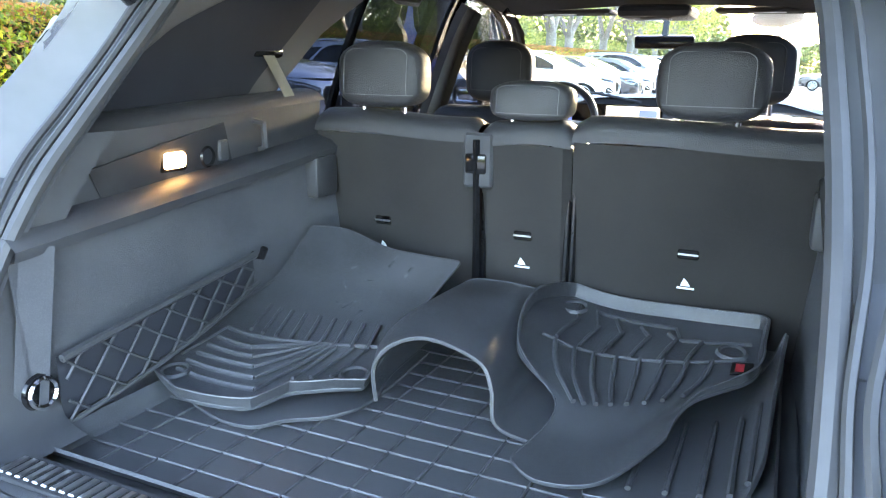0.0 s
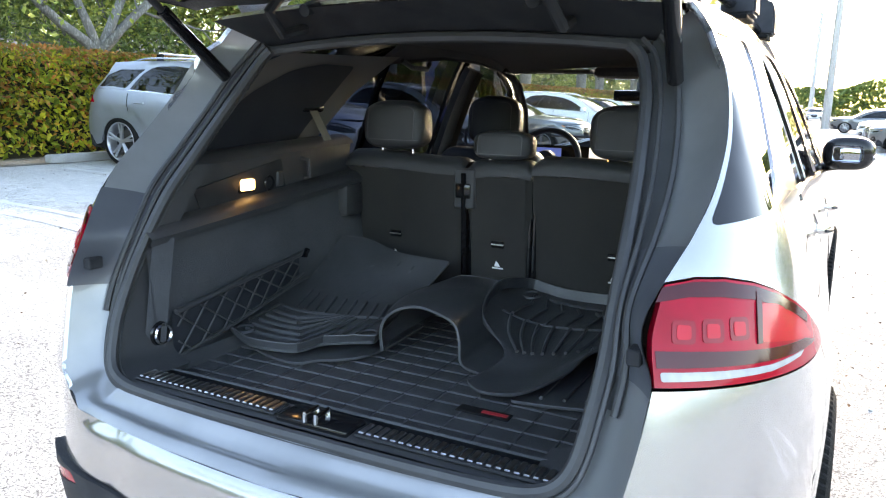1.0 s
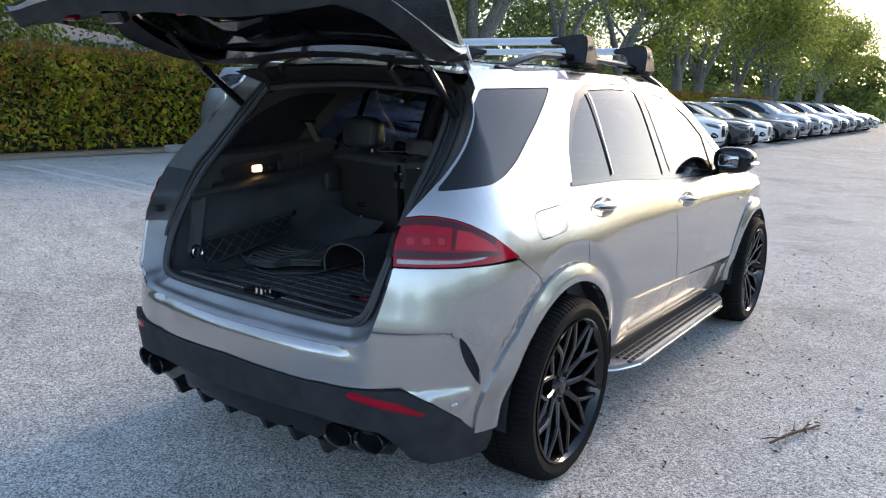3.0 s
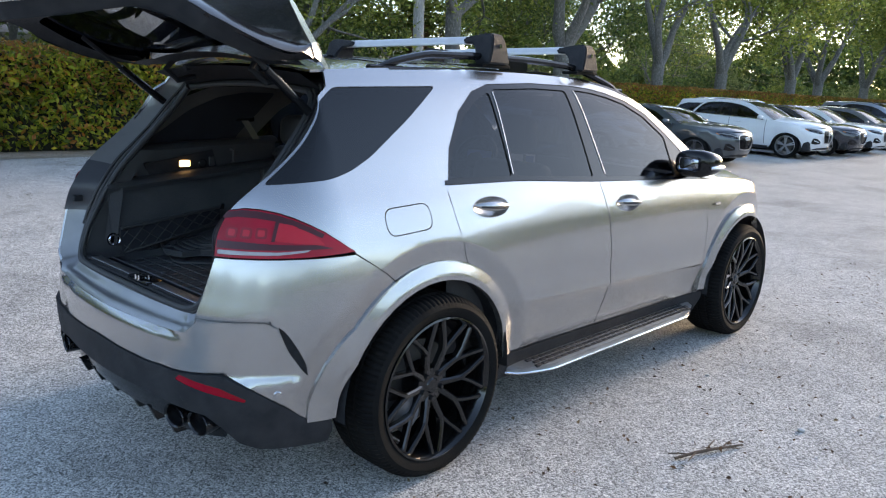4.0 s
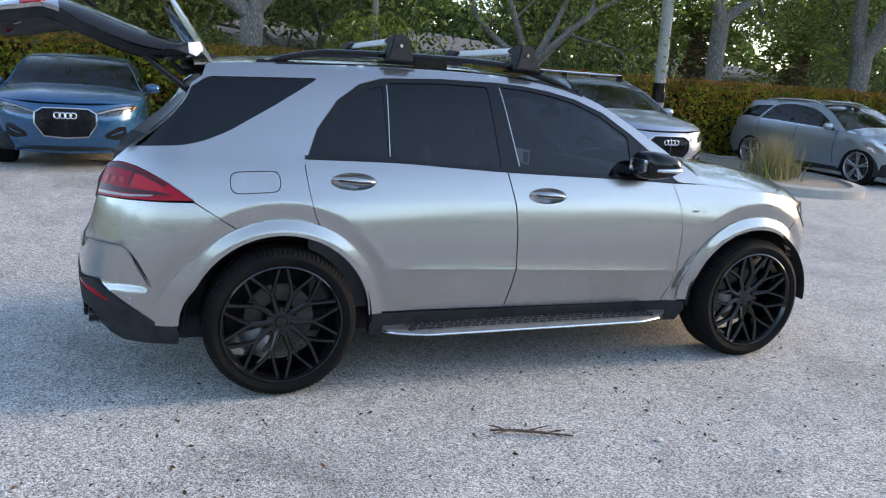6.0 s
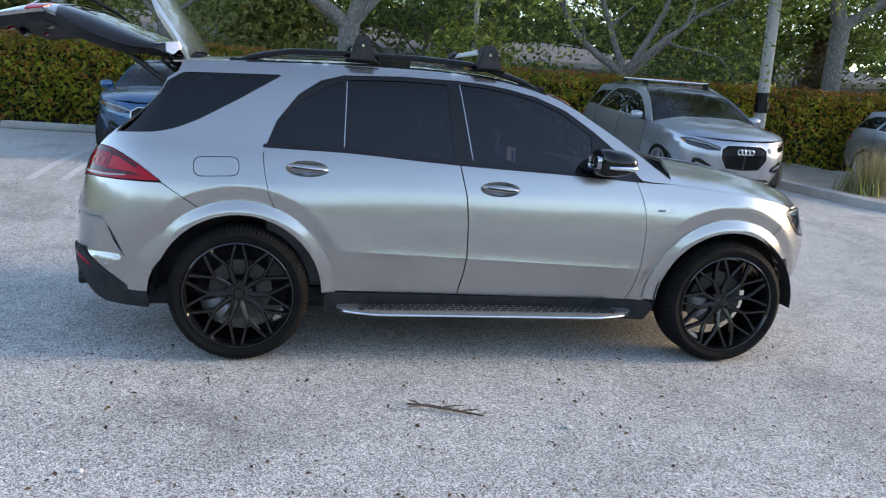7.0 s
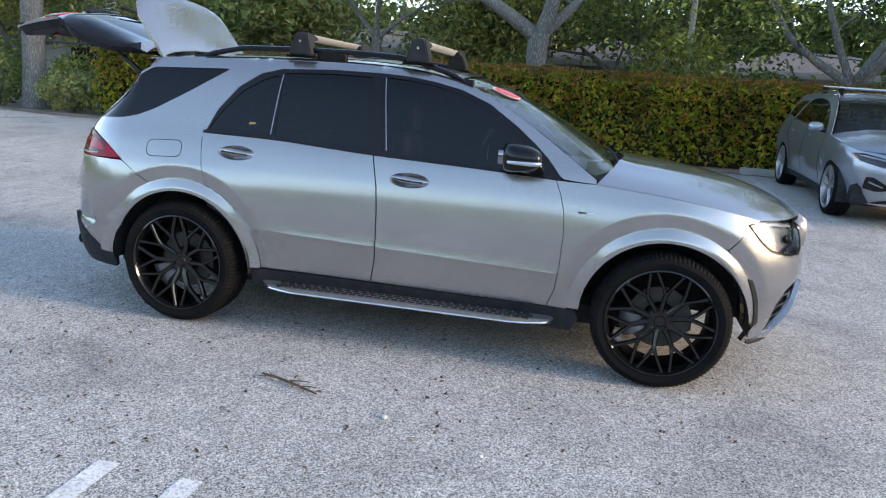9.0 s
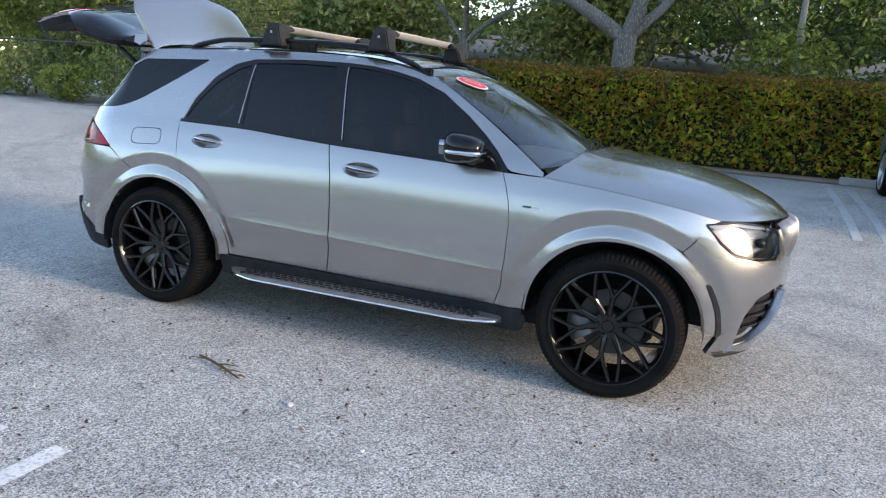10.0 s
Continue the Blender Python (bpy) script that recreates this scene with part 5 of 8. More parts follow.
bmesh.ops.remove_doubles(b, verts=b.verts, dist=0.0015)
bmesh.ops.holes_fill(b, edges=[e for e in b.edges if e.is_boundary])
bmesh.ops.recalc_face_normals(b, faces=b.faces)
part("roof_spoiler", b, silver, gate, "silver roof spoiler")
part("brake_light", box(-0.17, 0.17, -0.655, -0.635, 1.628, 1.645, 0.004, 1), red_deep, gate, "dark red high brake light")
pz = 0.91
part("number_plate", box(-0.15, 0.15, -0.985, -0.973, pz - 0.075, pz + 0.075, 0.004, 1), white_print, gate, "dealer plate in a dark frame")
part("plate_frame", lathe([(0.09, -0.99), (0.11, -0.99), (0.11, -0.974), (0.09, -0.974)], "y", 4, True), gloss_black, gate, m=Matrix.Translation((0, 0, pz)) @ Matrix.Diagonal((2.1, 1, 1.05, 1)) @ Matrix.Rotation(radians(45), 4, "Y"))
part("plate_bar", box(-0.11, 0.02, -0.9885, -0.985, pz - 0.02, pz + 0.035), dark_trim, gate)
part("plate_bar", box(0.03, 0.11, -0.9885, -0.985, pz - 0.02, pz + 0.035), red_print, gate)
part("gate_grip", box(-0.18, 0.18, -0.985, -0.94, 1.03, 1.055, 0.008, 2), gloss_black, gate)
part("gate_star", lathe([(0.045, -0.982), (0.05, -0.985), (0.055, -0.982)], "y", 32), chrome, gate, m=pose(0, 0, 1.12))
part("wiper_arm", tube([(0.0, -0.93, 1.20), (0.0, -0.90, 1.235), (-0.28, -0.80, 1.285), (-0.42, -0.75, 1.30)], [0.018, 0.014, 0.010, 0.006], 8), dark_trim, gate)
for sx in (1, -1):
    part("gate_reflector", box(sx * 0.30 - 0.03, sx * 0.30 + 0.03, -0.880, -0.866, 0.80, 0.825, 0.003, 1), red_lens, gate, "small red reflector on the lining")
part("gate_latch", box(-0.05, 0.05, -0.905, -0.86, 0.765, 0.80, 0.008, 1), gloss_black, gate)
part("gate_handle", box(-0.34, -0.16, -0.902, -0.88, 0.86, 0.90, 0.01, 2), gloss_black, gate)
# gas struts and hinges
for s in (1, -1):
    low_end = Vector((s * 0.60, -0.40, 1.505))
    up_end = Vector((s * 0.63, -0.76, 1.785))
    d = up_end - low_end
    part("gas_strut", tube([low_end, low_end + d * 0.55], 0.017, 12), gloss_black, suv)
    part("strut_rod", tube([low_end + d * 0.55, up_end], 0.010, 10), dark_trim, suv)
    part("tailgate_hinge", tube([(s * 0.30, -0.22, 1.66), (s * 0.30, -0.30, 1.70), (s * 0.30, -0.38, 1.685), (s * 0.30, -0.44, 1.665)], [0.02, 0.022, 0.02, 0.016], 8), dark_trim, suv)
    part("cable_boot", tube([(s * 0.36, -0.36, 1.63), (s * 0.37, -0.44, 1.61), (s * 0.36, -0.50, 1.66), (s * 0.34, -0.46, 1.71)], 0.014, 8), dark_trim, suv, "ribbed rubber cable boot")

# ---- roof bars ----
for by in (0.66, 1.42):
    bar = thing("roof_bar", "aluminium roof bar on black clamp feet", "roof rack", group="roof bars")
    part("cross_bar", tube([(-0.56, by, 1.850), (0.56, by, 1.850)], [0.028, 0.028], 14, flat=0.34), bar_alloy, bar, "plain aluminium bar")
    for s in (1, -1):
        b = bmesh.new()
        prof = [(0.43, 1.836), (0.50, 1.830), (0.530, 1.795), (0.538, 1.737), (0.640, 1.737), (0.638, 1.800), (0.628, 1.858), (0.610, 1.878), (0.560, 1.878), (0.43, 1.862)]
        loops = [[b.verts.new((s * x, by + d * (0.077 - 0.29 * (z - 1.737) * (1 if x > 0.52 else 1.15)), z)) for x, z in prof] for d in (-1, 1)]
        for k in range(len(prof)):
            b.faces.new((loops[0][k], loops[0][(k + 1) % len(prof)], loops[1][(k + 1) % len(prof)], loops[1][k]))
        b.faces.new(loops[0][::-1])
        b.faces.new(loops[1])
        bmesh.ops.recalc_face_normals(b, faces=b.faces)
        bmesh.ops.bevel(b, geom=list(b.edges), offset=0.008, segments=2, affect="EDGES")
        part("clamp_foot", b, dark_trim, bar, "black plastic clamp foot")
        part("foot_lock", lathe([(0.0, 0.004), (0.009, 0.004), (0.010, -0.004)], "x", 12), chrome, bar, m=pose(s * 0.636, by, 1.82, 0, 0, 0 if s > 0 else 180))
        part("foot_pad", box(s * 0.57 - 0.05, s * 0.57 + 0.05, by - 0.10, by + 0.10, 1.722, 1.737, 0.004, 1), rubber, bar)
# ---- inside of the suv ----
# belt strap colour with the sunlight on it mixed in
beige = material("sunlit_beige_trim", (0.22, 0.19, 0.145), 0.8, second=(0.18, 0.155, 0.12), scale=12)
screen_glow = emitting("display_light", (0.75, 0.82, 0.95), 0.10)
map_blue = emitting("display_blue", (0.10, 0.20, 0.75), 0.05)
lamp_glow = emitting("warm_courtesy_light", (1.0, 0.66, 0.32), 1.3)
FLOOR = 0.755

# lining of roof, doors and sides
skin("headliner", [(-0.96, -0.33), (0.96, -0.33), (0.95, 1.68), (-0.95, 1.68)], lambda a, b: Vector(roof_f(a, b)) - Vector((0, 0, 0.055)), headliner, suv, step=0.14, edge=0.12, thick=0.0, label="dark cloth headliner")
for s in (1, -1):
    sf = shifted(body, 0.085)
    skin("door_lining", [(0.16, 0.45), (2.45, 0.45), (2.45, 1.13), (1.93, 1.15), (1.24, 1.18), (0.60, 1.21), (0.12, 1.22)], sf, inner_trim, suv, side=s, thick=0.0, step=0.15)
    skin("door_cap", [(0.12, 1.16), (2.42, 1.09), (2.42, 1.135), (0.12, 1.222)], shifted(body, 0.045), leather, suv, side=s, thick=0.05)
    inner = [(-0.60, 1.28), (-0.44, 1.43), (-0.28, 1.57), (-0.15, 1.63), (0.50, 1.66), (0.42, 1.585), (0.30, 1.50), (0.18, 1.36), (0.10, 1.225), (0.10, 1.15), (-0.54, 1.15)]
    skin("rear_side_lining", inner, shifted(body, 0.075), trim_taupe, suv, side=s, thick=0.0, label="taupe pillar trim round the rear side window")
    # opaque dark panel added over the lining in place of the quarter glass
    skin("window_blind", rounded([(-0.56, 1.275), (-0.37, 1.40), (-0.25, 1.50), (-0.10, 1.575), (0.05, 1.605), (0.24, 1.605), (0.17, 1.50), (0.07, 1.38), (0.03, 1.30)], 0.03), shifted(body, 0.080), panel_dark, suv, side=s, thick=0.0, label="dark panel of the rear side window")
    skin("window_pillar", [(1.16, 1.17), (1.34, 1.15), (1.30, 1.62), (1.14, 1.64)], shifted(body, 0.05), inner_trim, suv, side=s, thick=0.03)
    skin("cant_rail_lining", [(0.42, 1.61), (0.9, 1.665), (1.24, 1.662), (1.52, 1.635), (1.77, 1.575), (1.95, 1.488), (2.12, 1.375), (2.34, 1.17), (2.50, 1.15), (2.14, 1.43), (1.88, 1.57), (1.60, 1.66), (1.24, 1.698), (0.5, 1.70)], shifted(body, 0.045), headliner, suv, side=s, thick=0.02)
    # cargo side: carpeted wall, ledge, lamp panel and upper trim
    def wall(a, q, s=s):
        y = -0.70 + 0.98 * a
        top = 1.075 + 0.085 * a
        lean = 0.03 * q
        return (s * (0.575 + lean + 0.02 * math.sin(math.pi * a)), y, FLOOR - 0.02 + (top - FLOOR + 0.02) * q)
    part("side_carpet", grid_mesh(wall, 20, 8), carpet, suv, "grey carpeted cargo side wall")
    def ledge(a, q, s=s):
        y = -0.70 + 0.98 * a
        top = 1.075 + 0.085 * a
        path = [(0.605, 0.0), (0.585, 0.004), (0.580, 0.022), (0.60, 0.040), (0.655, 0.050)]
        i = min(int(q * 4), 3)
        t = q * 4 - i
        x, dz = (path[i][k] + (path[i + 1][k] - path[i][k]) * t for k in (0, 1))
        return (s * x, y, top + dz)
    part("side_ledge", grid_mesh(ledge, 20, 8), inner_trim, suv, "black plastic ledge over the carpet")
    def panel(a, q, s=s):
        y = -0.53 + 0.79 * a
        z0, z1 = 1.118 + 0.085 * a, 1.262 + 0.035 * a
        return (s * (0.652 - 0.010 * q), y, z0 + (z1 - z0) * q)
    part("lamp_panel", grid_mesh(panel, 16, 4), inner_trim, suv)
    part("lamp_niche", grid_mesh(lambda a, q, s=s: (s * (0.6455 - 0.008 * q), -0.47 + 0.37 * a - 0.03 * q, 1.142 + 0.030 * a + (0.058 + 0.034 * a) * q), 10, 3, 0.003), dark_trim, suv, "dark recess round the courtesy light")
    def shoulder(a, q, s=s):
        y = -0.50 + 0.78 * a
        z = 1.262 + 0.035 * a
        th = q * math.pi * 0.55
        return (s * (0.640 - 0.018 * math.sin(th * 1.4) + 0.09 * q), y, z + 0.03 * math.sin(th))
    part("side_shoulder", grid_mesh(shoulder, 16, 6), inner_trim, suv, "dark padded shoulder under the rear window")
    part("seat_latch_cover", box(s * 0.61 - 0.035, s * 0.61 + 0.035, 0.14, 0.24, 1.05, 1.16, 0.012, 2), inner_trim, suv)
    part("bag_hook", tube([(s * 0.645, -0.02, 1.26), (s * 0.615, -0.02, 1.255), (s * 0.612, -0.02, 1.20), (s * 0.63, -0.02, 1.195)], 0.008, 6), inner_trim, suv)
    # lashing ring and net post
    ring = new("lashing_ring")
    ring.parent = suv
    part("ring_cup", lathe([(0.0, 0.002), (0.024, 0.002), (0.030, 0.006), (0.033, 0.0)], "x", 20), gloss_black, ring, m=pose(s * 0.586, -0.685, 0.852, 0, 0, 180 if s > 0 else 0))
    part("ring_bow", lathe([(0.021, 0.008), (0.025, 0.012), (0.029, 0.008), (0.025, 0.004)], "x", 24, True), chrome, ring, m=pose(s * 0.582, -0.685, 0.852, 0, 0, 180 if s > 0 else 0))
    part("rear_corner_trim", grid_mesh(lambda a, q, s=s: (s * (0.600 - 0.022 * q), -0.735 + 0.055 * a + 0.05 * q, FLOOR + 0.02 + 0.32 * a), 6, 3), carpet, suv)
# courtesy light and its niche
part("courtesy_light", box(-0.655, -0.632, -0.315, -0.255, 1.178, 1.212, 0.008, 2), lamp_glow, suv, "lit warm white courtesy light")
part("lamp_bezel", box(-0.66, -0.640, -0.325, -0.245, 1.170, 1.220, 0.008, 2), gloss_black, suv)
part("power_socket", lathe([(0.0, -0.012), (0.016, -0.012), (0.020, 0.004), (0.024, 0.0)], "x", 20), gloss_black, suv, m=pose(-0.640, -0.185, 1.192))
part("cargo_switch", box(-0.650, -0.636, -0.150, -0.118, 1.178, 1.225, 0.004, 1), inner_trim, suv)
part("belt_outlet", box(-0.690, -0.672, 0.03, 0.15, 1.405, 1.435, 0.010, 2), gloss_black, suv, "black belt outlet")
part("belt_strap", grid_mesh(lambda a, q: (-0.675 + 0.02 * a, 0.06 + 0.045 * q + 0.10 * a, 1.42 - 0.16 * a), 6, 1), beige, suv, "seat belt strap in sunlit beige")

# elastic net on the left wall
net = new("luggage_net")
net.parent = suv
def net_at(a, q):
    y = -0.655 + 0.525 * a
    top = 0.905 + 0.065 * a
    bot = 0.785 + 0.115 * a
    return Vector((-0.560 + 0.02 * math.sin(math.pi * a) * (1 - q), y, bot + (top - bot) * q))
part("net_band", tube([net_at(i / 16, 1.0) for i in range(17)], 0.008, 6), seal_rubber, net)
part("net_band", tube([net_at(i / 16, 0.0) for i in range(17)], 0.005, 6), seal_rubber, net)
cord = []
for k in range(-6, 17, 2):
    for d in (1, -1):
        bm = bmesh.new()
        pts = []
        for j in range(7):
            q = j / 6
            a = (k + (q if d > 0 else 1 - q) * 3.2) / 14
            if 0 <= a <= 1:
                pts.append(net_at(a, q))
        if len(pts) > 1:
            add_tube(bm, pts, 0.0032, 5)
            part("net_cord", bm, seal_rubber, net)
        else:
            bm.free()
# dark sheet just behind the cords
part("net_pocket", grid_mesh(lambda a, q: net_at(a, q) + Vector((-0.014, 0, 0)), 16, 3), panel_dark, net, "dark sheet behind the net")
part("net_post", tube([(-0.575, -0.13, 0.965), (-0.548, -0.13, 0.965), (-0.540, -0.13, 0.985)], 0.009, 8), gloss_black, net)

# cargo tray with its raised tiles
tray = thing("cargo_tray", "black rubber cargo tray with a grid of tiles", "cargo mat")
TX, TY0, TY1 = 0.555, -0.725, 0.27
def tray_f(a, q):
    x, y = -TX + 2 * TX * a, TY0 + (TY1 - TY0) * q
    d = min(x + TX, TX - x, y - TY0, TY1 - y)
    return (x, y, FLOOR + (0.032 * max(0.0, 1 - d / 0.035) ** 1.5))
part("tray_base", grid_mesh(tray_f, 64, 60, 0.006), mat_rubber, tray)
PX, PY = 0.083, 0.0625
tile = None
for i in range(13):
    for j in range(15):
        cx, cy = -0.498 + PX * i, -0.672 + PY * j
        if abs(cx) > 0.52 or cy > 0.24:
            continue
        if tile is None:
            b = box(-PX / 2 + 0.003, PX / 2 - 0.003, -PY / 2 + 0.003, PY / 2 - 0.003, 0, 0.0025, 0.0012, 1)
            tile = part("tray_tile", b, mat_rubber, tray)
            tile.location = (cx, cy, FLOOR)
        else:
            o = new("tray_tile", tile.data)
            o.parent = tray
            o.location = (cx, cy, FLOOR)
mat_edge = material("scuffed_mat_edge", (0.036, 0.038, 0.042), 0.40, second=(0.070, 0.071, 0.075), scale=30)
for i in range(14):
    x = -0.498 + PX * (i - 0.5)
    part("tray_rib", tube([(x, -0.70, FLOOR + 0.0025), (x, 0.24, FLOOR + 0.0025)], 0.0032, 6), mat_edge, tray)
for j in range(16):
    y = -0.672 + PY * (j - 0.5)
    if y < 0.25:
        part("tray_rib", tube([(-0.535, y, FLOOR + 0.0025), (0.535, y, FLOOR + 0.0025)], 0.0032, 6), mat_edge, tray)
part("tray_badge", box(0.195, 0.325, -0.548, -0.512, FLOOR + 0.004, FLOOR + 0.008, 0.001, 1), gloss_black, tray)
part("tray_badge_print", box(0.255, 0.318, -0.537, -0.523, FLOOR + 0.008, FLOOR + 0.009), red_print, tray)
part("cargo_floor", box(-0.60, 0.60, -0.80, 0.35, 0.66, FLOOR - 0.008, 0.01, 1), carpet, suv)

# sill with ribbed metal plates and the latch recess
def sill_f(a, q):
    prof = [(-0.700, 0.752), (-0.735, 0.760), (-0.755, 0.786), (-0.80, 0.790), (-0.845, 0.784)]
    i = min(int(q * 4), 3)
    t = q * 4 - i
    y, z = (prof[i][k] + (prof[i + 1][k] - prof[i][k]) * t for k in (0, 1))
    return (-0.585 + 1.17 * a, y, z)
part("sill_trim", grid_mesh(sill_f, 30, 12), inner_trim, suv, "black plastic loading sill")
for x0, x1 in ((-0.515, -0.095), (0.105, 0.525)):
    plate = part("sill_plate", box(x0, x1, -0.832, -0.772, 0.789, 0.796, 0.003, 1), dark_trim, suv, "ribbed steel sill plate")
    for k in range(22):
        x = x0 + 0.014 + (x1 - x0 - 0.028) * k / 21
        part("sill_rib", box(x - 0.0062, x + 0.0062, -0.824, -0.776, 0.795, 0.800, 0.002, 1), steel, plate, "brushed steel rib")
part("latch_recess", box(-0.085, 0.095, -0.838, -0.762, 0.782, 0.7975, 0.006, 2), gloss_black, suv)
part("latch_bow", tube([(-0.012, -0.832, 0.79), (-0.012, -0.832, 0.812), (-0.012, -0.79, 0.812), (-0.012, -0.79, 0.79)], 0.006, 8), chrome, suv)
part("latch_bow", tube([(0.016, -0.832, 0.79), (0.016, -0.832, 0.812), (0.016, -0.79, 0.812), (0.016, -0.79, 0.79)], 0.006, 8), chrome, suv)

# rear seat backs
def back_y(z):
    return 0.285 - 0.10 * (z - 0.78)
def seat_back(name, x0, x1, top, label):
    st = new(name)
    st.parent = suv
    st["label"] = label
    b = bmesh.new()
    n, h = 12, 14
    def fz(a, q):
        x = x0 + (x1 - x0) * a
        e = min(a, 1 - a) * (x1 - x0)
        z = 0.76 + (top - 0.05 - 0.76) * q
        return (x, back_y(z) + 0.016 * max(0, 1 - e / 0.02) ** 2, z)
    part("back_felt", grid_mesh(fz, n, h), seat_felt, st)
    def cap(a, q):
        th = q * math.pi
        x = x0 + (x1 - x0) * a
        e = min(1.0, min(a, 1 - a) * (x1 - x0) / 0.025) ** 0.5
        yy, zz = back_y(top - 0.05), top - 0.052
        return (x, yy - 0.010 * math.sin(th * 1.0) * e + 0.07 * (1 - math.cos(th)), zz + 0.058 * math.sin(th) * (0.72 + 0.28 * e) + 0.006 * math.sin(5 * a + x0 * 9))
    part("leather_cap", grid_mesh(cap, 20, 12), leather, st, "black leather shoulder of the seat")
    part("cushion_front", box(x0 + 0.01, x1 - 0.01, 0.34, 0.46, 0.60, top - 0.06, 0.04, 2), leather, st)
    part("back_edge", box(x0, x0 + 0.014, back_y(1.0) + 0.004, 0.36, 0.77, top - 0.06, 0.004, 1), gloss_black, st)
    part("back_edge", box(x1 - 0.014, x1, back_y(1.0) + 0.004, 0.36, 0.77, top - 0.06, 0.004, 1), gloss_black, st)
    return st
SB = [seat_back("rear_seat_back", -0.655, -0.180, 1.268, "wide rear seat back in dark felt"), seat_back("rear_seat_back", -0.172, 0.058, 1.262, "narrow middle rear seat back in dark felt"), seat_back("rear_seat_back", 0.060, 0.64, 1.275, "wide rear seat back in dark felt")]
for st, cx in zip(SB, (-0.452, -0.058, 0.337)):
    y = back_y(0.99)
    part("anchor_slot", box(cx - 0.024, cx + 0.024, y - 0.003, y + 0.012, 0.975, 1.000, 0.004, 1), gloss_black, st)
    part("anchor_bar", box(cx - 0.022, cx + 0.022, y - 0.005, y - 0.001, 0.985, 0.989), steel, st)
    y = back_y(0.92)
    # small printed anchor sign: bars stand for its lettering
    part("anchor_sign", box(cx - 0.019, cx + 0.019, y - 0.0025, y + 0.002, 0.9035, 0.9075), white_print, st)
    b = bmesh.new()
    v = [b.verts.new(p) for p in ((cx - 0.012, y - 0.0025, 0.911), (cx + 0.010, y - 0.0025, 0.911), (cx + 0.004, y - 0.0025, 0.921), (cx - 0.005, y - 0.0025, 0.930))]
    b.faces.new(v)
    part("anchor_sign", b, white_print, st)
part("seat_latch", box(-0.205, -0.150, 0.232, 0.26, 1.135, 1.185, 0.006, 2), gloss_black, SB[1])
part("latch_plate", box(-0.212, -0.135, 0.238, 0.262, 1.10, 1.235, 0.006, 1), inner_trim, SB[1])
part("seat_gap_trim", tube([(-0.176, 0.262, 0.78), (-0.176, 0.236, 1.22)], 0.010, 6), gloss_black, SB[1])

def headrest(parent, cx, cy, z0, z1, w, d, name="headrest", tilt=0):
    """A padded headrest with stitched seams, on two posts."""
    hr = new(name)
    hr.parent = parent
    hr.matrix_local = pose(cx, cy, (z0 + z1) / 2, tilt)
    h = (z1 - z0) / 2
    def f(a, q):
        th, ph = 2 * math.pi * a, math.pi * (q - 0.5)
        c, s_ = math.cos(th), math.sin(th)
        k = 0.60
        x = math.copysign(abs(c * math.cos(ph)) ** k, c)
        y = math.copysign(abs(s_ * math.cos(ph)) ** 0.55, s_)
        z = math.copysign(abs(math.sin(ph)) ** 0.45, ph)
        taper = 1.0 - 0.30 * max(0, z) ** 4 - 0.05 * max(0, -z) ** 2
        return (w / 2 * x * taper, d / 2 * y * (1 - 0.12 * z), h * z)
    b = grid_mesh(f, 40, 24, closed_u=True)
    bmesh.ops.remove_doubles(b, verts=b.verts, dist=0.0008)
    bmesh.ops.recalc_face_normals(b, faces=b.faces)
    part("cushion", b, leather, hr, "black leather padding", sharp=70)
    def on_pad(x, z):
        """The point of the pad's rear face at x and z, both from -1 to 1."""
        cp = math.sqrt(max(0.0, 1 - abs(z) ** (2 / 0.45)))
        tp = 1.0 - 0.30 * max(0, z) ** 4 - 0.05 * max(0, -z) ** 2
        c = min(0.98, min(0.98, abs(x) / tp) ** (1 / 0.60) / max(cp, 0.05))
        return (w / 2 * x, -d / 2 * (math.sqrt(1 - c * c) * cp) ** 0.55 * (1 - 0.12 * z) - 0.0006, h * z)
    arch_pts = [(-0.74, -0.60 + 0.09 * i) for i in range(12)] + [(-0.74 + 0.27 * (1 - math.cos(radians(10 * i))), 0.48 + 0.27 * math.sin(radians(10 * i))) for i in range(1, 10)]
    arch_pts += [(-x, z) for x, z in arch_pts[::-1]]
    part("seam", tube([on_pad(x, z) for x, z in arch_pts], 0.0013, 4), stitch, hr)
    for sx in (1, -1):
        part("post", tube([(sx * w * 0.25, 0, -h), (sx * w * 0.25, 0, -h - 0.06)], 0.007, 8), chrome, hr)
    part("seam", tube([on_pad(-0.86 + 1.72 * i / 16, -0.60) for i in range(17)], 0.0013, 4), stitch, hr)
    return hr
headrest(SB[0], -0.458, 0.285, 1.285, 1.452, 0.245, 0.12)
headrest(SB[1], -0.052, 0.285, 1.268, 1.362, 0.205, 0.11)
headrest(SB[2], 0.352, 0.285, 1.285, 1.452, 0.235, 0.12)

for sx in (-0.455, 0.385):
    fs = new("front_seat")
    fs.parent = suv
    part("backrest", box(sx - 0.25, sx + 0.25, 1.02, 1.18, 0.55, 1.25, 0.07, 3), leather, fs)
    part("seat_base", box(sx - 0.25, sx + 0.25, 1.10, 1.62, 0.50, 0.72, 0.06, 2), leather, fs)
    headrest(fs, sx, 1.13, 1.262 if sx < 0 else 1.285, 1.478 if sx < 0 else 1.50, 0.25, 0.11)
part("cabin_floor", box(-0.80, 0.80, 0.35, 2.5, 0.42, 0.46), carpet, suv)
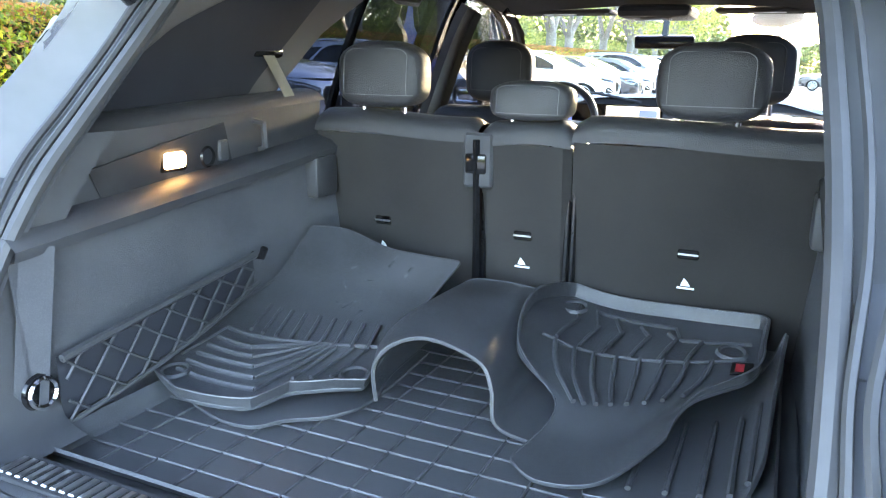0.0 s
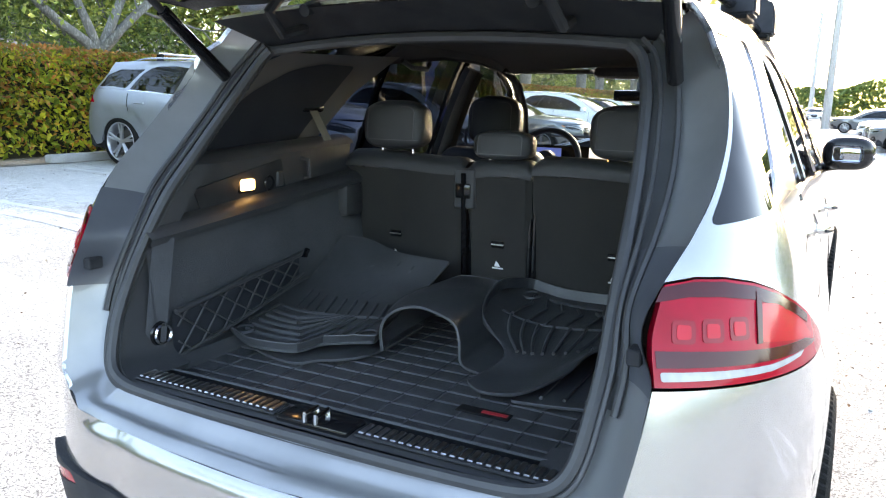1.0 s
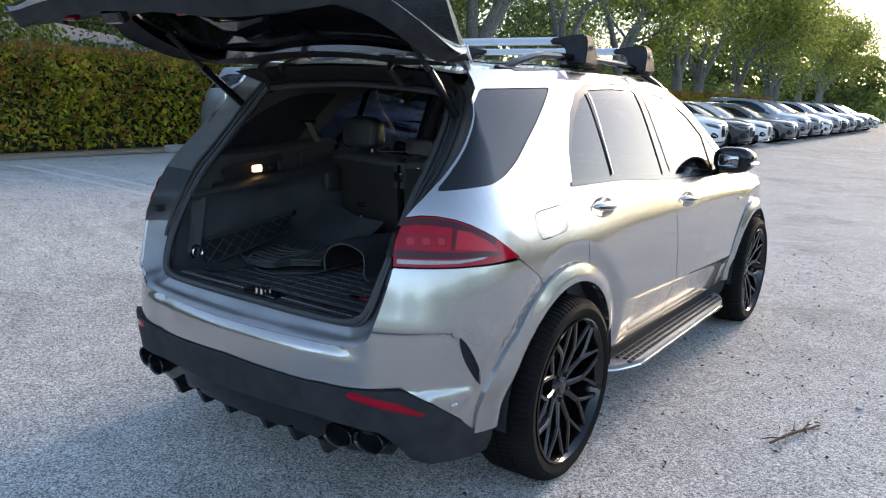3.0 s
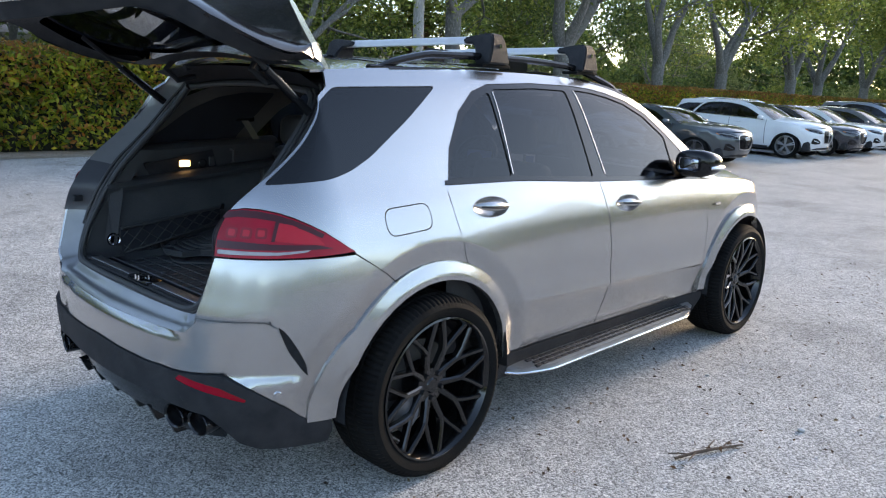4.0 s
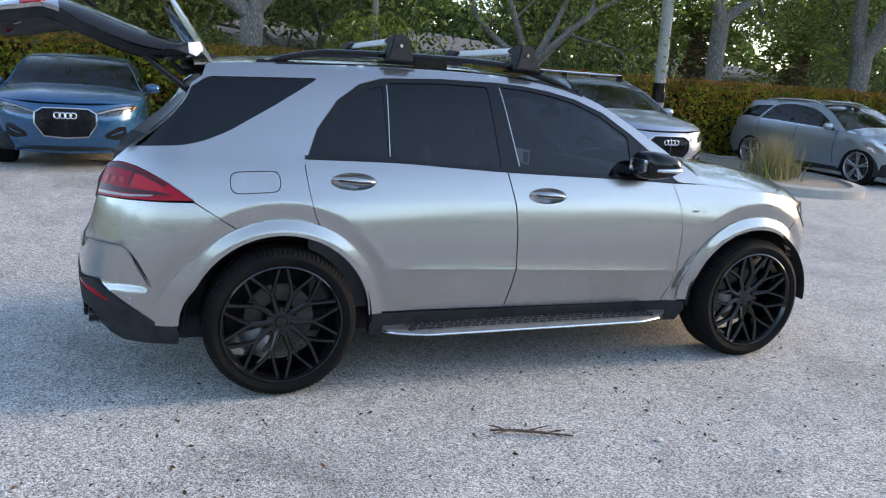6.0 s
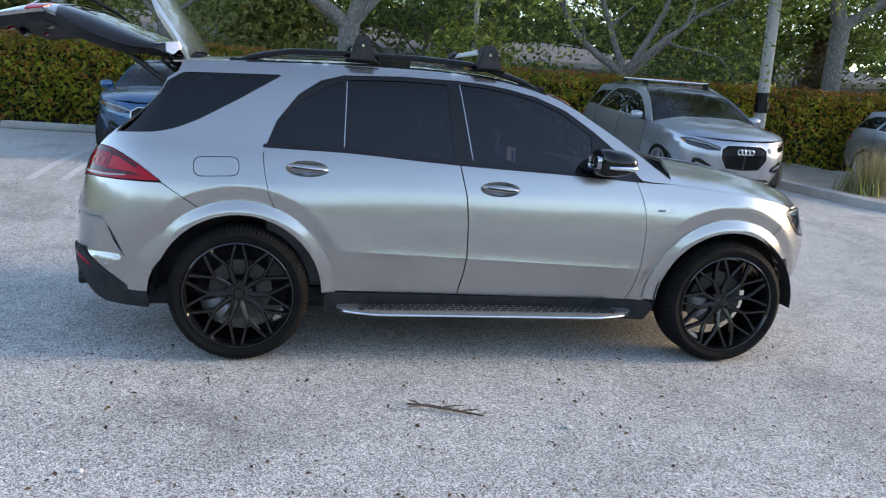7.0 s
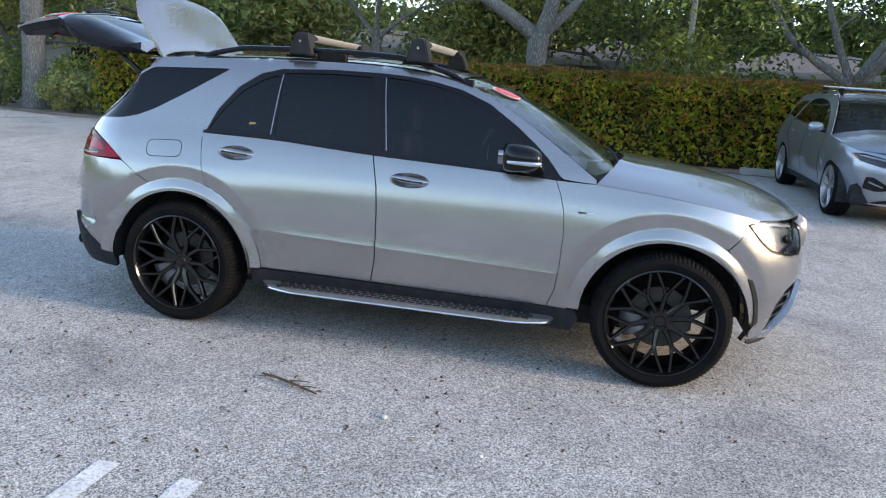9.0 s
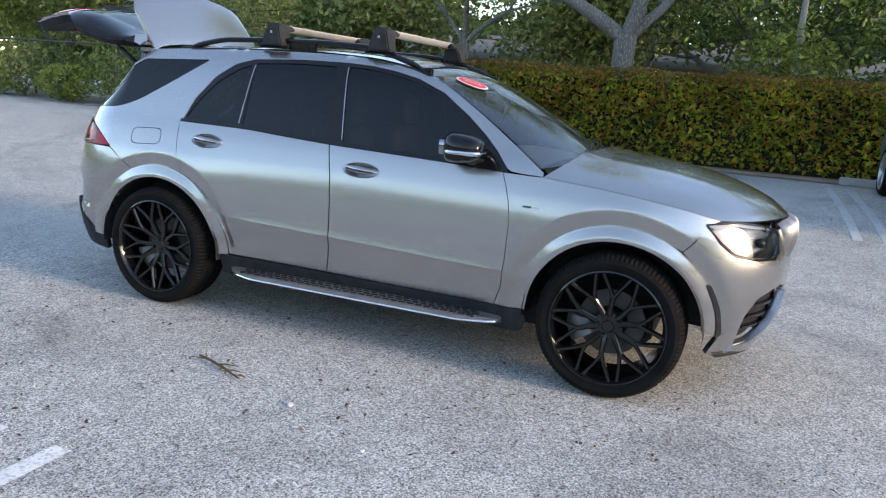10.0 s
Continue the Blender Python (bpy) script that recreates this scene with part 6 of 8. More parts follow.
part("dashboard", grid_mesh(lambda a, q: (-0.80 + 1.6 * a, 1.86 + 0.62 * q, 0.70 + (0.50 - 0.10 * (2 * a - 1) ** 2 * 0.3) * min(1, 3.2 * q) - 0.06 * max(0, q - 0.4)), 24, 16), inner_trim, suv, "dark dashboard")
part("display", box(-0.62, 0.02, 1.80, 1.815, 1.125, 1.235, 0.006, 1), gloss_black, suv)
part("display_face", box(-0.215, 0.010, 1.796, 1.7995, 1.132, 1.228), screen_glow, suv, "lit pale navigation display")
part("display_map", box(-0.075, 0.000, 1.7935, 1.7955, 1.140, 1.215), map_blue, suv)
part("display_face", box(-0.585, -0.365, 1.796, 1.7995, 1.140, 1.220), map_blue, suv)
wheel_ring = new("steering_wheel")
wheel_ring.parent = suv
wheel_ring.matrix_local = pose(-0.41, 1.68, 1.155, -24)
part("wheel_rim", lathe([(0.175 + 0.016 * math.cos(a), 0.016 * math.sin(a)) for a in [2 * math.pi * i / 10 for i in range(10)]], "y", 48, True), leather, wheel_ring)
part("wheel_boss", lathe([(0.0, -0.035), (0.05, -0.03), (0.065, 0.0), (0.0, 0.02)], "y", 24), inner_trim, wheel_ring)
for a in (0, 180, 270):
    part("wheel_spoke", tube([(0.05 * math.cos(radians(a)), -0.01, 0.05 * math.sin(radians(a))), (0.168 * math.cos(radians(a)), 0, 0.168 * math.sin(radians(a)))], [0.02, 0.016], 8, flat=0.5), chrome if a == 270 else inner_trim, wheel_ring)
part("inner_mirror", box(-0.145, 0.105, 1.93, 1.955, 1.468, 1.525, 0.012, 2), gloss_black, suv)
part("mirror_stalk", tube([(-0.02, 1.95, 1.52), (-0.02, 1.97, 1.58)], 0.014, 8), gloss_black, suv)
part("overhead_console", box(-0.15, 0.13, 1.55, 1.82, 1.575, 1.625, 0.025, 2), inner_trim, suv)
part("console_lamp", box(-0.06, 0.05, 1.58, 1.64, 1.568, 1.577, 0.003, 1), white_lens, suv)
for sx in (1, -1):
    part("sun_visor", box(sx * 0.40 - 0.20, sx * 0.40 + 0.20, 1.68, 1.84, 1.600, 1.618, 0.008, 2), headliner, suv)
    part("visor_label", box(sx * 0.40 - 0.08, sx * 0.40 + 0.05, 1.69, 1.74, 1.5975, 1.5995), white_print, suv)
    part("grab_handle", tube([(sx * 0.60, 0.55, 1.60), (sx * 0.585, 0.60, 1.575), (sx * 0.585, 0.72, 1.575), (sx * 0.60, 0.77, 1.60)], 0.010, 8), inner_trim, suv)
part("roof_lamp", box(-0.12, 0.12, 0.05, 0.12, 1.655, 1.668, 0.004, 1), white_lens, suv)

# ---- the loose floor mats in the cargo bay ----
def bilerp(rows):
    """A smooth sheet through rows of points."""
    def f(a, q):
        def row(r):
            n = len(r) - 1
            x = a * n
            i = min(int(x), n - 1)
            t = x - i
            p0, p1, p2, p3 = (Vector(r[k]) for k in (max(i - 1, 0), i, i + 1, min(i + 2, n)))
            return 0.5 * ((2 * p1) + (p2 - p0) * t + (2 * p0 - 5 * p1 + 4 * p2 - p3) * t * t + (3 * p1 - p0 - 3 * p2 + p3) * t ** 3)
        pts = [row(r) for r in rows]
        n = len(pts) - 1
        x = q * n
        i = min(int(x), n - 1)
        t = x - i
        p0, p1, p2, p3 = (pts[k] for k in (max(i - 1, 0), i, i + 1, min(i + 2, n)))
        return 0.5 * ((2 * p1) + (p2 - p0) * t + (2 * p0 - 5 * p1 + 4 * p2 - p3) * t * t + (3 * p1 - p0 - 3 * p2 + p3) * t ** 3)
    return f


def mat_sheet(name, f, outline, parent, label=""):
    """A moulded rubber sheet cut along an outline in the sheet's own (a, q), with a thin pale-edged thickness."""
    return skin(name, outline, lambda a, q: f(a, q), mat_rubber, parent, thick=0.006, step=0.035, edge=0.03, label=label)


def ribs(f, segs, parent, r=0.0058, lift=0.004):
    for s0, s1 in segs:
        pts = []
        for i in range(7):
            a, q = s0[0] + (s1[0] - s0[0]) * i / 6, s0[1] + (s1[1] - s0[1]) * i / 6
            e = 0.01
            n = (f(a + e, q) - f(a - e, q)).cross(f(a, q + e) - f(a, q - e)).normalized()
            pts.append(f(a, q) + n * lift)
        part("mat_rib", tube(pts, r, 6, flat=0.8), mat_rubber, parent)


def edge_bead(f, outline, parent, r=0.0020):
    pts = [f(a, q) for a, q in resample(outline, 0.03)]
    pts.append(pts[0])
    part("mat_rim", tube(pts, r, 6, cap=False), mat_edge, parent, "worn pale mat edge")


def lip(f, run, parent, high=0.022, lean=0.35):
    """A moulded wall along part of a mat's edge, leaning out; run goes with the sheet on its left."""
    run = resample(run, 0.02, False)
    base, tops = [], []
    for i, (a, q) in enumerate(run):
        e = 0.01
        n = (f(a + e, q) - f(a - e, q)).cross(f(a, q + e) - f(a, q - e)).normalized()
        p = f(a, q)
        d = (f(*run[min(i + 1, len(run) - 1)]) - f(*run[max(i - 1, 0)])).normalized()
        k = min(1.0, 6 * i / len(run), 6 * (len(run) - 1 - i) / len(run))
        base.append(p)
        tops.append(p + (n + d.cross(n) * lean) * high * k + n * 0.002)
    m = len(base) - 1
    g = grid_mesh(lambda a, q: base[round(a * m)].lerp(tops[round(a * m)], q ** 0.8) + (tops[round(a * m)] - base[round(a * m)]).cross(Vector((0, 0, 1))) * 0.15 * math.sin(math.pi * q), m, 4, 0.004)
    bmesh.ops.recalc_face_normals(g, faces=g.faces)
    part("mat_lip", g, mat_rubber, parent)
    part("mat_rim", tube(tops, 0.0022, 6), mat_edge, parent, "worn pale mat edge")


scuff = material("pale_scuff_on_rubber", (0.12, 0.127, 0.135), 0.8, second=(0.030, 0.032, 0.036), scale=45, amount=0.5)

mat_a = thing("floor_mat", "black rubber floor mat leaning against the seat back", "floor mat", group="loose floor mats")
fa = bilerp([[(-0.585, -0.475, 0.800), (-0.44, -0.50, 0.790), (-0.29, -0.475, 0.790), (-0.165, -0.335, 0.795)],
             [(-0.60, -0.36, 0.815), (-0.47, -0.34, 0.800), (-0.32, -0.30, 0.800), (-0.18, -0.235, 0.808)],
             [(-0.595, -0.20, 0.845), (-0.49, -0.18, 0.828), (-0.34, -0.13, 0.828), (-0.20, -0.09, 0.835)],
             [(-0.58, -0.05, 0.895), (-0.50, -0.02, 0.880), (-0.35, 0.01, 0.875), (-0.19, 0.02, 0.875)],
             [(-0.575, 0.10, 0.99), (-0.48, 0.125, 0.985), (-0.33, 0.115, 0.955), (-0.15, 0.10, 0.948)]])
oa = rounded([(0.03, 0.10), (0.30, 0.0), (0.62, 0.02), (0.70, 0.12), (0.86, 0.10), (1.0, 0.04), (0.99, 0.45), (1.0, 1.0), (0.62, 0.98), (0.35, 1.0), (0.02, 1.0), (0.06, 0.72), (0.0, 0.62), (0.02, 0.40), (0.0, 0.22)], 0.05)
mat_sheet("mat_body", fa, oa, mat_a)
edge_bead(fa, oa, mat_a)
ribs(fa, [((0.24 + 0.075 * k, 0.60 - 0.012 * k), (0.27 + 0.075 * k, 0.44 - 0.012 * k)) for k in range(10)], mat_a)
ribs(fa, [((0.14, 0.42), (0.97, 0.36)), ((0.14, 0.42), (0.10, 0.22))], mat_a, 0.005)
for k in range(5):
    a0 = 0.26 + 0.05 * k
    ribs(fa, [((0.16, 0.36 - 0.055 * k), (a0 + 0.10, 0.34 - 0.055 * k)), ((a0 + 0.10, 0.34 - 0.055 * k), (a0 + 0.34 - 0.02 * k, 0.385))], mat_a)
ribs(fa, [((0.66 + 0.07 * k, 0.36), (0.60 + 0.07 * k, 0.18)) for k in range(4)], mat_a)
for a, q in ((0.17, 0.12), (0.90, 0.17)):
    c = fa(a, q)
    part("mat_eyelet", lathe([(0.022, 0.004), (0.027, 0.008), (0.032, 0.002)], "z", 20), mat_rubber, mat_a, m=pose(c.x, c.y, c.z + 0.002, 6, 0, 0))
for k, (a, q, l) in enumerate(((0.60, 0.80, 0.10), (0.68, 0.88, 0.06), (0.55, 0.74, 0.05), (0.64, 0.68, 0.07), (0.72, 0.76, 0.05), (0.50, 0.84, 0.04), (0.78, 0.84, 0.05), (0.58, 0.64, 0.04), (0.70, 0.62, 0.06))):
    skin("chalk_scuff", rounded([(a, q), (a + l * 0.9 * math.cos(k * 1.3), q + l * 1.4 * math.sin(k * 1.3)), (a + l * 0.9 * math.cos(k * 1.3) + 0.012, q + l * 1.4 * math.sin(k * 1.3) + 0.006), (a + 0.016, q - 0.010)][::1 if math.sin(k * 1.3) < 0.3 else -1], 0.01), lambda x, y: fa(x, y), scuff, mat_a, out=0.0012, thick=0.0, step=0.03, edge=0.02)

lip(fa, [(0.06, 0.72), (0.0, 0.62), (0.02, 0.40), (0.0, 0.22), (0.03, 0.10), (0.16, 0.045), (0.30, 0.0), (0.62, 0.02), (0.70, 0.12), (0.86, 0.10), (1.0, 0.04), (0.99, 0.45)], mat_a)

mat_under = thing("floor_mat", "flat black rubber mat lying under the leaning one", "floor mat", group="loose floor mats")
fu = bilerp([[(-0.46, -0.48, 0.768), (-0.30, -0.50, 0.768), (-0.16, -0.40, 0.770)], [(-0.46, -0.30, 0.772), (-0.30, -0.28, 0.772), (-0.15, -0.24, 0.774)], [(-0.46, -0.05, 0.775), (-0.30, -0.05, 0.775), (-0.16, -0.05, 0.775)]])
ou = rounded([(0.0, 0.05), (0.30, 0.0), (0.55, 0.0), (0.62, 0.10), (0.85, 0.08), (1.0, 0.2), (1.0, 1.0), (0.0, 1.0)], 0.06)
mat_sheet("mat_body", fu, ou, mat_under)
edge_bead(fu, ou, mat_under)

mat_b = thing("floor_mat", "black rubber mat bent into an arch over the tray", "floor mat", group="loose floor mats")
fb_ = bilerp([[(-0.142, -0.325, 0.775), (-0.148, -0.322, 0.845), (-0.112, -0.31, 0.892), (-0.045, -0.29, 0.908), (0.060, -0.305, 0.888), (0.093, -0.32, 0.845), (0.106, -0.33, 0.785), (0.172, -0.33, 0.768)],
              [(-0.175, -0.20, 0.775), (-0.195, -0.20, 0.84), (-0.15, -0.18, 0.90), (-0.06, -0.15, 0.912), (0.04, -0.16, 0.895), (0.085, -0.18, 0.84), (0.11, -0.19, 0.785), (0.19, -0.20, 0.772)],
              [(-0.185, 0.00, 0.775), (-0.195, 0.0, 0.84), (-0.155, 0.01, 0.895), (-0.06, 0.03, 0.905), (0.03, 0.04, 0.895), (0.075, 0.03, 0.85), (0.11, 0.02, 0.80), (0.19, 0.0, 0.778)],
              [(-0.185, 0.14, 0.78), (-0.19, 0.14, 0.84), (-0.15, 0.15, 0.89), (-0.06, 0.16, 0.895), (0.03, 0.16, 0.885), (0.07, 0.16, 0.85), (0.10, 0.15, 0.81), (0.18, 0.14, 0.785)]])
ob_ = [(0.0, 0.0), (1.0, 0.0), (1.0, 1.0), (0.0, 1.0)]
mat_sheet("mat_body", fb_, ob_, mat_b)
edge_bead(fb_, ob_, mat_b)

mat_c = thing("floor_mat", "black ribbed rubber mat lying across the tray", "floor mat", group="loose floor mats")
fc = bilerp([[(0.165, -0.425, 0.785), (0.225, -0.465, 0.782), (0.315, -0.435, 0.788), (0.388, -0.30, 0.812)],
             [(0.185, -0.235, 0.800), (0.25, -0.27, 0.790), (0.335, -0.25, 0.796), (0.410, -0.185, 0.832)],
             [(0.080, -0.150, 0.862), (0.20, -0.12, 0.815), (0.36, -0.10, 0.815), (0.505, -0.05, 0.842)],
             [(0.048, 0.040, 0.895), (0.18, 0.05, 0.838), (0.36, 0.06, 0.835), (0.512, 0.08, 0.848)],
             [(0.090, 0.200, 0.872), (0.20, 0.212, 0.850), (0.37, 0.212, 0.850), (0.515, 0.200, 0.858)]])
oc = rounded([(0.0, 0.0), (0.5, 0.0), (1.0, 0.0), (1.0, 0.5), (1.0, 1.0), (0.5, 1.0), (0.0, 1.0), (0.0, 0.5), (0.0, 0.25)], 0.05)
mat_sheet("mat_body", fc, oc, mat_c)
edge_bead(fc, oc, mat_c)
ribs(fc, [((0.20 + 0.085 * k, 0.62 + 0.006 * k), (0.24 + 0.075 * k, 0.33 + 0.012 * k)) for k in range(8)], mat_c)
ribs(fc, [((0.14, 0.62), (0.92, 0.66))], mat_c, 0.004)
for k in range(6):
    ribs(fc, [((0.16 + 0.11 * k, 0.92 - 0.02 * k), (0.24 + 0.10 * k, 0.80)), ((0.24 + 0.10 * k, 0.80), (0.20 + 0.10 * k, 0.64))], mat_c)
ribs(fc, [((0.26, 0.90), (0.62, 0.88)), ((0.62, 0.88), (0.66, 0.80)), ((0.66, 0.80), (0.94, 0.80))], mat_c, 0.005)
for a, q in ((0.18, 0.86), (0.86, 0.72)):
    c = fc(a, q)
    part("mat_eyelet", lathe([(0.022, 0.004), (0.027, 0.008), (0.032, 0.002)], "z", 20), mat_rubber, mat_c, m=pose(c.x, c.y, c.z + 0.002, 8, 0, 0))
lip(fc, [(0.99, 0.22), (1.0, 0.5), (1.0, 0.96), (0.96, 1.0), (0.5, 1.0), (0.04, 1.0), (0.0, 0.96), (0.0, 0.5), (0.0, 0.28)], mat_c, 0.026)
c = fc(0.91, 0.58)
part("mat_badge", box(-0.020, 0.020, -0.030, 0.030, 0.0, 0.004, 0.001, 1), gloss_black, mat_c, m=pose(c.x, c.y, c.z + 0.003, 0, -6, 0))
part("mat_badge_print", box(-0.012, 0.004, -0.02, 0.02, 0.004, 0.005), red_print, mat_c, m=pose(c.x, c.y, c.z + 0.003, 0, -6, 0))

mat_d = thing("floor_mat", "black rubber mat curling up at the side wall", "floor mat", group="loose floor mats")
fd_ = bilerp([[(0.29, -0.45, 0.768), (0.40, -0.43, 0.768), (0.50, -0.40, 0.772), (0.535, -0.34, 0.80)],
              [(0.29, -0.22, 0.770), (0.40, -0.20, 0.770), (0.50, -0.16, 0.78), (0.545, -0.10, 0.835)],
              [(0.30, 0.02, 0.772), (0.40, 0.04, 0.772), (0.51, 0.07, 0.80), (0.555, 0.12, 0.885)]])
od = rounded([(0.0, 0.0), (0.7, 0.0), (1.0, 0.15), (0.96, 0.55), (1.0, 1.0), (0.0, 1.0)], 0.05)
mat_sheet("mat_body", fd_, od, mat_d)
edge_bead(fd_, od, mat_d)
ribs(fd_, [((0.2 + 0.15 * k, 0.1), (0.2 + 0.15 * k, 0.6)) for k in range(5)], mat_d)

# ---- plants ----
def leaf_material(name, colours, rough=0.5, through_light=0.4):
    """Leaves: a colour for each one out of a ramp, with some light passing through."""
    m = bpy.data.materials.new(name)
    m.use_nodes = True
    n, ln = m.node_tree.nodes, m.node_tree.links
    b = n["Principled BSDF"]
    g = n.new("ShaderNodeNewGeometry")
    r = n.new("ShaderNodeValToRGB")
    while len(r.color_ramp.elements) < len(colours):
        r.color_ramp.elements.new(0.5)
    for i, (p, c) in enumerate(colours):
        r.color_ramp.elements[i].position, r.color_ramp.elements[i].color = p, (*c, 1)
    ln.new(g.outputs["Random Per Island"], r.inputs["Fac"])
    co = n.new("ShaderNodeTexCoord")
    ns = n.new("ShaderNodeTexNoise")
    ns.inputs["Scale"].default_value = 0.9
    ln.new(co.outputs["Object"], ns.inputs["Vector"])
    mr = n.new("ShaderNodeMapRange")
    mr.inputs["From Min"].default_value, mr.inputs["From Max"].default_value = 0.3, 0.7
    mr.inputs["To Min"].default_value, mr.inputs["To Max"].default_value = 0.72, 1.3
    ln.new(ns.outputs["Fac"], mr.inputs["Value"])
    h = n.new("ShaderNodeHueSaturation")
    ln.new(r.outputs["Color"], h.inputs["Color"])
    ln.new(mr.outputs[0], h.inputs["Value"])
    ln.new(h.outputs["Color"], b.inputs["Base Color"])
    b.inputs["Roughness"].default_value = rough
    t = n.new("ShaderNodeBsdfTranslucent")
    ln.new(h.outputs["Color"], t.inputs["Color"])
    mx = n.new("ShaderNodeMixShader")
    mx.inputs[0].default_value = through_light
    ln.new(b.outputs[0], mx.inputs[1])
    ln.new(t.outputs[0], mx.inputs[2])
    ln.new(mx.outputs[0], n["Material Output"].inputs["Surface"])
    return m


hedge_leaf = leaf_material("hedge_leaves", [(0.0, (0.070, 0.115, 0.018)), (0.28, (0.205, 0.270, 0.030)), (0.55, (0.400, 0.430, 0.045)), (0.80, (0.560, 0.480, 0.062)), (0.93, (0.500, 0.190, 0.047))], 0.38, 0.65)
hedge_top_leaf = leaf_material("rusty_hedge_leaves", [(0.0, (0.133, 0.139, 0.029)), (0.3, (0.306, 0.220, 0.051)), (0.6, (0.420, 0.146, 0.051)), (0.85, (0.497, 0.249, 0.088)), (1.0, (0.297, 0.085, 0.033))], 0.45, 0.65)
oak_leaf = leaf_material("oak_leaves", [(0.0, (0.097, 0.139, 0.026)), (0.4, (0.193, 0.253, 0.044)), (0.75, (0.290, 0.330, 0.065)), (1.0, (0.430, 0.400, 0.105))], 0.45)
dark_leaf = leaf_material("dark_tree_leaves", [(0.0, (0.060, 0.098, 0.029)), (0.5, (0.115, 0.185, 0.046)), (1.0, (0.264, 0.308, 0.086))], 0.45)
bush_leaf = leaf_material("pale_bush_leaves", [(0.0, (0.130, 0.173, 0.054)), (0.5, (0.238, 0.281, 0.086)), (1.0, (0.432, 0.410, 0.173))], 0.5)
palm_leaf = leaf_material("palm_fronds", [(0.0, (0.096, 0.144, 0.032)), (0.6, (0.192, 0.240, 0.056)), (1.0, (0.352, 0.320, 0.112))], 0.4)
dry_grass = leaf_material("dry_grass_blades", [(0.0, (0.28, 0.24, 0.15)), (0.5, (0.20, 0.17, 0.10)), (1.0, (0.16, 0.19, 0.07))], 0.7)
bark = material("pale_grey_bark", (0.17, 0.16, 0.15), 0.9, second=(0.085, 0.08, 0.073), scale=3.5, amount=0.8, fine=(0.24, 0.23, 0.215), fine_scale=40, bump=0.8, bump_scale=18, stretch=(1, 1, 0.35))
hedge_core = material("hedge_core_shade", (0.016, 0.018, 0.008), 0.95, second=(0.035, 0.026, 0.015), scale=8)
dead_frond = leaf_material("dead_palm_fronds", [(0.0, (0.26, 0.16, 0.08)), (0.6, (0.18, 0.11, 0.06)), (1.0, (0.32, 0.22, 0.12))], 0.8)


def leaves(name, centres, normals, size, mat, parent, rng, aspect=0.5, jitter=0.9, kind=""):
    """Many small leaves as one mesh: each a folded diamond of its own."""
    c = np.asarray(centres, float)
    n = len(c)
    nr = np.asarray(normals, float) + rng.normal(0, jitter, (n, 3))
    nr /= np.linalg.norm(nr, axis=1)[:, None] + 1e-9
    t = np.cross(nr, rng.normal(0, 1, (n, 3)))
    t /= np.linalg.norm(t, axis=1)[:, None] + 1e-9
    b = np.cross(nr, t)
    s = size * rng.uniform(0.6, 1.35, n)[:, None]
    v = np.empty((n, 4, 3))
    v[:, 0] = c - t * s * 0.5
    v[:, 1] = c - b * s * aspect * 0.5 + nr * s * 0.10 + t * s * 0.05
    v[:, 2] = c + t * s * 0.5 - nr * s * 0.06
    v[:, 3] = c + b * s * aspect * 0.5 + nr * s * 0.10 + t * s * 0.05
    me = bpy.data.meshes.new(name)
    base = np.arange(n)[:, None] * 4
    f = np.concatenate([base + [0, 1, 2], base + [0, 2, 3]], axis=0)
    me.from_pydata(v.reshape(-1, 3).tolist(), [], f.tolist())
    me.materials.append(mat)
    ob = new(name, me)
    ob.parent = parent
    if kind:
        ob["kind"] = kind
    return ob


def hedge(name, x_face, y0, y1, top, depth, seed, label):
    rng = np.random.default_rng(seed)
    th = thing(name, label, "hedge")
    # dark inner body with an uneven face; shade between leaves is its colour
    def wave(y, z):
        return 0.10 * noise.noise((y * 0.9, z * 1.3, seed)) + 0.05 * noise.noise((y * 3.1, z * 3.0, seed + 5))
    ln_ = y1 - y0
    foot = min(rise(x_face, y0), rise(x_face, y1))
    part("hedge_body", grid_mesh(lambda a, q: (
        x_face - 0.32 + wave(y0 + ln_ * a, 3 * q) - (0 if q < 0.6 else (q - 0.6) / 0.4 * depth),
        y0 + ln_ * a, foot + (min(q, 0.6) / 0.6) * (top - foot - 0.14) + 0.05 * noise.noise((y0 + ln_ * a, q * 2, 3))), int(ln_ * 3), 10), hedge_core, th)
    n = int(ln_ * 1050)
    y = rng.uniform(y0, y1, n)
    z = foot + 0.06 + (top - foot - 0.04) * rng.uniform(0, 1, n) ** 0.85
    x = np.array([x_face + wave(a, b) for a, b in zip(y, z)]) - 0.34 * rng.random(n) ** 1.3 - 0.12 * ((top - z) < 0.12)
    leaves("hedge_leaves", np.stack([x, y, z], 1), np.tile([0.75, 0, 0.6], (n, 1)), 0.112, hedge_leaf, th, rng, 0.52, 0.8, "stuff")
    n = int(ln_ * 680)
    y = rng.uniform(y0, y1, n)
    up = np.array([0.06 * noise.noise((a * 1.7, 0, seed)) + 0.04 * noise.noise((a * 6, 2, seed)) for a in y])
    leaves("hedge_top_leaves", np.stack([x_face + 0.03 - depth * rng.random(n) ** 1.6, y, top + up + 0.06 - 0.85 * rng.random(n) ** 2.2], 1), np.tile([0.3, 0, 1.0], (n, 1)), 0.085, hedge_top_leaf, th, rng, 0.5, 0.8, "stuff")
    return th


hedge("hedge", -9.62, -8.6, 7.9, 2.06, 1.0, 11, "clipped green hedge with rusty brown tips behind the bays")
hedge("hedge", -9.75, 8.0, 52.0, 2.05, 1.0, 12, "long clipped hedge running on behind the parked cars")


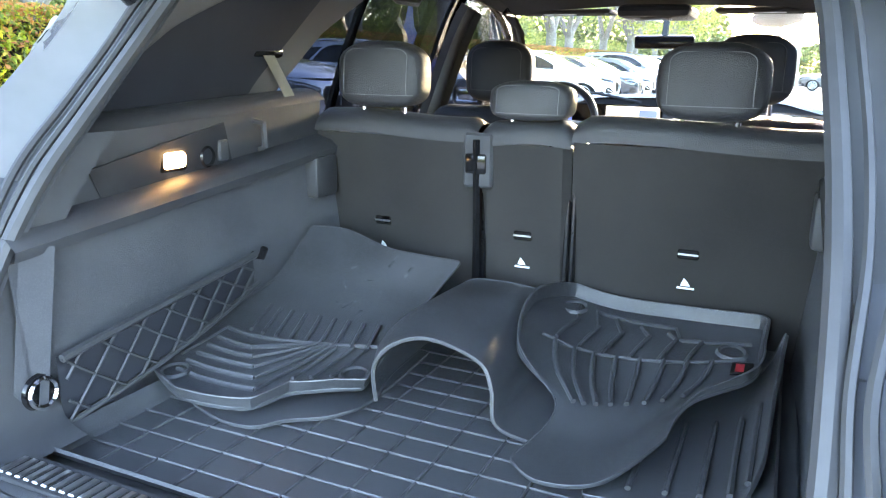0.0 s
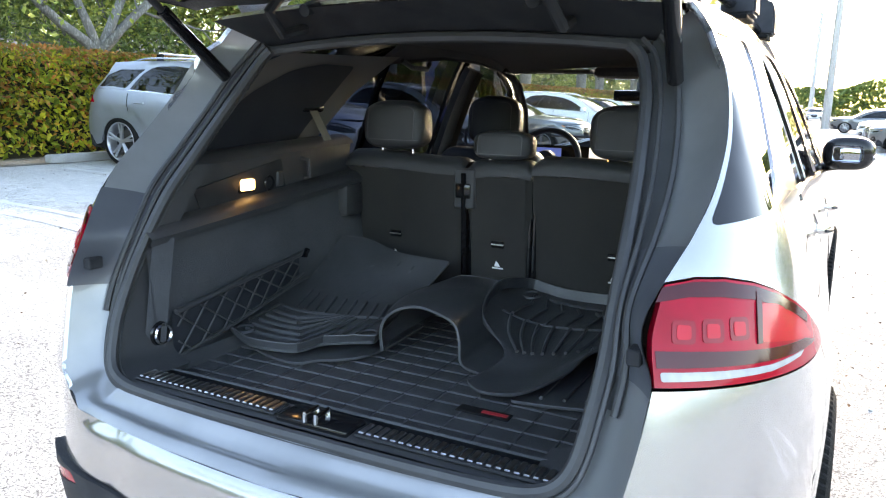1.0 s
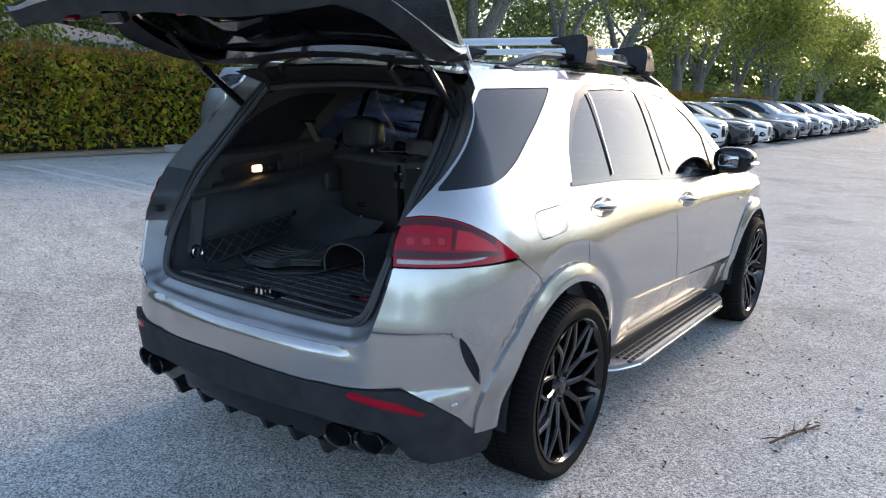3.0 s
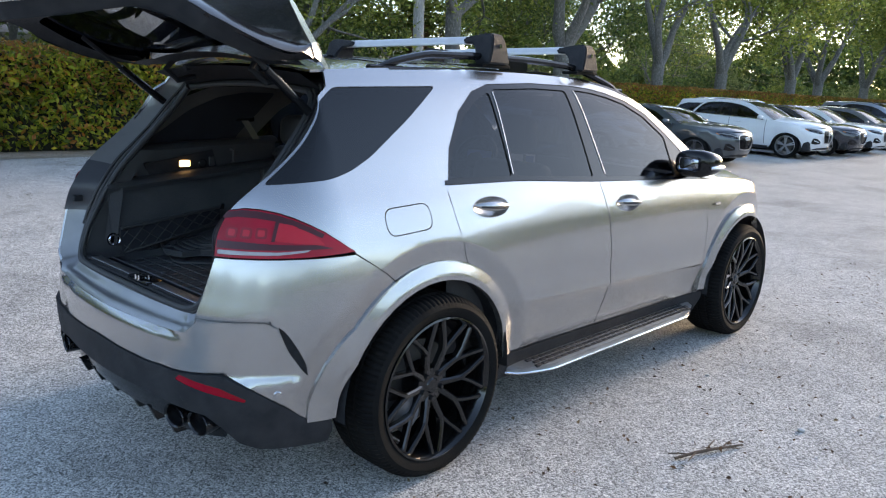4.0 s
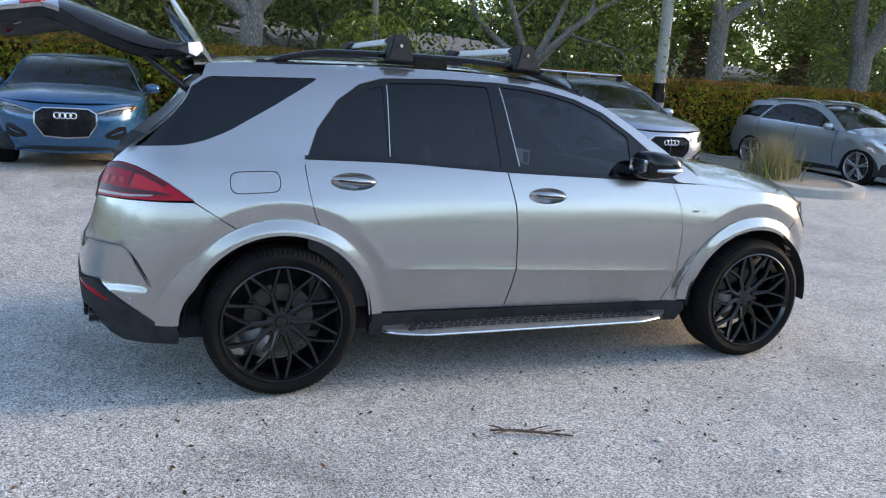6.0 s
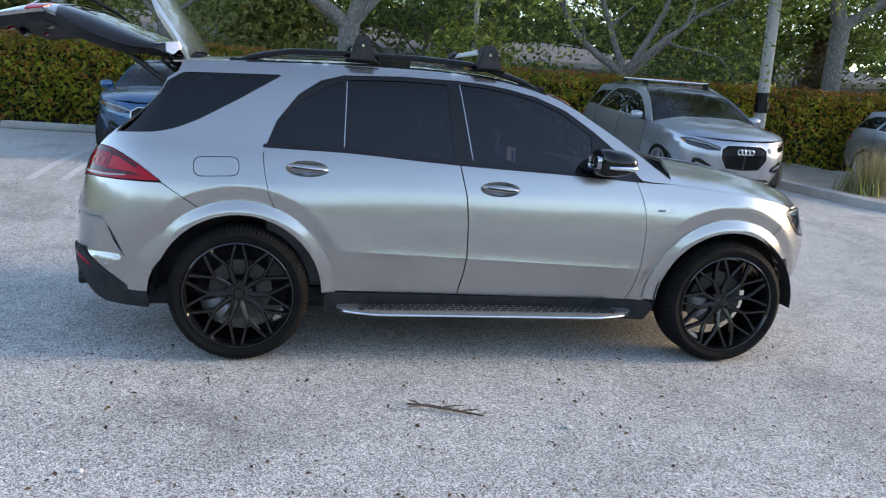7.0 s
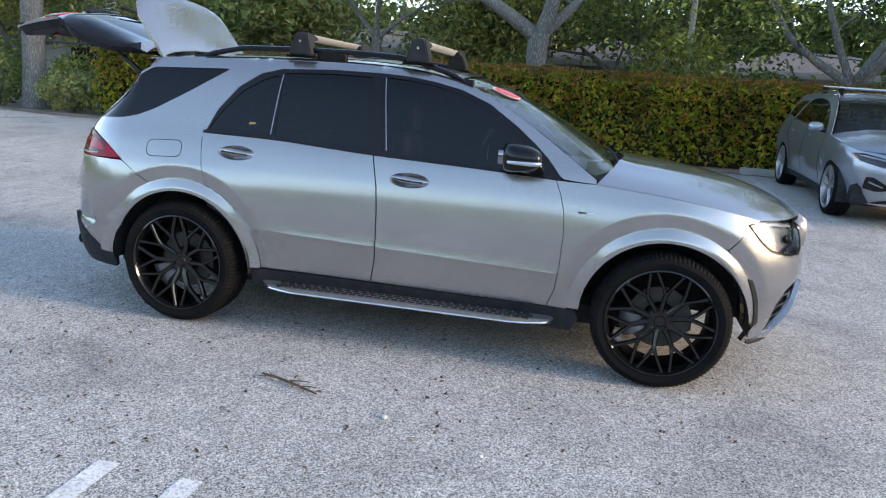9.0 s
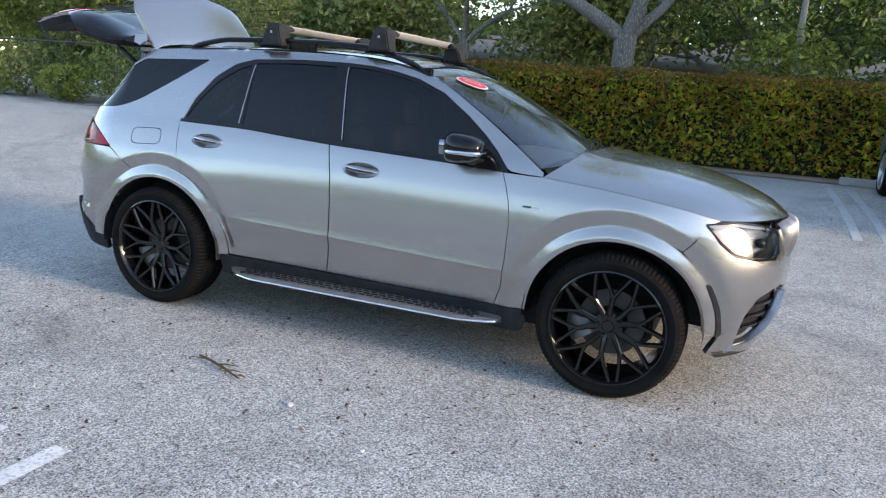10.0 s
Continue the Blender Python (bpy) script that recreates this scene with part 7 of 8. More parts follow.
def limb(bm, p, d, r, length, rng, depth, tips, bend=0.22, sides=8):
    pts, rad = [p.copy()], [r]
    n = 5
    for k in range(n):
        d = (d + Vector(rng.normal(0, bend, 3)) * 0.5 + Vector((0, 0, 0.03))).normalized()
        p = p + d * (length / n)
        pts.append(p.copy())
        rad.append(r * (1 - 0.45 * (k + 1) / n))
    add_tube(bm, pts, rad, sides, cap=False)
    if depth == 0:
        tips += [(q.copy(), d.copy()) for q in pts[2:]]
        return
    kids = 2 if depth > 2 else 3
    for k in range(kids):
        a = d.orthogonal().normalized()
        a.rotate(Matrix.Rotation(rng.uniform(0, 6.28), 3, d))
        nd = (d * rng.uniform(0.55, 0.9) + a * rng.uniform(0.45, 0.85) + Vector((0, 0, 0.15))).normalized()
        limb(bm, pts[-1], nd, rad[-1] * rng.uniform(0.62, 0.8), length * rng.uniform(0.62, 0.85), rng, depth - 1, tips, bend, max(5, sides - 1))
    if depth >= 2:
        a = d.orthogonal().normalized()
        a.rotate(Matrix.Rotation(rng.uniform(0, 6.28), 3, d))
        limb(bm, pts[3], (d * 0.5 + a).normalized(), rad[3] * 0.5, length * 0.6, rng, depth - 2, tips, bend, 5)


def tree(x, y, seed, label, forks, r=0.24, first=2.2, length=1.9, depth=3, leaf=oak_leaf, count=4600, leaf_size=0.15, spread=0.55, group="trees by the hedge", fill=0):
    """Trunk and limbs as one tapered piece; the crown's leaves gather round the twigs."""
    rng = np.random.default_rng(seed)
    th = thing("tree", label, "tree", pose(x, y, rise(x, y) - 0.05), group)
    bm, tips = bmesh.new(), []
    add_tube(bm, [(0, 0, 0), (0.02, 0.01, first * 0.35), (0.0, -0.02, first * 0.7), (0.0, 0.0, first)], [r * 1.35, r * 1.05, r * 0.97, r * 1.0], 12, cap=False)
    for dx, dy, dz, k in forks:
        limb(bm, Vector((0, 0, first - 0.1)), Vector((dx, dy, dz)).normalized(), r * 0.74 * k, length * k, rng, depth, tips, sides=9)
    part("trunk", bm, bark, th, sharp=80)
    idx = rng.integers(0, len(tips), count)
    c = np.array([tips[i][0] for i in idx]) + rng.normal(0, spread, (count, 3)) * [1, 1, 0.75]
    if fill:
        extra = rng.normal(0, 1, (fill, 3))
        extra /= np.linalg.norm(extra, axis=1)[:, None]
        mid, ext = c.mean(0), c.std(0) * 1.5
        c = np.concatenate([c, mid + extra * ext * rng.uniform(0.5, 1.0, fill)[:, None]])
    c = c[c[:, 2] > 1.6]
    leaves("crown", c, np.tile([0, 0, 0.7], (len(c), 1)), leaf_size, leaf, th, rng, 0.55, 1.0)
    return th


tree(-10.2, 1.05, 21, "oak with a pale forked trunk behind the hedge", [(0.15, -0.95, 0.75, 1.0), (0.1, 0.35, 1.0, 1.05), (-0.4, 0.6, 0.7, 0.8)], r=0.21, first=2.35, length=2.2, count=9500, leaf_size=0.115)
tree(-10.2, 6.85, 22, "spreading oak with many low grey limbs", [(0.2, -0.8, 0.75, 1.0), (0.25, -0.3, 1.0, 0.9), (0.1, 0.45, 0.95, 1.0), (0.0, 0.9, 0.62, 0.95), (0.6, 0.2, 0.8, 0.8)], r=0.125, first=1.8, length=1.95, count=13000, leaf_size=0.10)
tree(-10.6, 12.0, 23, "tall oak with a straight grey trunk", [(0.1, 0.8, 0.7, 0.9), (-0.1, -0.25, 1.0, 1.1), (0.3, -0.8, 0.7, 0.8)], r=0.20, first=3.3, length=2.2, count=11000, leaf_size=0.12)
tree(-10.4, 16.45, 24, "thick oak trunk with upright limbs", [(0.2, 0.5, 1.0, 1.1), (0.0, -0.5, 1.0, 1.1), (0.4, 0.0, 0.9, 0.9)], r=0.25, first=2.9, length=2.4, count=11000, leaf_size=0.125)
tree(-10.3, 21.9, 25, "oak with a slim grey trunk", [(0.2, 0.6, 1.0, 1.0), (0.0, -0.6, 0.9, 1.0), (-0.3, 0.0, 1.0, 1.0)], r=0.21, first=2.7, length=2.3, count=11000, leaf_size=0.13)
tree(-10.2, -10.5, 26, "oak with a leaning pale trunk beyond the hedge", [(0.0, 0.5, 1.0, 1.0), (0.2, -0.7, 0.8, 0.9)], r=0.24, first=3.0, length=2.0, count=4200)
tree(-11.2, -2.6, 27, "small branching tree with sparse leaves", [(0.1, 0.8, 0.7, 0.8), (0.0, -0.7, 0.8, 0.8), (0.3, 0.1, 1.0, 0.8)], r=0.11, first=2.2, length=1.5, count=1500, leaf_size=0.13)
for k in range(9):
    y = 27.5 + 6.2 * k
    tree(-10.6 + 0.5 * math.sin(k * 2.1), y, 40 + k, "oak in the row along the parking lot", [(0.3, 0.5, 1.0, 1.0), (0.0, -0.6, 0.9, 1.0), (-0.3, 0.1, 1.0, 1.0)], r=0.24, first=2.6, length=2.5, count=9500, leaf_size=0.20, spread=0.75, fill=3000)
# trees of the gardens behind
for k, (x, y, hgt, lf) in enumerate(((-15, -6.5, 1.7, bush_leaf), (-16, 3.4, 2.0, dark_leaf), (-15.5, 10.9, 2.1, dark_leaf), (-17, 14.5, 2.1, oak_leaf), (-16, -1.2, 1.5, bush_leaf), (-15, 19.5, 2.2, dark_leaf), (-17, 25.0, 2.4, dark_leaf),
                                     (-24, -2.0, 2.3, bush_leaf), (-27, 6.0, 2.4, oak_leaf), (-26, 16, 2.5, dark_leaf), (-30, -14, 2.4, oak_leaf), (-21, -16, 2.0, bush_leaf), (-25, 32, 2.8, dark_leaf), (-22, 44, 2.8, dark_leaf), (-30, 62, 3.0, oak_leaf), (-14.5, -14.5, 1.6, bush_leaf), (-16, -20, 1.8, oak_leaf))):
    tree(x, y, 70 + k, "bushy garden tree behind the hedge", [(0.3, 0.5, 1.0, 1.0), (0.0, -0.7, 0.9, 1.0), (-0.5, 0.2, 0.9, 0.9), (0.6, -0.1, 0.7, 0.9)], r=0.15, first=1.1, length=hgt, depth=3, leaf=lf, count=8500, leaf_size=0.17, spread=0.62, group="garden trees", fill=3500 if y < 8 else 2200)


def shrub(x, y, seed, h, w, mat, label, n=900, size=0.14):
    rng = np.random.default_rng(seed)
    th = thing("shrub", label, "shrub", pose(x, y, rise(x, y)), "shrubs")
    d = rng.normal(0, 1, (n, 3))
    d /= np.linalg.norm(d, axis=1)[:, None]
    c = d * rng.uniform(0.35, 1.0, n)[:, None] ** 0.5 * [w, w, h * 0.5] + [0, 0, h * 0.5]
    leaves("shrub_leaves", c, d, size, mat, th, rng, 0.45, 0.8)
    bm = bmesh.new()
    for k in range(7):
        a = rng.uniform(0, 6.28)
        add_tube(bm, [(0, 0, 0), (0.4 * w * math.cos(a), 0.4 * w * math.sin(a), h * 0.45), (0.75 * w * math.cos(a), 0.75 * w * math.sin(a), h * 0.8)], [0.022, 0.014, 0.006], 5)
    part("shrub_stem", bm, bark, th)


for k in range(13):
    shrub(-10.0 - 1.6 * math.sin(k * 1.7) ** 2, -9.4 - 1.05 * k, 120 + k, 1.0 + 0.7 * math.sin(k * 2.3) ** 2, 0.75, (bush_leaf, oak_leaf, dark_leaf)[k % 3], "loose green shrub beyond the end of the hedge")
for k in range(40):
    shrub(-12.6 - 1.3 * math.sin(k * 2.7) ** 2, -9 + 1.85 * k, 150 + k, (2.2 + 0.9 * math.sin(k * 1.9)) * (0.75 if k in (8, 9) else 1.0), 1.35, (dark_leaf, dark_leaf, oak_leaf, dark_leaf, bush_leaf)[k % 5], "dense garden shrub behind the hedge", 2400, 0.16)


def blades(name, parent, n, h, spread, mat, rng, width=0.006, lean=0.5):
    v, f = [], []
    for k in range(n):
        a = rng.uniform(0, 6.28)
        o = Vector((rng.normal(0, spread * 0.3), rng.normal(0, spread * 0.3), 0))
        d = Vector((math.cos(a), math.sin(a), 0))
        s = Vector((-d.y, d.x, 0)) * width
        hh, le = h * rng.uniform(0.5, 1.1), lean * rng.uniform(0.1, 1.0)
        b = len(v)
        for q in (0.0, 0.45, 0.8):
            p = o + d * (le * h * q * q) + Vector((0, 0, hh * q))
            v += [tuple(p - s * (1 - q)), tuple(p + s * (1 - q))]
        v.append(tuple(o + d * (le * h * 1.15) + Vector((0, 0, hh * 0.95))))
        f += [(b, b + 1, b + 3, b + 2), (b + 2, b + 3, b + 5, b + 4), (b + 4, b + 5, b + 6)]
    me = bpy.data.meshes.new(name)
    me.from_pydata(v, [], f)
    me.materials.append(mat)
    ob = new(name, me)
    ob.parent = parent
    return ob


rng = np.random.default_rng(5)
for x, y, h in ((-5.25, 9.0, 0.85), (-6.2, 9.9, 0.8), (-5.7, 9.6, 0.7)):
    tf = thing("ornamental_grass", "tuft of dry brown grass on the planted island", "grass", pose(x, y, rise(x, y) + 0.1), "grass tufts")
    blades("dry_blades", tf, 260, h, 0.5, dry_grass, rng, 0.006, 0.45)
    blades("green_blades", tf, 70, h * 0.55, 0.6, palm_leaf, rng, 0.014, 0.9)


def palm(x, y, seed, h, label):
    rng = np.random.default_rng(seed)
    th = thing("palm_tree", label, "palm tree", pose(x, y, rise(x, y)), "palms")
    part("trunk", tube([(0, 0, 0), (0.06, 0.04, h * 0.5), (0.02, 0.08, h)], [0.17, 0.14, 0.15], 10), bark, th)
    for mat, cnt, el0, el1, nm in ((palm_leaf, 20, -0.2, 1.2, "frond"), (dead_frond, 14, -1.45, -1.0, "dead_frond")):
        for k in range(cnt):
            a, el = rng.uniform(0, 6.28), rng.uniform(el0, el1)
            d = Vector((math.cos(a) * math.cos(el), math.sin(a) * math.cos(el), math.sin(el)))
            c, nn = [], []
            L = 1.5 if mat is palm_leaf else 1.3
            for j in range(34):
                q = j / 33
                p = Vector((0.02, 0.08, h)) + d * L * q + Vector((0, 0, -0.55 * L * q * q))
                side = Vector((-d.y, d.x, 0)).normalized() * (1 if j % 2 else -1)
                c.append(p + side * 0.16 * (1 - q * 0.5) - Vector((0, 0, 0.05)))
                nn.append((0, 0, 1))
            leaves(nm, c, nn, 0.34, mat, th, rng, 0.14, 0.25)


palm(-13.0, -5.6, 201, 2.6, "short palm with a skirt of dead fronds")
palm(-14.0, 14.0, 202, 3.4, "palm with hanging brown fronds behind the hedge")
palm(-12.2, 16.0, 203, 3.0, "palm with hanging brown fronds behind the hedge")
palm(-13.4, -7.9, 204, 2.5, "broad leaved palm behind the hedge")



def woods(x0, y0, x1, y1, n, h0, h1, seed, mat, size=0.62):
    """A far belt of trees as one uneven mass of leaves."""
    rng = np.random.default_rng(seed)
    q = rng.random(n)
    L = math.hypot(x1 - x0, y1 - y0)
    top = h0 + (h1 - h0) * (0.5 + 0.28 * np.sin(q * L / 4.1 + seed) + 0.22 * np.sin(q * L / 1.7 + 2 * seed))
    z = 0.2 + top * rng.random(n) ** 0.8
    bulge = 2.2 * np.sqrt(np.clip(1 - (z / (top + 0.3)) ** 2, 0, 1))
    side = rng.uniform(-1, 1, n) * bulge
    px, py = -(y1 - y0) / L, (x1 - x0) / L
    c = np.stack([x0 + (x1 - x0) * q + px * side, y0 + (y1 - y0) * q + py * side, z], 1)
    ob = leaves("far_woods", c, np.tile([0, 0, 0.6], (n, 1)), size, mat, None, rng, 0.7, 1.0)
    tagged(ob, "hazy belt of trees beyond the parking lot", "trees", kind="stuff")


woods(-36, -45, -36, 130, 30000, 3.5, 7.5, 3, dark_leaf, 0.6)
woods(-36, 128, 45, 118, 34000, 3.0, 5.5, 4, dark_leaf, 0.5)
woods(-34, 58, -7, 87, 20000, 5.0, 8.5, 9, dark_leaf, 0.5)
woods(10, 104, 36, 104, 14000, 2.8, 4.8, 8, dark_leaf, 0.45)
# out of view: added tall to cut bright sky from the side's reflections
woods(42, 116, 36, 34, 26000, 9.5, 14.0, 5, dark_leaf, 0.9)
woods(-31, -40, -29, 18, 17000, 3.8, 6.0, 21, dark_leaf, 0.55)
woods(44, 40, 44, -50, 8500, 4.2, 6.5, 11, dark_leaf, 0.9)
woods(44, -48, -36, -46, 14000, 5.5, 8.5, 6, dark_leaf, 0.9)
# a fence past the end of the hedge
fence_mat = material("dull_dark_fence_steel", (0.06, 0.06, 0.058), 0.6, 0.4, second=(0.10, 0.095, 0.09), scale=12)
fence = thing("fence", "dark wire fence with slim posts beyond the hedge", "fence")
for k in range(6):
    part("post", tube([(-12.0, -10.2 - 3.25 * k, rise(-12.0)), (-12.0, -10.2 - 3.25 * k, 2.10)], 0.032, 8), fence_mat, fence)
part("top_rail", tube([(-12.0, -9.8 - 0.85 * k, 2.06 - 0.012 * math.sin(k * 1.6) ** 2) for k in range(20)], 0.026, 8), fence_mat, fence)
for z in (0.7, 1.15, 1.6):
    part("wire", tube([(-12.0, -9.8 - 1.7 * k, z - 0.02 * (k % 2)) for k in range(10)], 0.006, 5), fence_mat, fence)
# ---- poles, wires and houses ----
pole_mat = material("grey_weathered_pole", (0.36, 0.35, 0.34), 0.85, second=(0.24, 0.235, 0.23), scale=4, fine=(0.42, 0.41, 0.40), fine_scale=60, bump=0.4, bump_scale=40, stretch=(1, 1, 0.2))
wall_mat = material("pale_stucco_wall", (0.52, 0.50, 0.47), 0.9, second=(0.44, 0.42, 0.39), scale=1.5, bump=0.4, bump_scale=60)
roof_mat = material("grey_brown_roof_shingle", (0.20, 0.18, 0.165), 0.9, second=(0.14, 0.125, 0.115), scale=4, fine=(0.26, 0.23, 0.21), fine_scale=40, bump=0.5, bump_scale=25)
pane_dark = material("dark_house_window", (0.02, 0.024, 0.03), 0.1, second=(0.03, 0.034, 0.04), scale=2)
wire_mat = material("black_cable", (0.012, 0.012, 0.012), 0.6)


def pole(x, y, h, r, label, lean=(0, 0), band=False, arm=False):
    th = thing("utility_pole", label, "pole", pose(x, y, rise(x, y)), "poles")
    part("shaft", tube([(0, 0, 0), (lean[0] * 0.5, lean[1] * 0.5, h / 2), (lean[0], lean[1], h)], [r, r * 0.92, r * 0.8], 14), pole_mat, th)
    if band:
        part("band", tube([(lean[0] * 0.2, lean[1] * 0.2, 1.15), (lean[0] * 0.235, lean[1] * 0.235, 1.55)], r * 1.06, 14), gloss_black, th, "black band round the pole")
        part("meter_box", box(0.08, 0.16, -0.05, 0.05, 1.22, 1.36, 0.01, 1), pole_mat, th)
    if arm:
        part("cross_arm", box(-0.06, 0.06, -0.9, 0.9, h - 0.6, h - 0.48, 0.01, 1), pole_mat, th)
    return th


pole(-9.3, 9.55, 7.5, 0.125, "grey wooden utility pole with a black band", (0.5, -0.45), True)
pole(-13.0, 4.15, 4.2, 0.075, "grey utility pole in the gardens behind", arm=True)
pole(-17.0, 0.4, 3.2, 0.07, "thin grey post in the gardens behind", (0.0, 0.35))
pole(-18.0, 14.0, 5.5, 0.10, "grey utility pole in the gardens behind", arm=True)
pole(-18.0, -9.0, 5.2, 0.10, "grey utility pole in the gardens behind", arm=True)


def lamp_post(x, y, h):
    th = thing("lamp_post", "tall pale lamp post far across the lot", "lamp post", pose(x, y, 0), "lamp posts")
    part("post", tube([(0, 0, 0), (0.1, 0, h)], [0.30, 0.20], 14), pole_mat, th)
    part("lamp_head", box(-0.9, -0.05, -0.18, 0.18, h - 0.02, h + 0.12, 0.04, 2), pole_mat, th)


lamp_post(0.2, 59.0, 14.0)
lamp_post(-2.2, 104.0, 13.0)
lamp_post(7.0, 104.0, 12.0)

for k, (x, z, sag) in enumerate(((-17.5, 4.75, 0.35), (-17.5, 4.45, 0.4), (-17.5, 3.7, 0.4), (-18.5, 5.3, 0.3), (-17.2, 3.25, 0.5), (-18.5, 6.0, 0.3))):
    pts = []
    for j in range(61):
        y = -30 + 1.5 * j
        f = ((y + 9) % 13.2) / 13.2
        pts.append((x, y, z + 0.25 - sag * 4 * f * (1 - f)))
    ob = part("overhead_cable", tube(pts, 0.014, 5), wire_mat, None)
    tagged(ob, "thin black overhead cable between the poles", "cable", "overhead cables")


def house(x, y, w, d, h, roof_h, turn, label, windows=2):
    th = thing("house", label, "house", pose(x, y, 0.3, 0, 0, turn), "houses")
    part("wall", box(-d / 2, d / 2, -w / 2, w / 2, 0, h), wall_mat, th, smooth=False)
    bm = bmesh.new()
    e = 0.5
    a = [bm.verts.new(p) for p in ((-d / 2 - e, -w / 2 - e, h), (d / 2 + e, -w / 2 - e, h), (d / 2 + e, w / 2 + e, h), (-d / 2 - e, w / 2 + e, h), (0, -w / 2 + d * 0.35, h + roof_h), (0, w / 2 - d * 0.35, h + roof_h))]
    for f in ((0, 1, 4), (1, 2, 5, 4), (2, 3, 5), (3, 0, 4, 5), (3, 2, 1, 0)):
        bm.faces.new([a[i] for i in f])
    part("roof", bm, roof_mat, th, smooth=False)
    part("fascia", box(d / 2 + e - 0.05, d / 2 + e + 0.02, -w / 2 - e, w / 2 + e, h - 0.16, h + 0.02), wall_mat, th, smooth=False)
    for k in range(windows):
        yy = -w / 2 + w * (k + 0.5) / windows
        wn = part("window", box(d / 2 - 0.02, d / 2 + 0.03, yy - 0.6, yy + 0.6, 1.0, 2.1, 0.01, 1), pane_dark, th)
        part("window_frame", box(d / 2 + 0.03, d / 2 + 0.06, yy - 0.66, yy + 0.66, 2.1, 2.17), wall_mat, wn)


house(-25, 9.5, 7, 7, 2.5, 0.9, 0, "low stucco house with a brown roof beyond the hedge")
house(-22, 2.4, 4.0, 6, 2.4, 0.9, 6, "low grey roofed house beyond the trees")
house(-23, -13.5, 9.0, 8, 2.5, 1.1, -4, "low house with a grey shingle roof and white fascia")
house(-24, 19.5, 7, 7, 2.5, 0.9, 0, "pale low house glimpsed between the trunks")
house(-22, -5.6, 7, 6, 2.4, 0.8, 3, "low white house behind the palms")

# ---- parked cars ----
car_glass = glass("parked_car_glass", (0.10, 0.11, 0.12))
screen_glass = glass("parked_car_windscreen", (0.30, 0.34, 0.34))
cabin_black = material("dark_car_cabin", (0.02, 0.02, 0.022), 0.8, second=(0.03, 0.03, 0.032), scale=5)
alloy = material("silver_alloy", (0.42, 0.42, 0.43), 0.35, 0.8, second=(0.36, 0.36, 0.37), scale=10)
grey_alloy = material("dark_grey_alloy", (0.10, 0.10, 0.11), 0.35, 0.6, second=(0.14, 0.14, 0.15), scale=10)
amber = material("amber_marker", (0.45, 0.12, 0.01), 0.3)


def front_u(y, z=0.5):
    """The skin's own coordinate for a place y along the car."""
    if y <= YF:
        return y
    return YF + LF * math.asin(min(1.0, (y - YF) / (front_y(z) - 0.03 - YF))) * 2 / math.pi


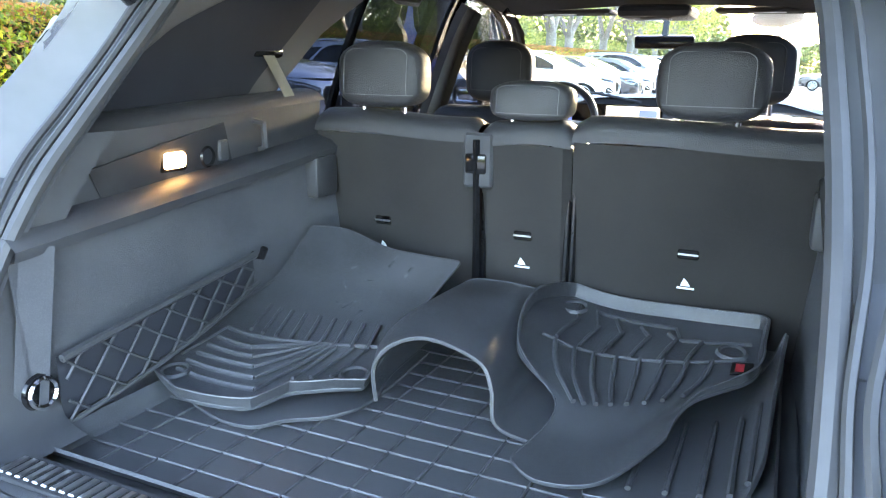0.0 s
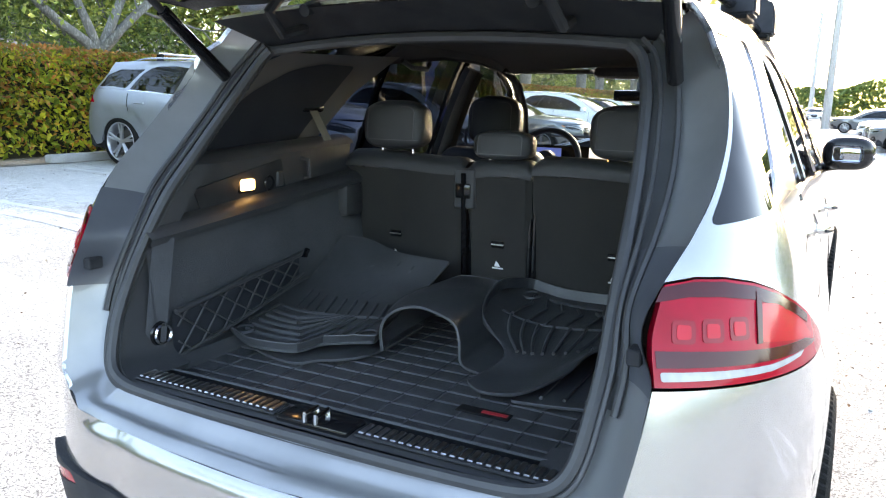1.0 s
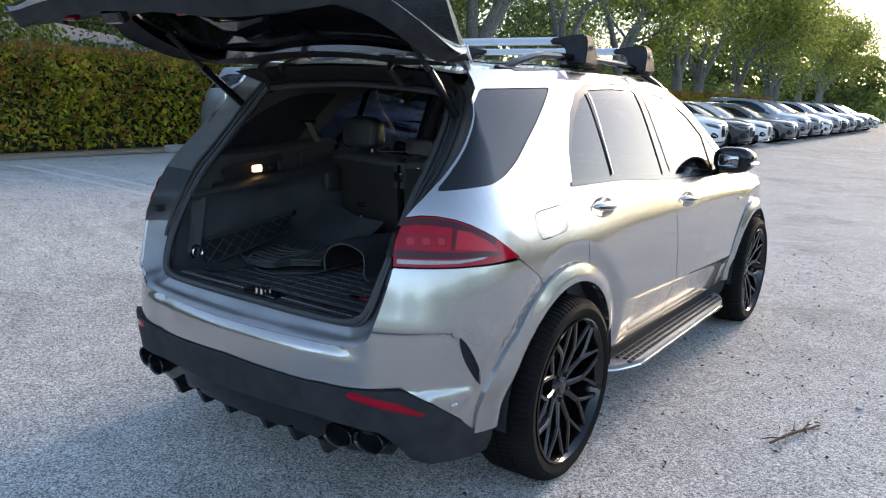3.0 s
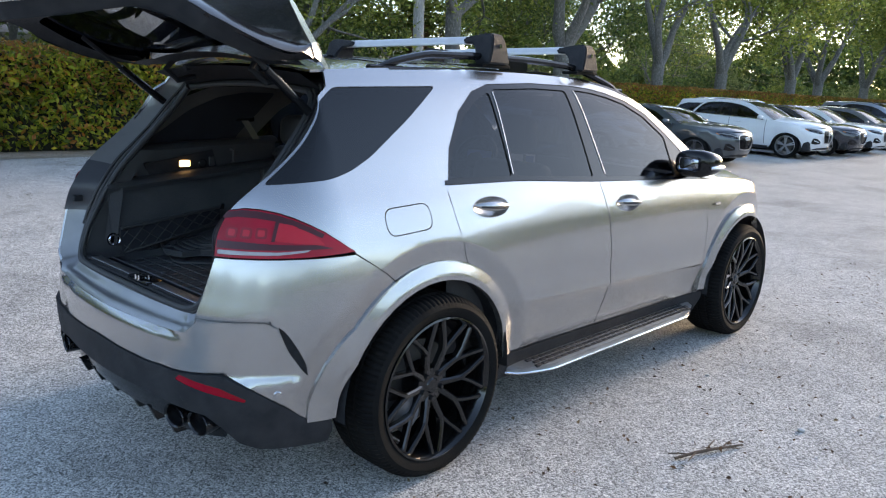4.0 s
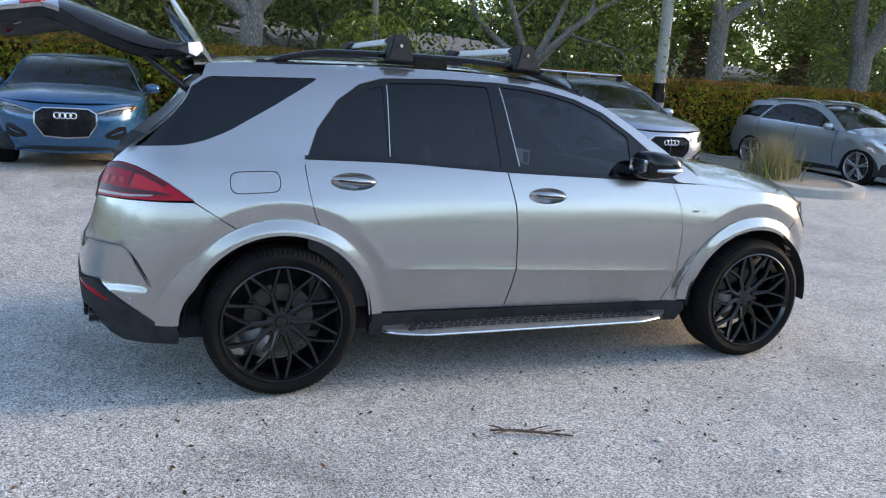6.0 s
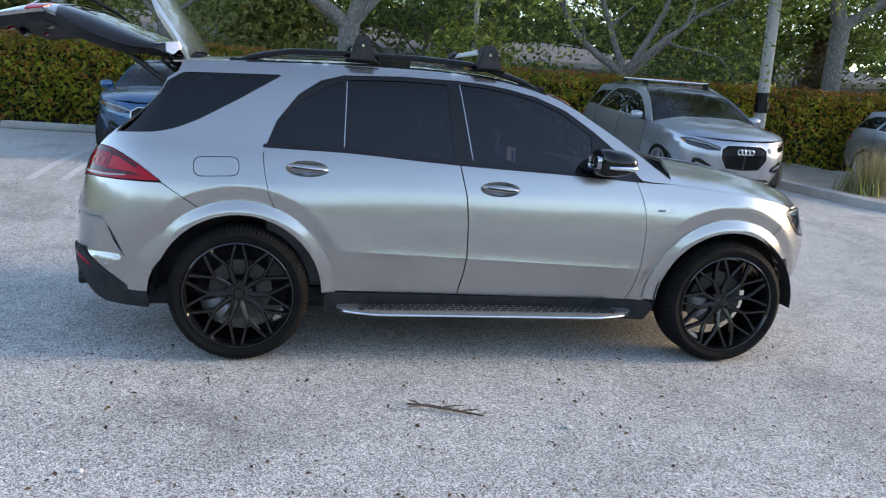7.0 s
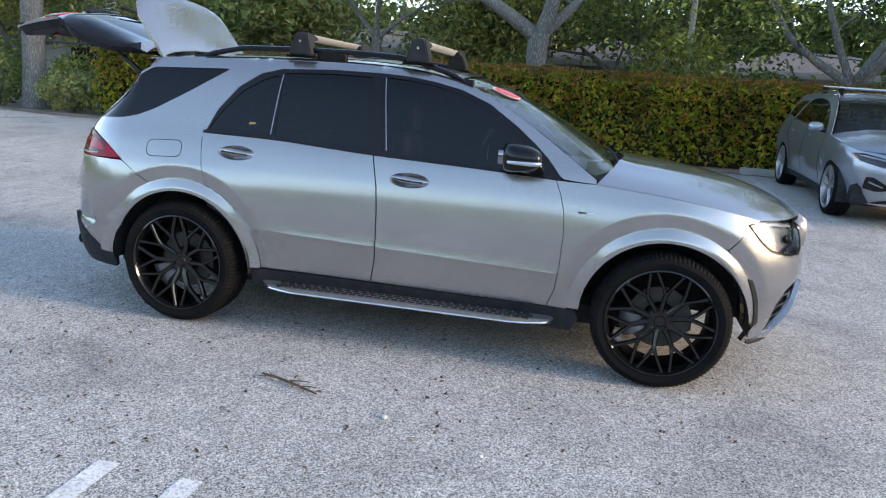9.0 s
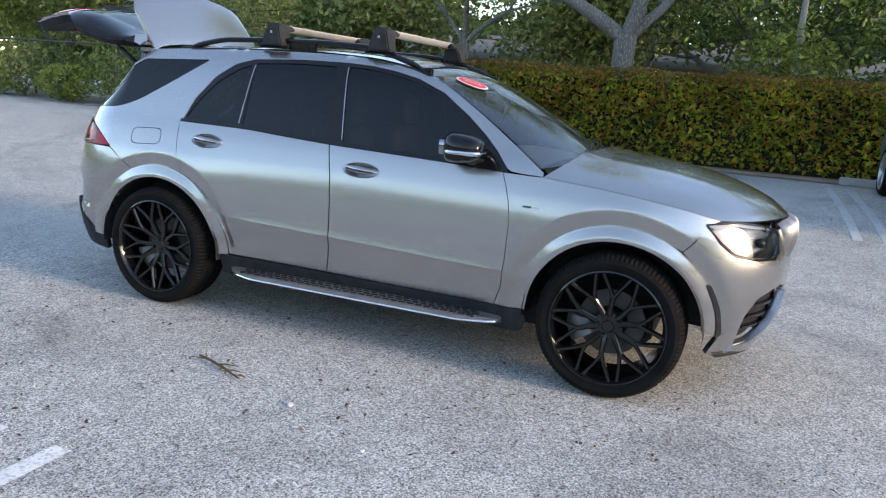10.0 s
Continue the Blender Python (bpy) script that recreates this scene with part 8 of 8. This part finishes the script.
def parked_car(label, m, colour, length=4.68, width=1.90, height=1.66, low=False, rack=False, rims=None, group="parked cars", detail=True, name="parked_car"):
    """A car of the usual build: its skin is the suv's, stretched to its size; a saloon's cabin is lower."""
    th = thing(name, label, "car", m, group)
    ky, kx = length / 4.86, width / 1.87
    if low:
        zmap = curve((0.0, 0.35, 0.80, 1.0, 1.12, 1.23, 1.5, 1.74, 1.9), (0.0, 0.27, 0.66, 0.82, 0.91, 0.97, 1.20, height, height + 0.1))
    else:
        kz = height / 1.74
        zmap = lambda z: z * kz
    mid = 1.43

    def warp(p):
        y = p[1] - mid
        if low and p[2] > 1.0:
            # longer bonnet, faster rear screen
            y += 0.0 if y > 0 else -0.10 * min(1.0, (p[2] - 1.0) / 0.3)
        return (p[0] * kx, y * ky, zmap(p[2]))
    f = lambda u, z: warp(body(u, z))
    st, ed = (0.10, 0.07) if detail else (0.18, 0.12)
    kw = dict(step=st, edge=ed, thick=0.012)
    ar = lambda cy, r: [(front_u(y, z), z) for y, z in arch(cy, r, 0.34, 0.34)]
    lampf = rounded([(3.36, 0.955), (3.47, 0.86), (3.72, 0.80), (3.90, 0.80), (3.90, 0.86), (3.70, 0.93), (3.50, 0.965)], 0.02)
    grille = rounded([(3.915, 0.68), (4.00, 0.525), (U_NOSE - 0.001, 0.505), (U_NOSE - 0.001, 0.895), (4.00, 0.890), (3.915, 0.83)], 0.02)
    for s in (1, -1):
        low_o = ([(U_TAIL, 0.34), (-0.60, 0.31)] + [(-0.46, 0.34)] + ar(0, 0.40)[1:-1] + [(0.44, 0.30), (2.52, 0.30)] + ar(AX_F, 0.40)[1:-1]
                 + [(front_u(3.42), 0.29), (3.9, 0.27), (U_NOSE, 0.27), (U_NOSE, 0.955), (3.92, 0.955), (3.60, 0.985)] + line(hood_edge, 3.45, 2.56, 8) + line(lambda u: belt(u) - 0.005, 2.5, 0.12, 12) + [(-0.30, 1.245), (-0.66, 1.215), (-0.845, 1.13), (U_TAIL, 1.19)])
        skin("body_side", low_o, f, colour, th, [lampf, grille], side=s, **kw)
        up_o = [(2.56, 1.125)] + line(roof_z, 2.56, -0.40, 20) + [(-0.45, 1.52), (-0.57, 1.40), (-0.66, 1.28), (-0.68, 1.222), (-0.30, 1.25)] + line(belt, 0.12, 2.5, 10)
        dlo = rounded([(0.13, 1.245), (0.21, 1.37), (0.32, 1.505), (0.44, 1.585), (0.57, 1.62), (0.90, 1.634), (1.235, 1.612), (1.511, 1.568), (1.745, 1.49), (1.92, 1.40), (2.09, 1.295), (2.29, 1.155), (1.24, 1.20)], 0.02)
        qw = rounded([(-0.56, 1.262), (-0.25, 1.28), (-0.05, 1.262), (0.06, 1.262), (0.14, 1.37), (0.24, 1.49), (0.33, 1.57), (-0.20, 1.55), (-0.42, 1.46)], 0.03)
        skin("cabin_side", up_o, f, colour, th, [dlo, qw], side=s, **kw)
        skin("side_window", dlo, f, car_glass, th, side=s, out=-0.006, **{**kw, "thick": 0.004})
        skin("quarter_window", qw, f, car_glass, th, side=s, out=-0.006, **{**kw, "thick": 0.004})
        skin("door_pillar", [(1.20, 1.20), (1.30, 1.19), (1.26, 1.612), (1.17, 1.625)], f, gloss_black, th, side=s, out=-0.002, **kw)
        skin("window_trim", line(lambda u: belt(u) - 0.012, 0.1, 2.35, 8) + line(lambda u: belt(u) + 0.004, 2.35, 0.1, 8), f, chrome if detail else gloss_black, th, side=s, out=0.004, **kw)
        if detail:
            for ud in (1.285, 2.38, 0.16):
                skin("door_gap", [(ud, 0.42), (ud + 0.012, 0.42), (ud + 0.002, 1.15), (ud - 0.01, 1.15)] if ud > 0.5 else [(0.20, 0.87), (0.212, 0.87), (0.13, 1.18), (0.118, 1.18)], f, gloss_black, th, side=s, out=0.001, **{**kw, "thick": 0.002})
            for hu in (0.30, 1.42):
                skin("door_handle", rounded([(hu, 1.03), (hu + 0.22, 1.025), (hu + 0.22, 1.05), (hu, 1.055)], 0.01), f, colour, th, side=s, out=0.03, **{**kw, "thick": 0.025})
        skin("side_sill", [(0.44, 0.36), (2.50, 0.345), (2.50, 0.25), (0.46, 0.26)], f, dark_trim, th, side=s, out=0.006, **{**kw, "thick": 0.04})
        skin("tail_lamp", rounded([(-0.50, 1.01), (-0.84, 1.00), (-1.25, 1.00), (-1.25, 1.09), (-0.84, 1.12), (-0.62, 1.11)], 0.02), f, red_lens, th, side=s, out=0.006, **kw)
        skin("rear_apron", [(U_TAIL, 0.35), (-0.55, 0.32), (-0.60, 0.47), (-0.9, 0.50), (U_TAIL, 0.50)], f, dark_trim, th, side=s, out=0.006, **kw)
        lp = new("headlamp")
        lp.parent = th
        skin("lamp_bowl", lampf, shifted(f, 0.04), gloss_black, lp, side=s, **{**kw, "thick": 0.0})
        skin("lamp_lens", lampf, f, lens_clear, lp, side=s, **kw)
        skin("lamp_strip", [(3.40, 0.94), (3.52, 0.948), (3.70, 0.918), (3.89, 0.852), (3.89, 0.835), (3.70, 0.895), (3.50, 0.925)], shifted(f, 0.012), white_lens, lp, side=s, **kw)
        skin("lamp_marker", [(3.37, 0.935), (3.43, 0.885), (3.45, 0.895), (3.40, 0.945)], shifted(f, -0.003), amber, lp, side=s, **kw)
        skin("grille", grille, shifted(f, 0.03), cabin_black, th, side=s, **{**kw, "thick": 0.0})
        skin("grille_surround", [(3.915, 0.68), (4.00, 0.525), (U_NOSE, 0.505), (U_NOSE, 0.488), (3.99, 0.508), (3.898, 0.675), (3.898, 0.835), (3.992, 0.905), (U_NOSE, 0.910), (U_NOSE, 0.895), (4.00, 0.890), (3.915, 0.83)], f, steel, th, side=s, out=0.006, **kw)
        if detail:
            for k in range(-5, 10):
                for lean in (0.26, -0.26):
                    pts = [(3.93 + 0.056 * k + lean * q + (0 if lean > 0 else 0.26), 0.53 + 0.345 * q) for q in (0.0, 0.25, 0.5, 0.75, 1.0)]
                    pts = [p for p in pts if 3.925 + 0.35 * max(0.0, 0.68 - p[1]) <= p[0] <= U_NOSE - 0.004]
                    if len(pts) > 1:
                        skin("grille_bar", pts + [(p[0] + 0.009, p[1]) for p in pts[::-1]], shifted(f, 0.014), gloss_black, th, side=s, **kw)
        vent = rounded([(3.53, 0.50), (3.56, 0.66), (3.64, 0.665), (3.80, 0.56), (3.80, 0.505), (3.66, 0.475)], 0.02)
        skin("bumper_vent", vent, f, gloss_black, th, side=s, out=0.004, **kw)
        skin("vent_blade", [(3.60, 0.585), (3.74, 0.535), (3.74, 0.550), (3.60, 0.605)], f, colour, th, side=s, out=0.012, **kw)
        skin("front_apron", [(3.60, 0.315), (U_NOSE, 0.30), (U_NOSE, 0.375), (4.0, 0.375), (3.75, 0.36)], f, dark_trim, th, side=s, out=0.005, **kw)
        skin("apron_blade", [(3.55, 0.295), (U_NOSE, 0.28), (U_NOSE, 0.31), (3.75, 0.325)], f, colour if low else chrome, th, side=s, out=0.016, **kw)
        skin("hatch_frame", [(U_TAIL, 1.195), (-0.845, 1.135), (-0.70, 1.225), (-0.57, 1.40), (-0.45, 1.52), (-0.41, 1.61), (U_TAIL, 1.64)], f, colour, th, [rounded([(U_TAIL + 0.001, 1.25), (-0.90, 1.24), (-0.76, 1.36), (-0.66, 1.56), (U_TAIL + 0.001, 1.58)], 0.02)], side=s, **kw)
        skin("rear_window", rounded([(U_TAIL + 0.001, 1.245), (-0.90, 1.236), (-0.755, 1.36), (-0.655, 1.563), (U_TAIL + 0.001, 1.583)], 0.02), f, car_glass, th, side=s, out=-0.004, **{**kw, "thick": 0.004})
        mir = part("wing_mirror", grid_mesh(lambda a, q, s=s: (s * (1.0 * kx + 0.10 * math.copysign(abs(math.sin(math.pi * q) * math.cos(2 * math.pi * a)) ** 0.75, math.cos(2 * math.pi * a))),
                    (2.24 - mid) * ky - 0.08 * math.cos(math.pi * q), zmap(1.21) + 0.065 * math.copysign(abs(math.sin(math.pi * q) * math.sin(2 * math.pi * a)) ** 0.75, math.sin(2 * math.pi * a))), 16, 10, closed_u=True), colour, th)
        part("mirror_arm", tube([(s * 0.85 * kx, (2.25 - mid) * ky, zmap(1.15)), (s * 0.96 * kx, (2.24 - mid) * ky, zmap(1.17))], 0.025, 8), gloss_black, mir)
        for cy in (0.0, AX_F):
            part("wheel_arch_liner", grid_mesh(lambda a, q, s=s, cy=cy: (s * kx * (0.90 - 0.4 * q), (cy - mid + 0.41 * math.cos(radians(-20 + 220 * a))) * ky, max(0.2, zmap(AXLE_Z + 0.41 * math.sin(radians(-20 + 220 * a))))), 16, 2), dark_trim, th)
            part("arch_wall", grid_mesh(lambda a, q, s=s, cy=cy: (s * kx * 0.55, (cy - mid - 0.45 + 0.9 * a) * ky, 0.2 + 0.6 * q), 2, 2), dark_trim, th)
        if not low:
            part("roof_rail", tube([(lambda b: (s * (b[0] - 0.03 * kx), b[1], b[2] + 0.012 + 0.035 * min(1, 8 * q, 6 * (1 - q))))(f(-0.05 + 1.7 * q, roof_z(-0.05 + 1.7 * q) - 0.01)) for q in [i / 20 for i in range(21)]], 0.014, 6), chrome if detail else gloss_black, th)
    rf = lambda a, b: warp(roof_f(a, b))
    hf = lambda a, b: warp(hood_f(a, b))
    skin("roof", [(-0.995, -0.40), (0.995, -0.40), (0.995, 1.64), (-0.995, 1.64)], rf, colour, th, step=0.2, edge=0.15, thick=0.01)
    skin("windscreen", rounded([(-0.97, 1.66), (0.97, 1.66), (0.96, 2.55), (-0.96, 2.55)], 0.03), rf, screen_glass, th, step=0.16, edge=0.12, out=-0.006, thick=0.004)
    skin("bonnet", [(-0.994, 0.0), (0.994, 0.0), (0.994, 1.0), (-0.994, 1.0)], hf, colour, th, step=0.12, edge=0.1, thick=0.015)
    part("cowl", grid_mesh(lambda a, q: Vector(rf(-0.96 + 1.92 * a, 2.54)) * (1 - q) + (Vector(hf(-0.96 + 1.92 * a, 0.02)) - Vector((0, 0, 0.012))) * q, 12, 1), dark_trim, th)
    part("underbody", box(-0.78 * kx, 0.78 * kx, (-0.85 - mid) * ky, (3.6 - mid) * ky, 0.22, zmap(0.55), 0.04, 1), dark_trim, th)
    part("cabin_floor", box(-0.74 * kx, 0.74 * kx, (-0.5 - mid) * ky, (2.55 - mid) * ky, zmap(0.55), zmap(1.05), 0.05, 1), cabin_black, th)
    for sy, w in ((1.05, 0.27), (0.05, 0.27)):
        for sx in (0.37, -0.37):
            part("seat", box((sx - w) * kx, (sx + w) * kx, (sy - 0.09 - mid) * ky, (sy + 0.09 - mid) * ky, zmap(0.9), zmap(1.28), 0.06, 2), cabin_black, th)
            part("headrest", box((sx - 0.12) * kx, (sx + 0.12) * kx, (sy - 0.05 - mid) * ky, (sy + 0.05 - mid) * ky, zmap(1.3), zmap(1.46), 0.04, 2), cabin_black, th)
    for k in range(4):
        p = f(U_NOSE, 0.80)
        part("badge_disc", lathe([(0.026, 0.0), (0.034, 0.006), (0.042, 0.0), (0.034, -0.006)], "y", 20, True), chrome, th, "plain bright badge ring", m=pose(-0.087 + 0.058 * k, p[1] + 0.012, p[2]))
    R = 0.355 if not low else 0.335
    for cy in (0.0, AX_F):
        for s in (1, -1):
            wheel(th, pose(s * (0.80 * kx), (cy - mid) * ky, R, 0, 0, 0 if s > 0 else 180), False, R, 0.24, R - 0.085, rims or alloy, 5 if detail else 7)
    if rack:
        for by in (0.45, 1.35):
            e = f(by, roof_z(by))
            part("rack_bar", tube([(-e[0] + 0.03, e[1], e[2] + 0.10), (e[0] - 0.03, e[1], e[2] + 0.10)], 0.02, 8, flat=0.6), steel, th, "silver roof bar")
            for s in (1, -1):
                part("rack_foot", box(s * (e[0] - 0.06) - 0.03, s * (e[0] - 0.06) + 0.03, e[1] - 0.05, e[1] + 0.05, e[2], e[2] + 0.10, 0.01, 1), gloss_black, th)
    return th


ice_silver = paint("cool_silver_paint", (0.33, 0.36, 0.41), 0.7, 0.3)
deep_blue = paint("bright_blue_paint", (0.004, 0.085, 0.19), 0.5, 0.25)
slate = paint("slate_grey_paint", (0.06, 0.075, 0.085), 0.5, 0.3)
white_paint = paint("white_paint", (0.72, 0.74, 0.76), 0.0, 0.25)
red_paint = paint("dark_red_paint", (0.30, 0.02, 0.025), 0.3, 0.3)
black_paint = paint("dark_blue_black_paint", (0.02, 0.025, 0.035), 0.3, 0.25)
dull_grey = paint("mid_grey_paint", (0.12, 0.125, 0.13), 0.5, 0.3)


def bay(x_front_axle, y):
    """Nose towards +x, standing on the rising ground."""
    x = x_front_axle - 1.41
    tilt = math.degrees(math.atan2(rise(x + 1.4, y) - rise(x - 1.4, y), 2.8))
    return pose(x, y, (rise(x + 1.4, y) + rise(x - 1.4, y)) / 2, 0, 0, -90) @ pose(0, 0, 0, tilt)


parked_car("silver crossover with roof bars reversed up to the hedge", bay(-5.3, 6.30), ice_silver, 4.6, 1.86, 1.52, rack=True)
parked_car("bright blue hatchback facing out of its bay", bay(-6.0, -1.62), deep_blue, 4.2, 1.78, 1.35, True, rims=grey_alloy)
parked_car("silver crossover with no roof bars past the island", bay(-5.90, 12.50), ice_silver, 4.52, 1.86, 1.50)
parked_car("slate grey low saloon in the next bay", bay(-5.2, 15.35), slate, 4.75, 1.90, 1.33, True, rims=grey_alloy)
parked_car("white electric crossover in its bay", bay(-5.1, 20.6), white_paint, 4.8, 1.90, 1.56)
far_a = parked_car("dark saloon in the far row", bay(-4.9, 23.3), black_paint, 4.7, 1.84, 1.44, True, detail=False)
far_b = parked_car("white saloon in the far row", bay(-4.9, 25.8), white_paint, 4.7, 1.84, 1.44, True, detail=False)
far_c = parked_car("grey saloon in the far row", bay(-4.8, 29.5), dull_grey, 4.8, 1.86, 1.45, True, detail=False)
far_d = parked_car("silver suv in the far row", bay(-4.8, 32.3), ice_silver, 4.7, 1.9, 1.7, detail=False)
for k, src in enumerate((far_d, far_b, far_d, far_a, far_d, far_c, far_d, far_d, far_b)):
    copy_thing(src, bay(-4.8, 35.2 + 2.75 * k))
# cars across the lot, far off
far_e = parked_car("dark red saloon in a far bay", pose(5.7, 47.4, 0, 0, 0, 90), red_paint, 4.6, 1.82, 1.44, True, detail=False)
for k, (x, y, turn, src) in enumerate(((-5.9, 94, 178, far_b), (-3.6, 95, 176, far_d), (-1.4, 95, 180, far_b), (4.3, 28.2, 90, far_c), (4.2, 31.0, 90, far_a), (4.0, 33.8, 90, far_b), (4.1, 36.6, 90, far_b), (2.9, 50.2, 90, far_c), (8.2, 53.0, 90, far_b), (8.6, 56.5, 90, far_d), (6.2, 42.0, 90, far_b), (9.0, 60.0, 90, far_a))):
    copy_thing(src, pose(x, y, 0, 0, 0, turn))
# ---- twigs, leaves and pebbles on the asphalt ----
twig_bark = material("dry_twig", (0.07, 0.045, 0.032), 0.9, second=(0.14, 0.09, 0.06), scale=30)
dead_leaf = leaf_material("fallen_leaves", [(0.0, (0.05, 0.03, 0.02)), (0.45, (0.10, 0.06, 0.035)), (0.8, (0.16, 0.08, 0.04)), (1.0, (0.20, 0.17, 0.11))], 0.8)
pale_stone = material("pale_pebble", (0.62, 0.60, 0.57), 0.9, second=(0.50, 0.48, 0.45), scale=30)
rng = np.random.default_rng(77)
tw = thing("fallen_twig", "brown forked twig lying on the asphalt", "twig", pose(1.66, 1.09, 0.012, 0, 0, 75))
bm = bmesh.new()
add_tube(bm, [(-0.20, 0.02, 0.0), (-0.08, 0.005, 0.008), (0.04, -0.005, 0.004), (0.20, -0.03, 0.0)], [0.006, 0.008, 0.007, 0.004], 6)
part("stem", bm, twig_bark, tw)
for a, b in (((-0.08, 0.005, 0.008), (-0.19, -0.045, 0.012)), ((-0.02, 0.0, 0.006), (0.10, 0.05, 0.012)), ((0.05, -0.005, 0.004), (0.14, -0.06, 0.008)), ((-0.12, 0.01, 0.005), (-0.20, 0.06, 0.006)), ((0.08, -0.01, 0.004), (0.17, 0.01, 0.012))):
    part("side_twig", tube([a, tuple((a[i] + b[i]) / 2 + (0.004 if i == 2 else 0) for i in range(3)), b], [0.004, 0.0035, 0.002], 5), twig_bark, tw)
for k in range(6):
    c = rng.normal(0, 1, (1, 3)) * [0.13, 0.04, 0.0] + [0, 0, 0.008]
    leaves("dry_leaf", c, np.tile([0, 0, 1.0], (1, 1)), 0.04, dead_leaf, tw, rng, 0.4, 0.5)

lf = thing("fallen_leaves", "scattered small dry brown leaves on the asphalt", "leaves", kind="stuff")
n = 4500
x = np.concatenate([rng.uniform(0.6, 6.5, 2400), -9.2 + 6.5 * rng.random(2100) ** 1.4])
y = np.concatenate([rng.uniform(-4, 7, 2400), rng.uniform(-9, 14, 2100)])
z = np.array([rise(a, b) for a, b in zip(x, y)]) + 0.006
leaves("leaf_scatter", np.stack([x, y, z], 1), np.tile([0, 0, 1.0], (n, 1)), 0.025, dead_leaf, lf, rng, 0.55, 0.35, "stuff")

gv = thing("loose_pebbles", "scattered pale pebbles and grit on the asphalt", "pebbles", kind="stuff")
v, f = [], []
for k in range(900):
    px, py = rng.uniform(0.8, 6.0), rng.uniform(-4, 7)
    r = rng.uniform(0.003, 0.009)
    b = len(v)
    v += [(px + r, py, 0.001), (px, py + r, 0.001), (px - r, py, 0.001), (px, py - r, 0.001), (px, py, r * 0.9 + 0.001)]
    f += [(b, b + 1, b + 4), (b + 1, b + 2, b + 4), (b + 2, b + 3, b + 4), (b + 3, b, b + 4)]
me = bpy.data.meshes.new("pebble_scatter")
me.from_pydata(v, [], f)
me.materials.append(pale_stone)
o = new("pebble_scatter", me)
o.parent = gv
o["kind"] = "stuff"
for px, py, r in ((1.87, 1.68, 0.018), (2.1, 2.2, 0.012), (1.2, 2.05, 0.012), (2.5, 3.9, 0.012), (2.2, -0.5, 0.014)):
    pb = thing("pebble", "single pale pebble lying on the asphalt", "pebble", pose(px, py, r * 0.4), "single pebbles")
    bm = bmesh.new()
    bmesh.ops.create_icosphere(bm, subdivisions=2, radius=r)
    for w in bm.verts:
        w.co *= 1 + 0.25 * noise.noise(w.co * 60 + Vector((px * 9, py * 7, 0)))
        w.co.z *= 0.6
    part("stone", bm, pale_stone, pb)

# ---- year sticker on the windscreen ----
sticker_red = material("red_sticker", (0.62, 0.03, 0.06), 0.45, second=(0.55, 0.025, 0.05), scale=20)
SC, S1, S2 = (0.60, 1.90), (-0.130, 0.052), (-0.070, -0.045)


def on_screen(p, q):
    """A place on the windscreen in the sticker's own two directions."""
    return (SC[0] + p * S1[0] + q * S2[0], SC[1] + p * S1[1] + q * S2[1])


ell = [on_screen(0.90 * math.cos(2 * math.pi * i / 36), 0.86 * math.sin(2 * math.pi * i / 36)) for i in range(36)][::-1]
ell2 = [on_screen(math.cos(2 * math.pi * i / 36), math.sin(2 * math.pi * i / 36)) for i in range(36)][::-1]
skin("year_sticker_edge", ell2, roof_f, white_print, suv, out=0.003, thick=0.001, step=0.03, edge=0.02)
skin("year_sticker", ell, roof_f, sticker_red, suv, out=0.0045, thick=0.001, step=0.03, edge=0.02, label="red oval year sticker")
fc_ = bpy.data.curves.new("year_text", "FONT")
fc_.body, fc_.size, fc_.align_x, fc_.align_y, fc_.extrude = "2022", 0.085, "CENTER", "CENTER", 0.0006
tmp = bpy.data.objects.new("year_text", fc_)
scene.collection.objects.link(tmp)
bpy.context.view_layer.update()
me = bpy.data.meshes.new_from_object(tmp.evaluated_get(bpy.context.evaluated_depsgraph_get()))
bpy.data.objects.remove(tmp)
for w in me.vertices:
    a_, b_ = on_screen(w.co.x / 0.145, w.co.y / 0.078)
    p = Vector(roof_f(a_, b_))
    e = 0.004
    nn = (Vector(roof_f(a_ + e, b_)) - Vector(roof_f(a_ - e, b_))).cross(Vector(roof_f(a_, b_ + e)) - Vector(roof_f(a_, b_ - e))).normalized()
    w.co = p + nn * 0.0065
me.materials.append(white_print)
yt = new("year_text", me)
yt.parent = suv

# ---- crumpled white litter at the foot of the hedge ----
litter_white = material("white_plastic_litter", (0.78, 0.78, 0.77), 0.5, second=(0.62, 0.62, 0.61), scale=6)
for lx, ly, lw, turn in ((-9.3, -6.5, 1.5, 88), (-9.2, -5.5, 0.6, 75)):
    lt = thing("litter_sheet", "crumpled white plastic sheet by the hedge", "litter", pose(lx, ly, rise(lx, ly) + 0.012, 0, 0, turn), "white litter")

    def crumple(a, q, w=lw, k=lx * 3 + ly):
        x, y = (a - 0.5) * w, (q - 0.5) * 0.32
        edge = min(1.0, 5 * min(a, 1 - a), 4 * min(q, 1 - q))
        return (x + 0.05 * noise.noise((q * 4, a * 3, k)), y + 0.06 * noise.noise((a * 6, q, k + 5)), edge * (0.06 + 0.09 * noise.noise((a * 9, q * 5, k)) + 0.04 * noise.noise((a * 25, q * 12, k))))
    part("sheet", grid_mesh(crumple, 50, 14), litter_white, lt)
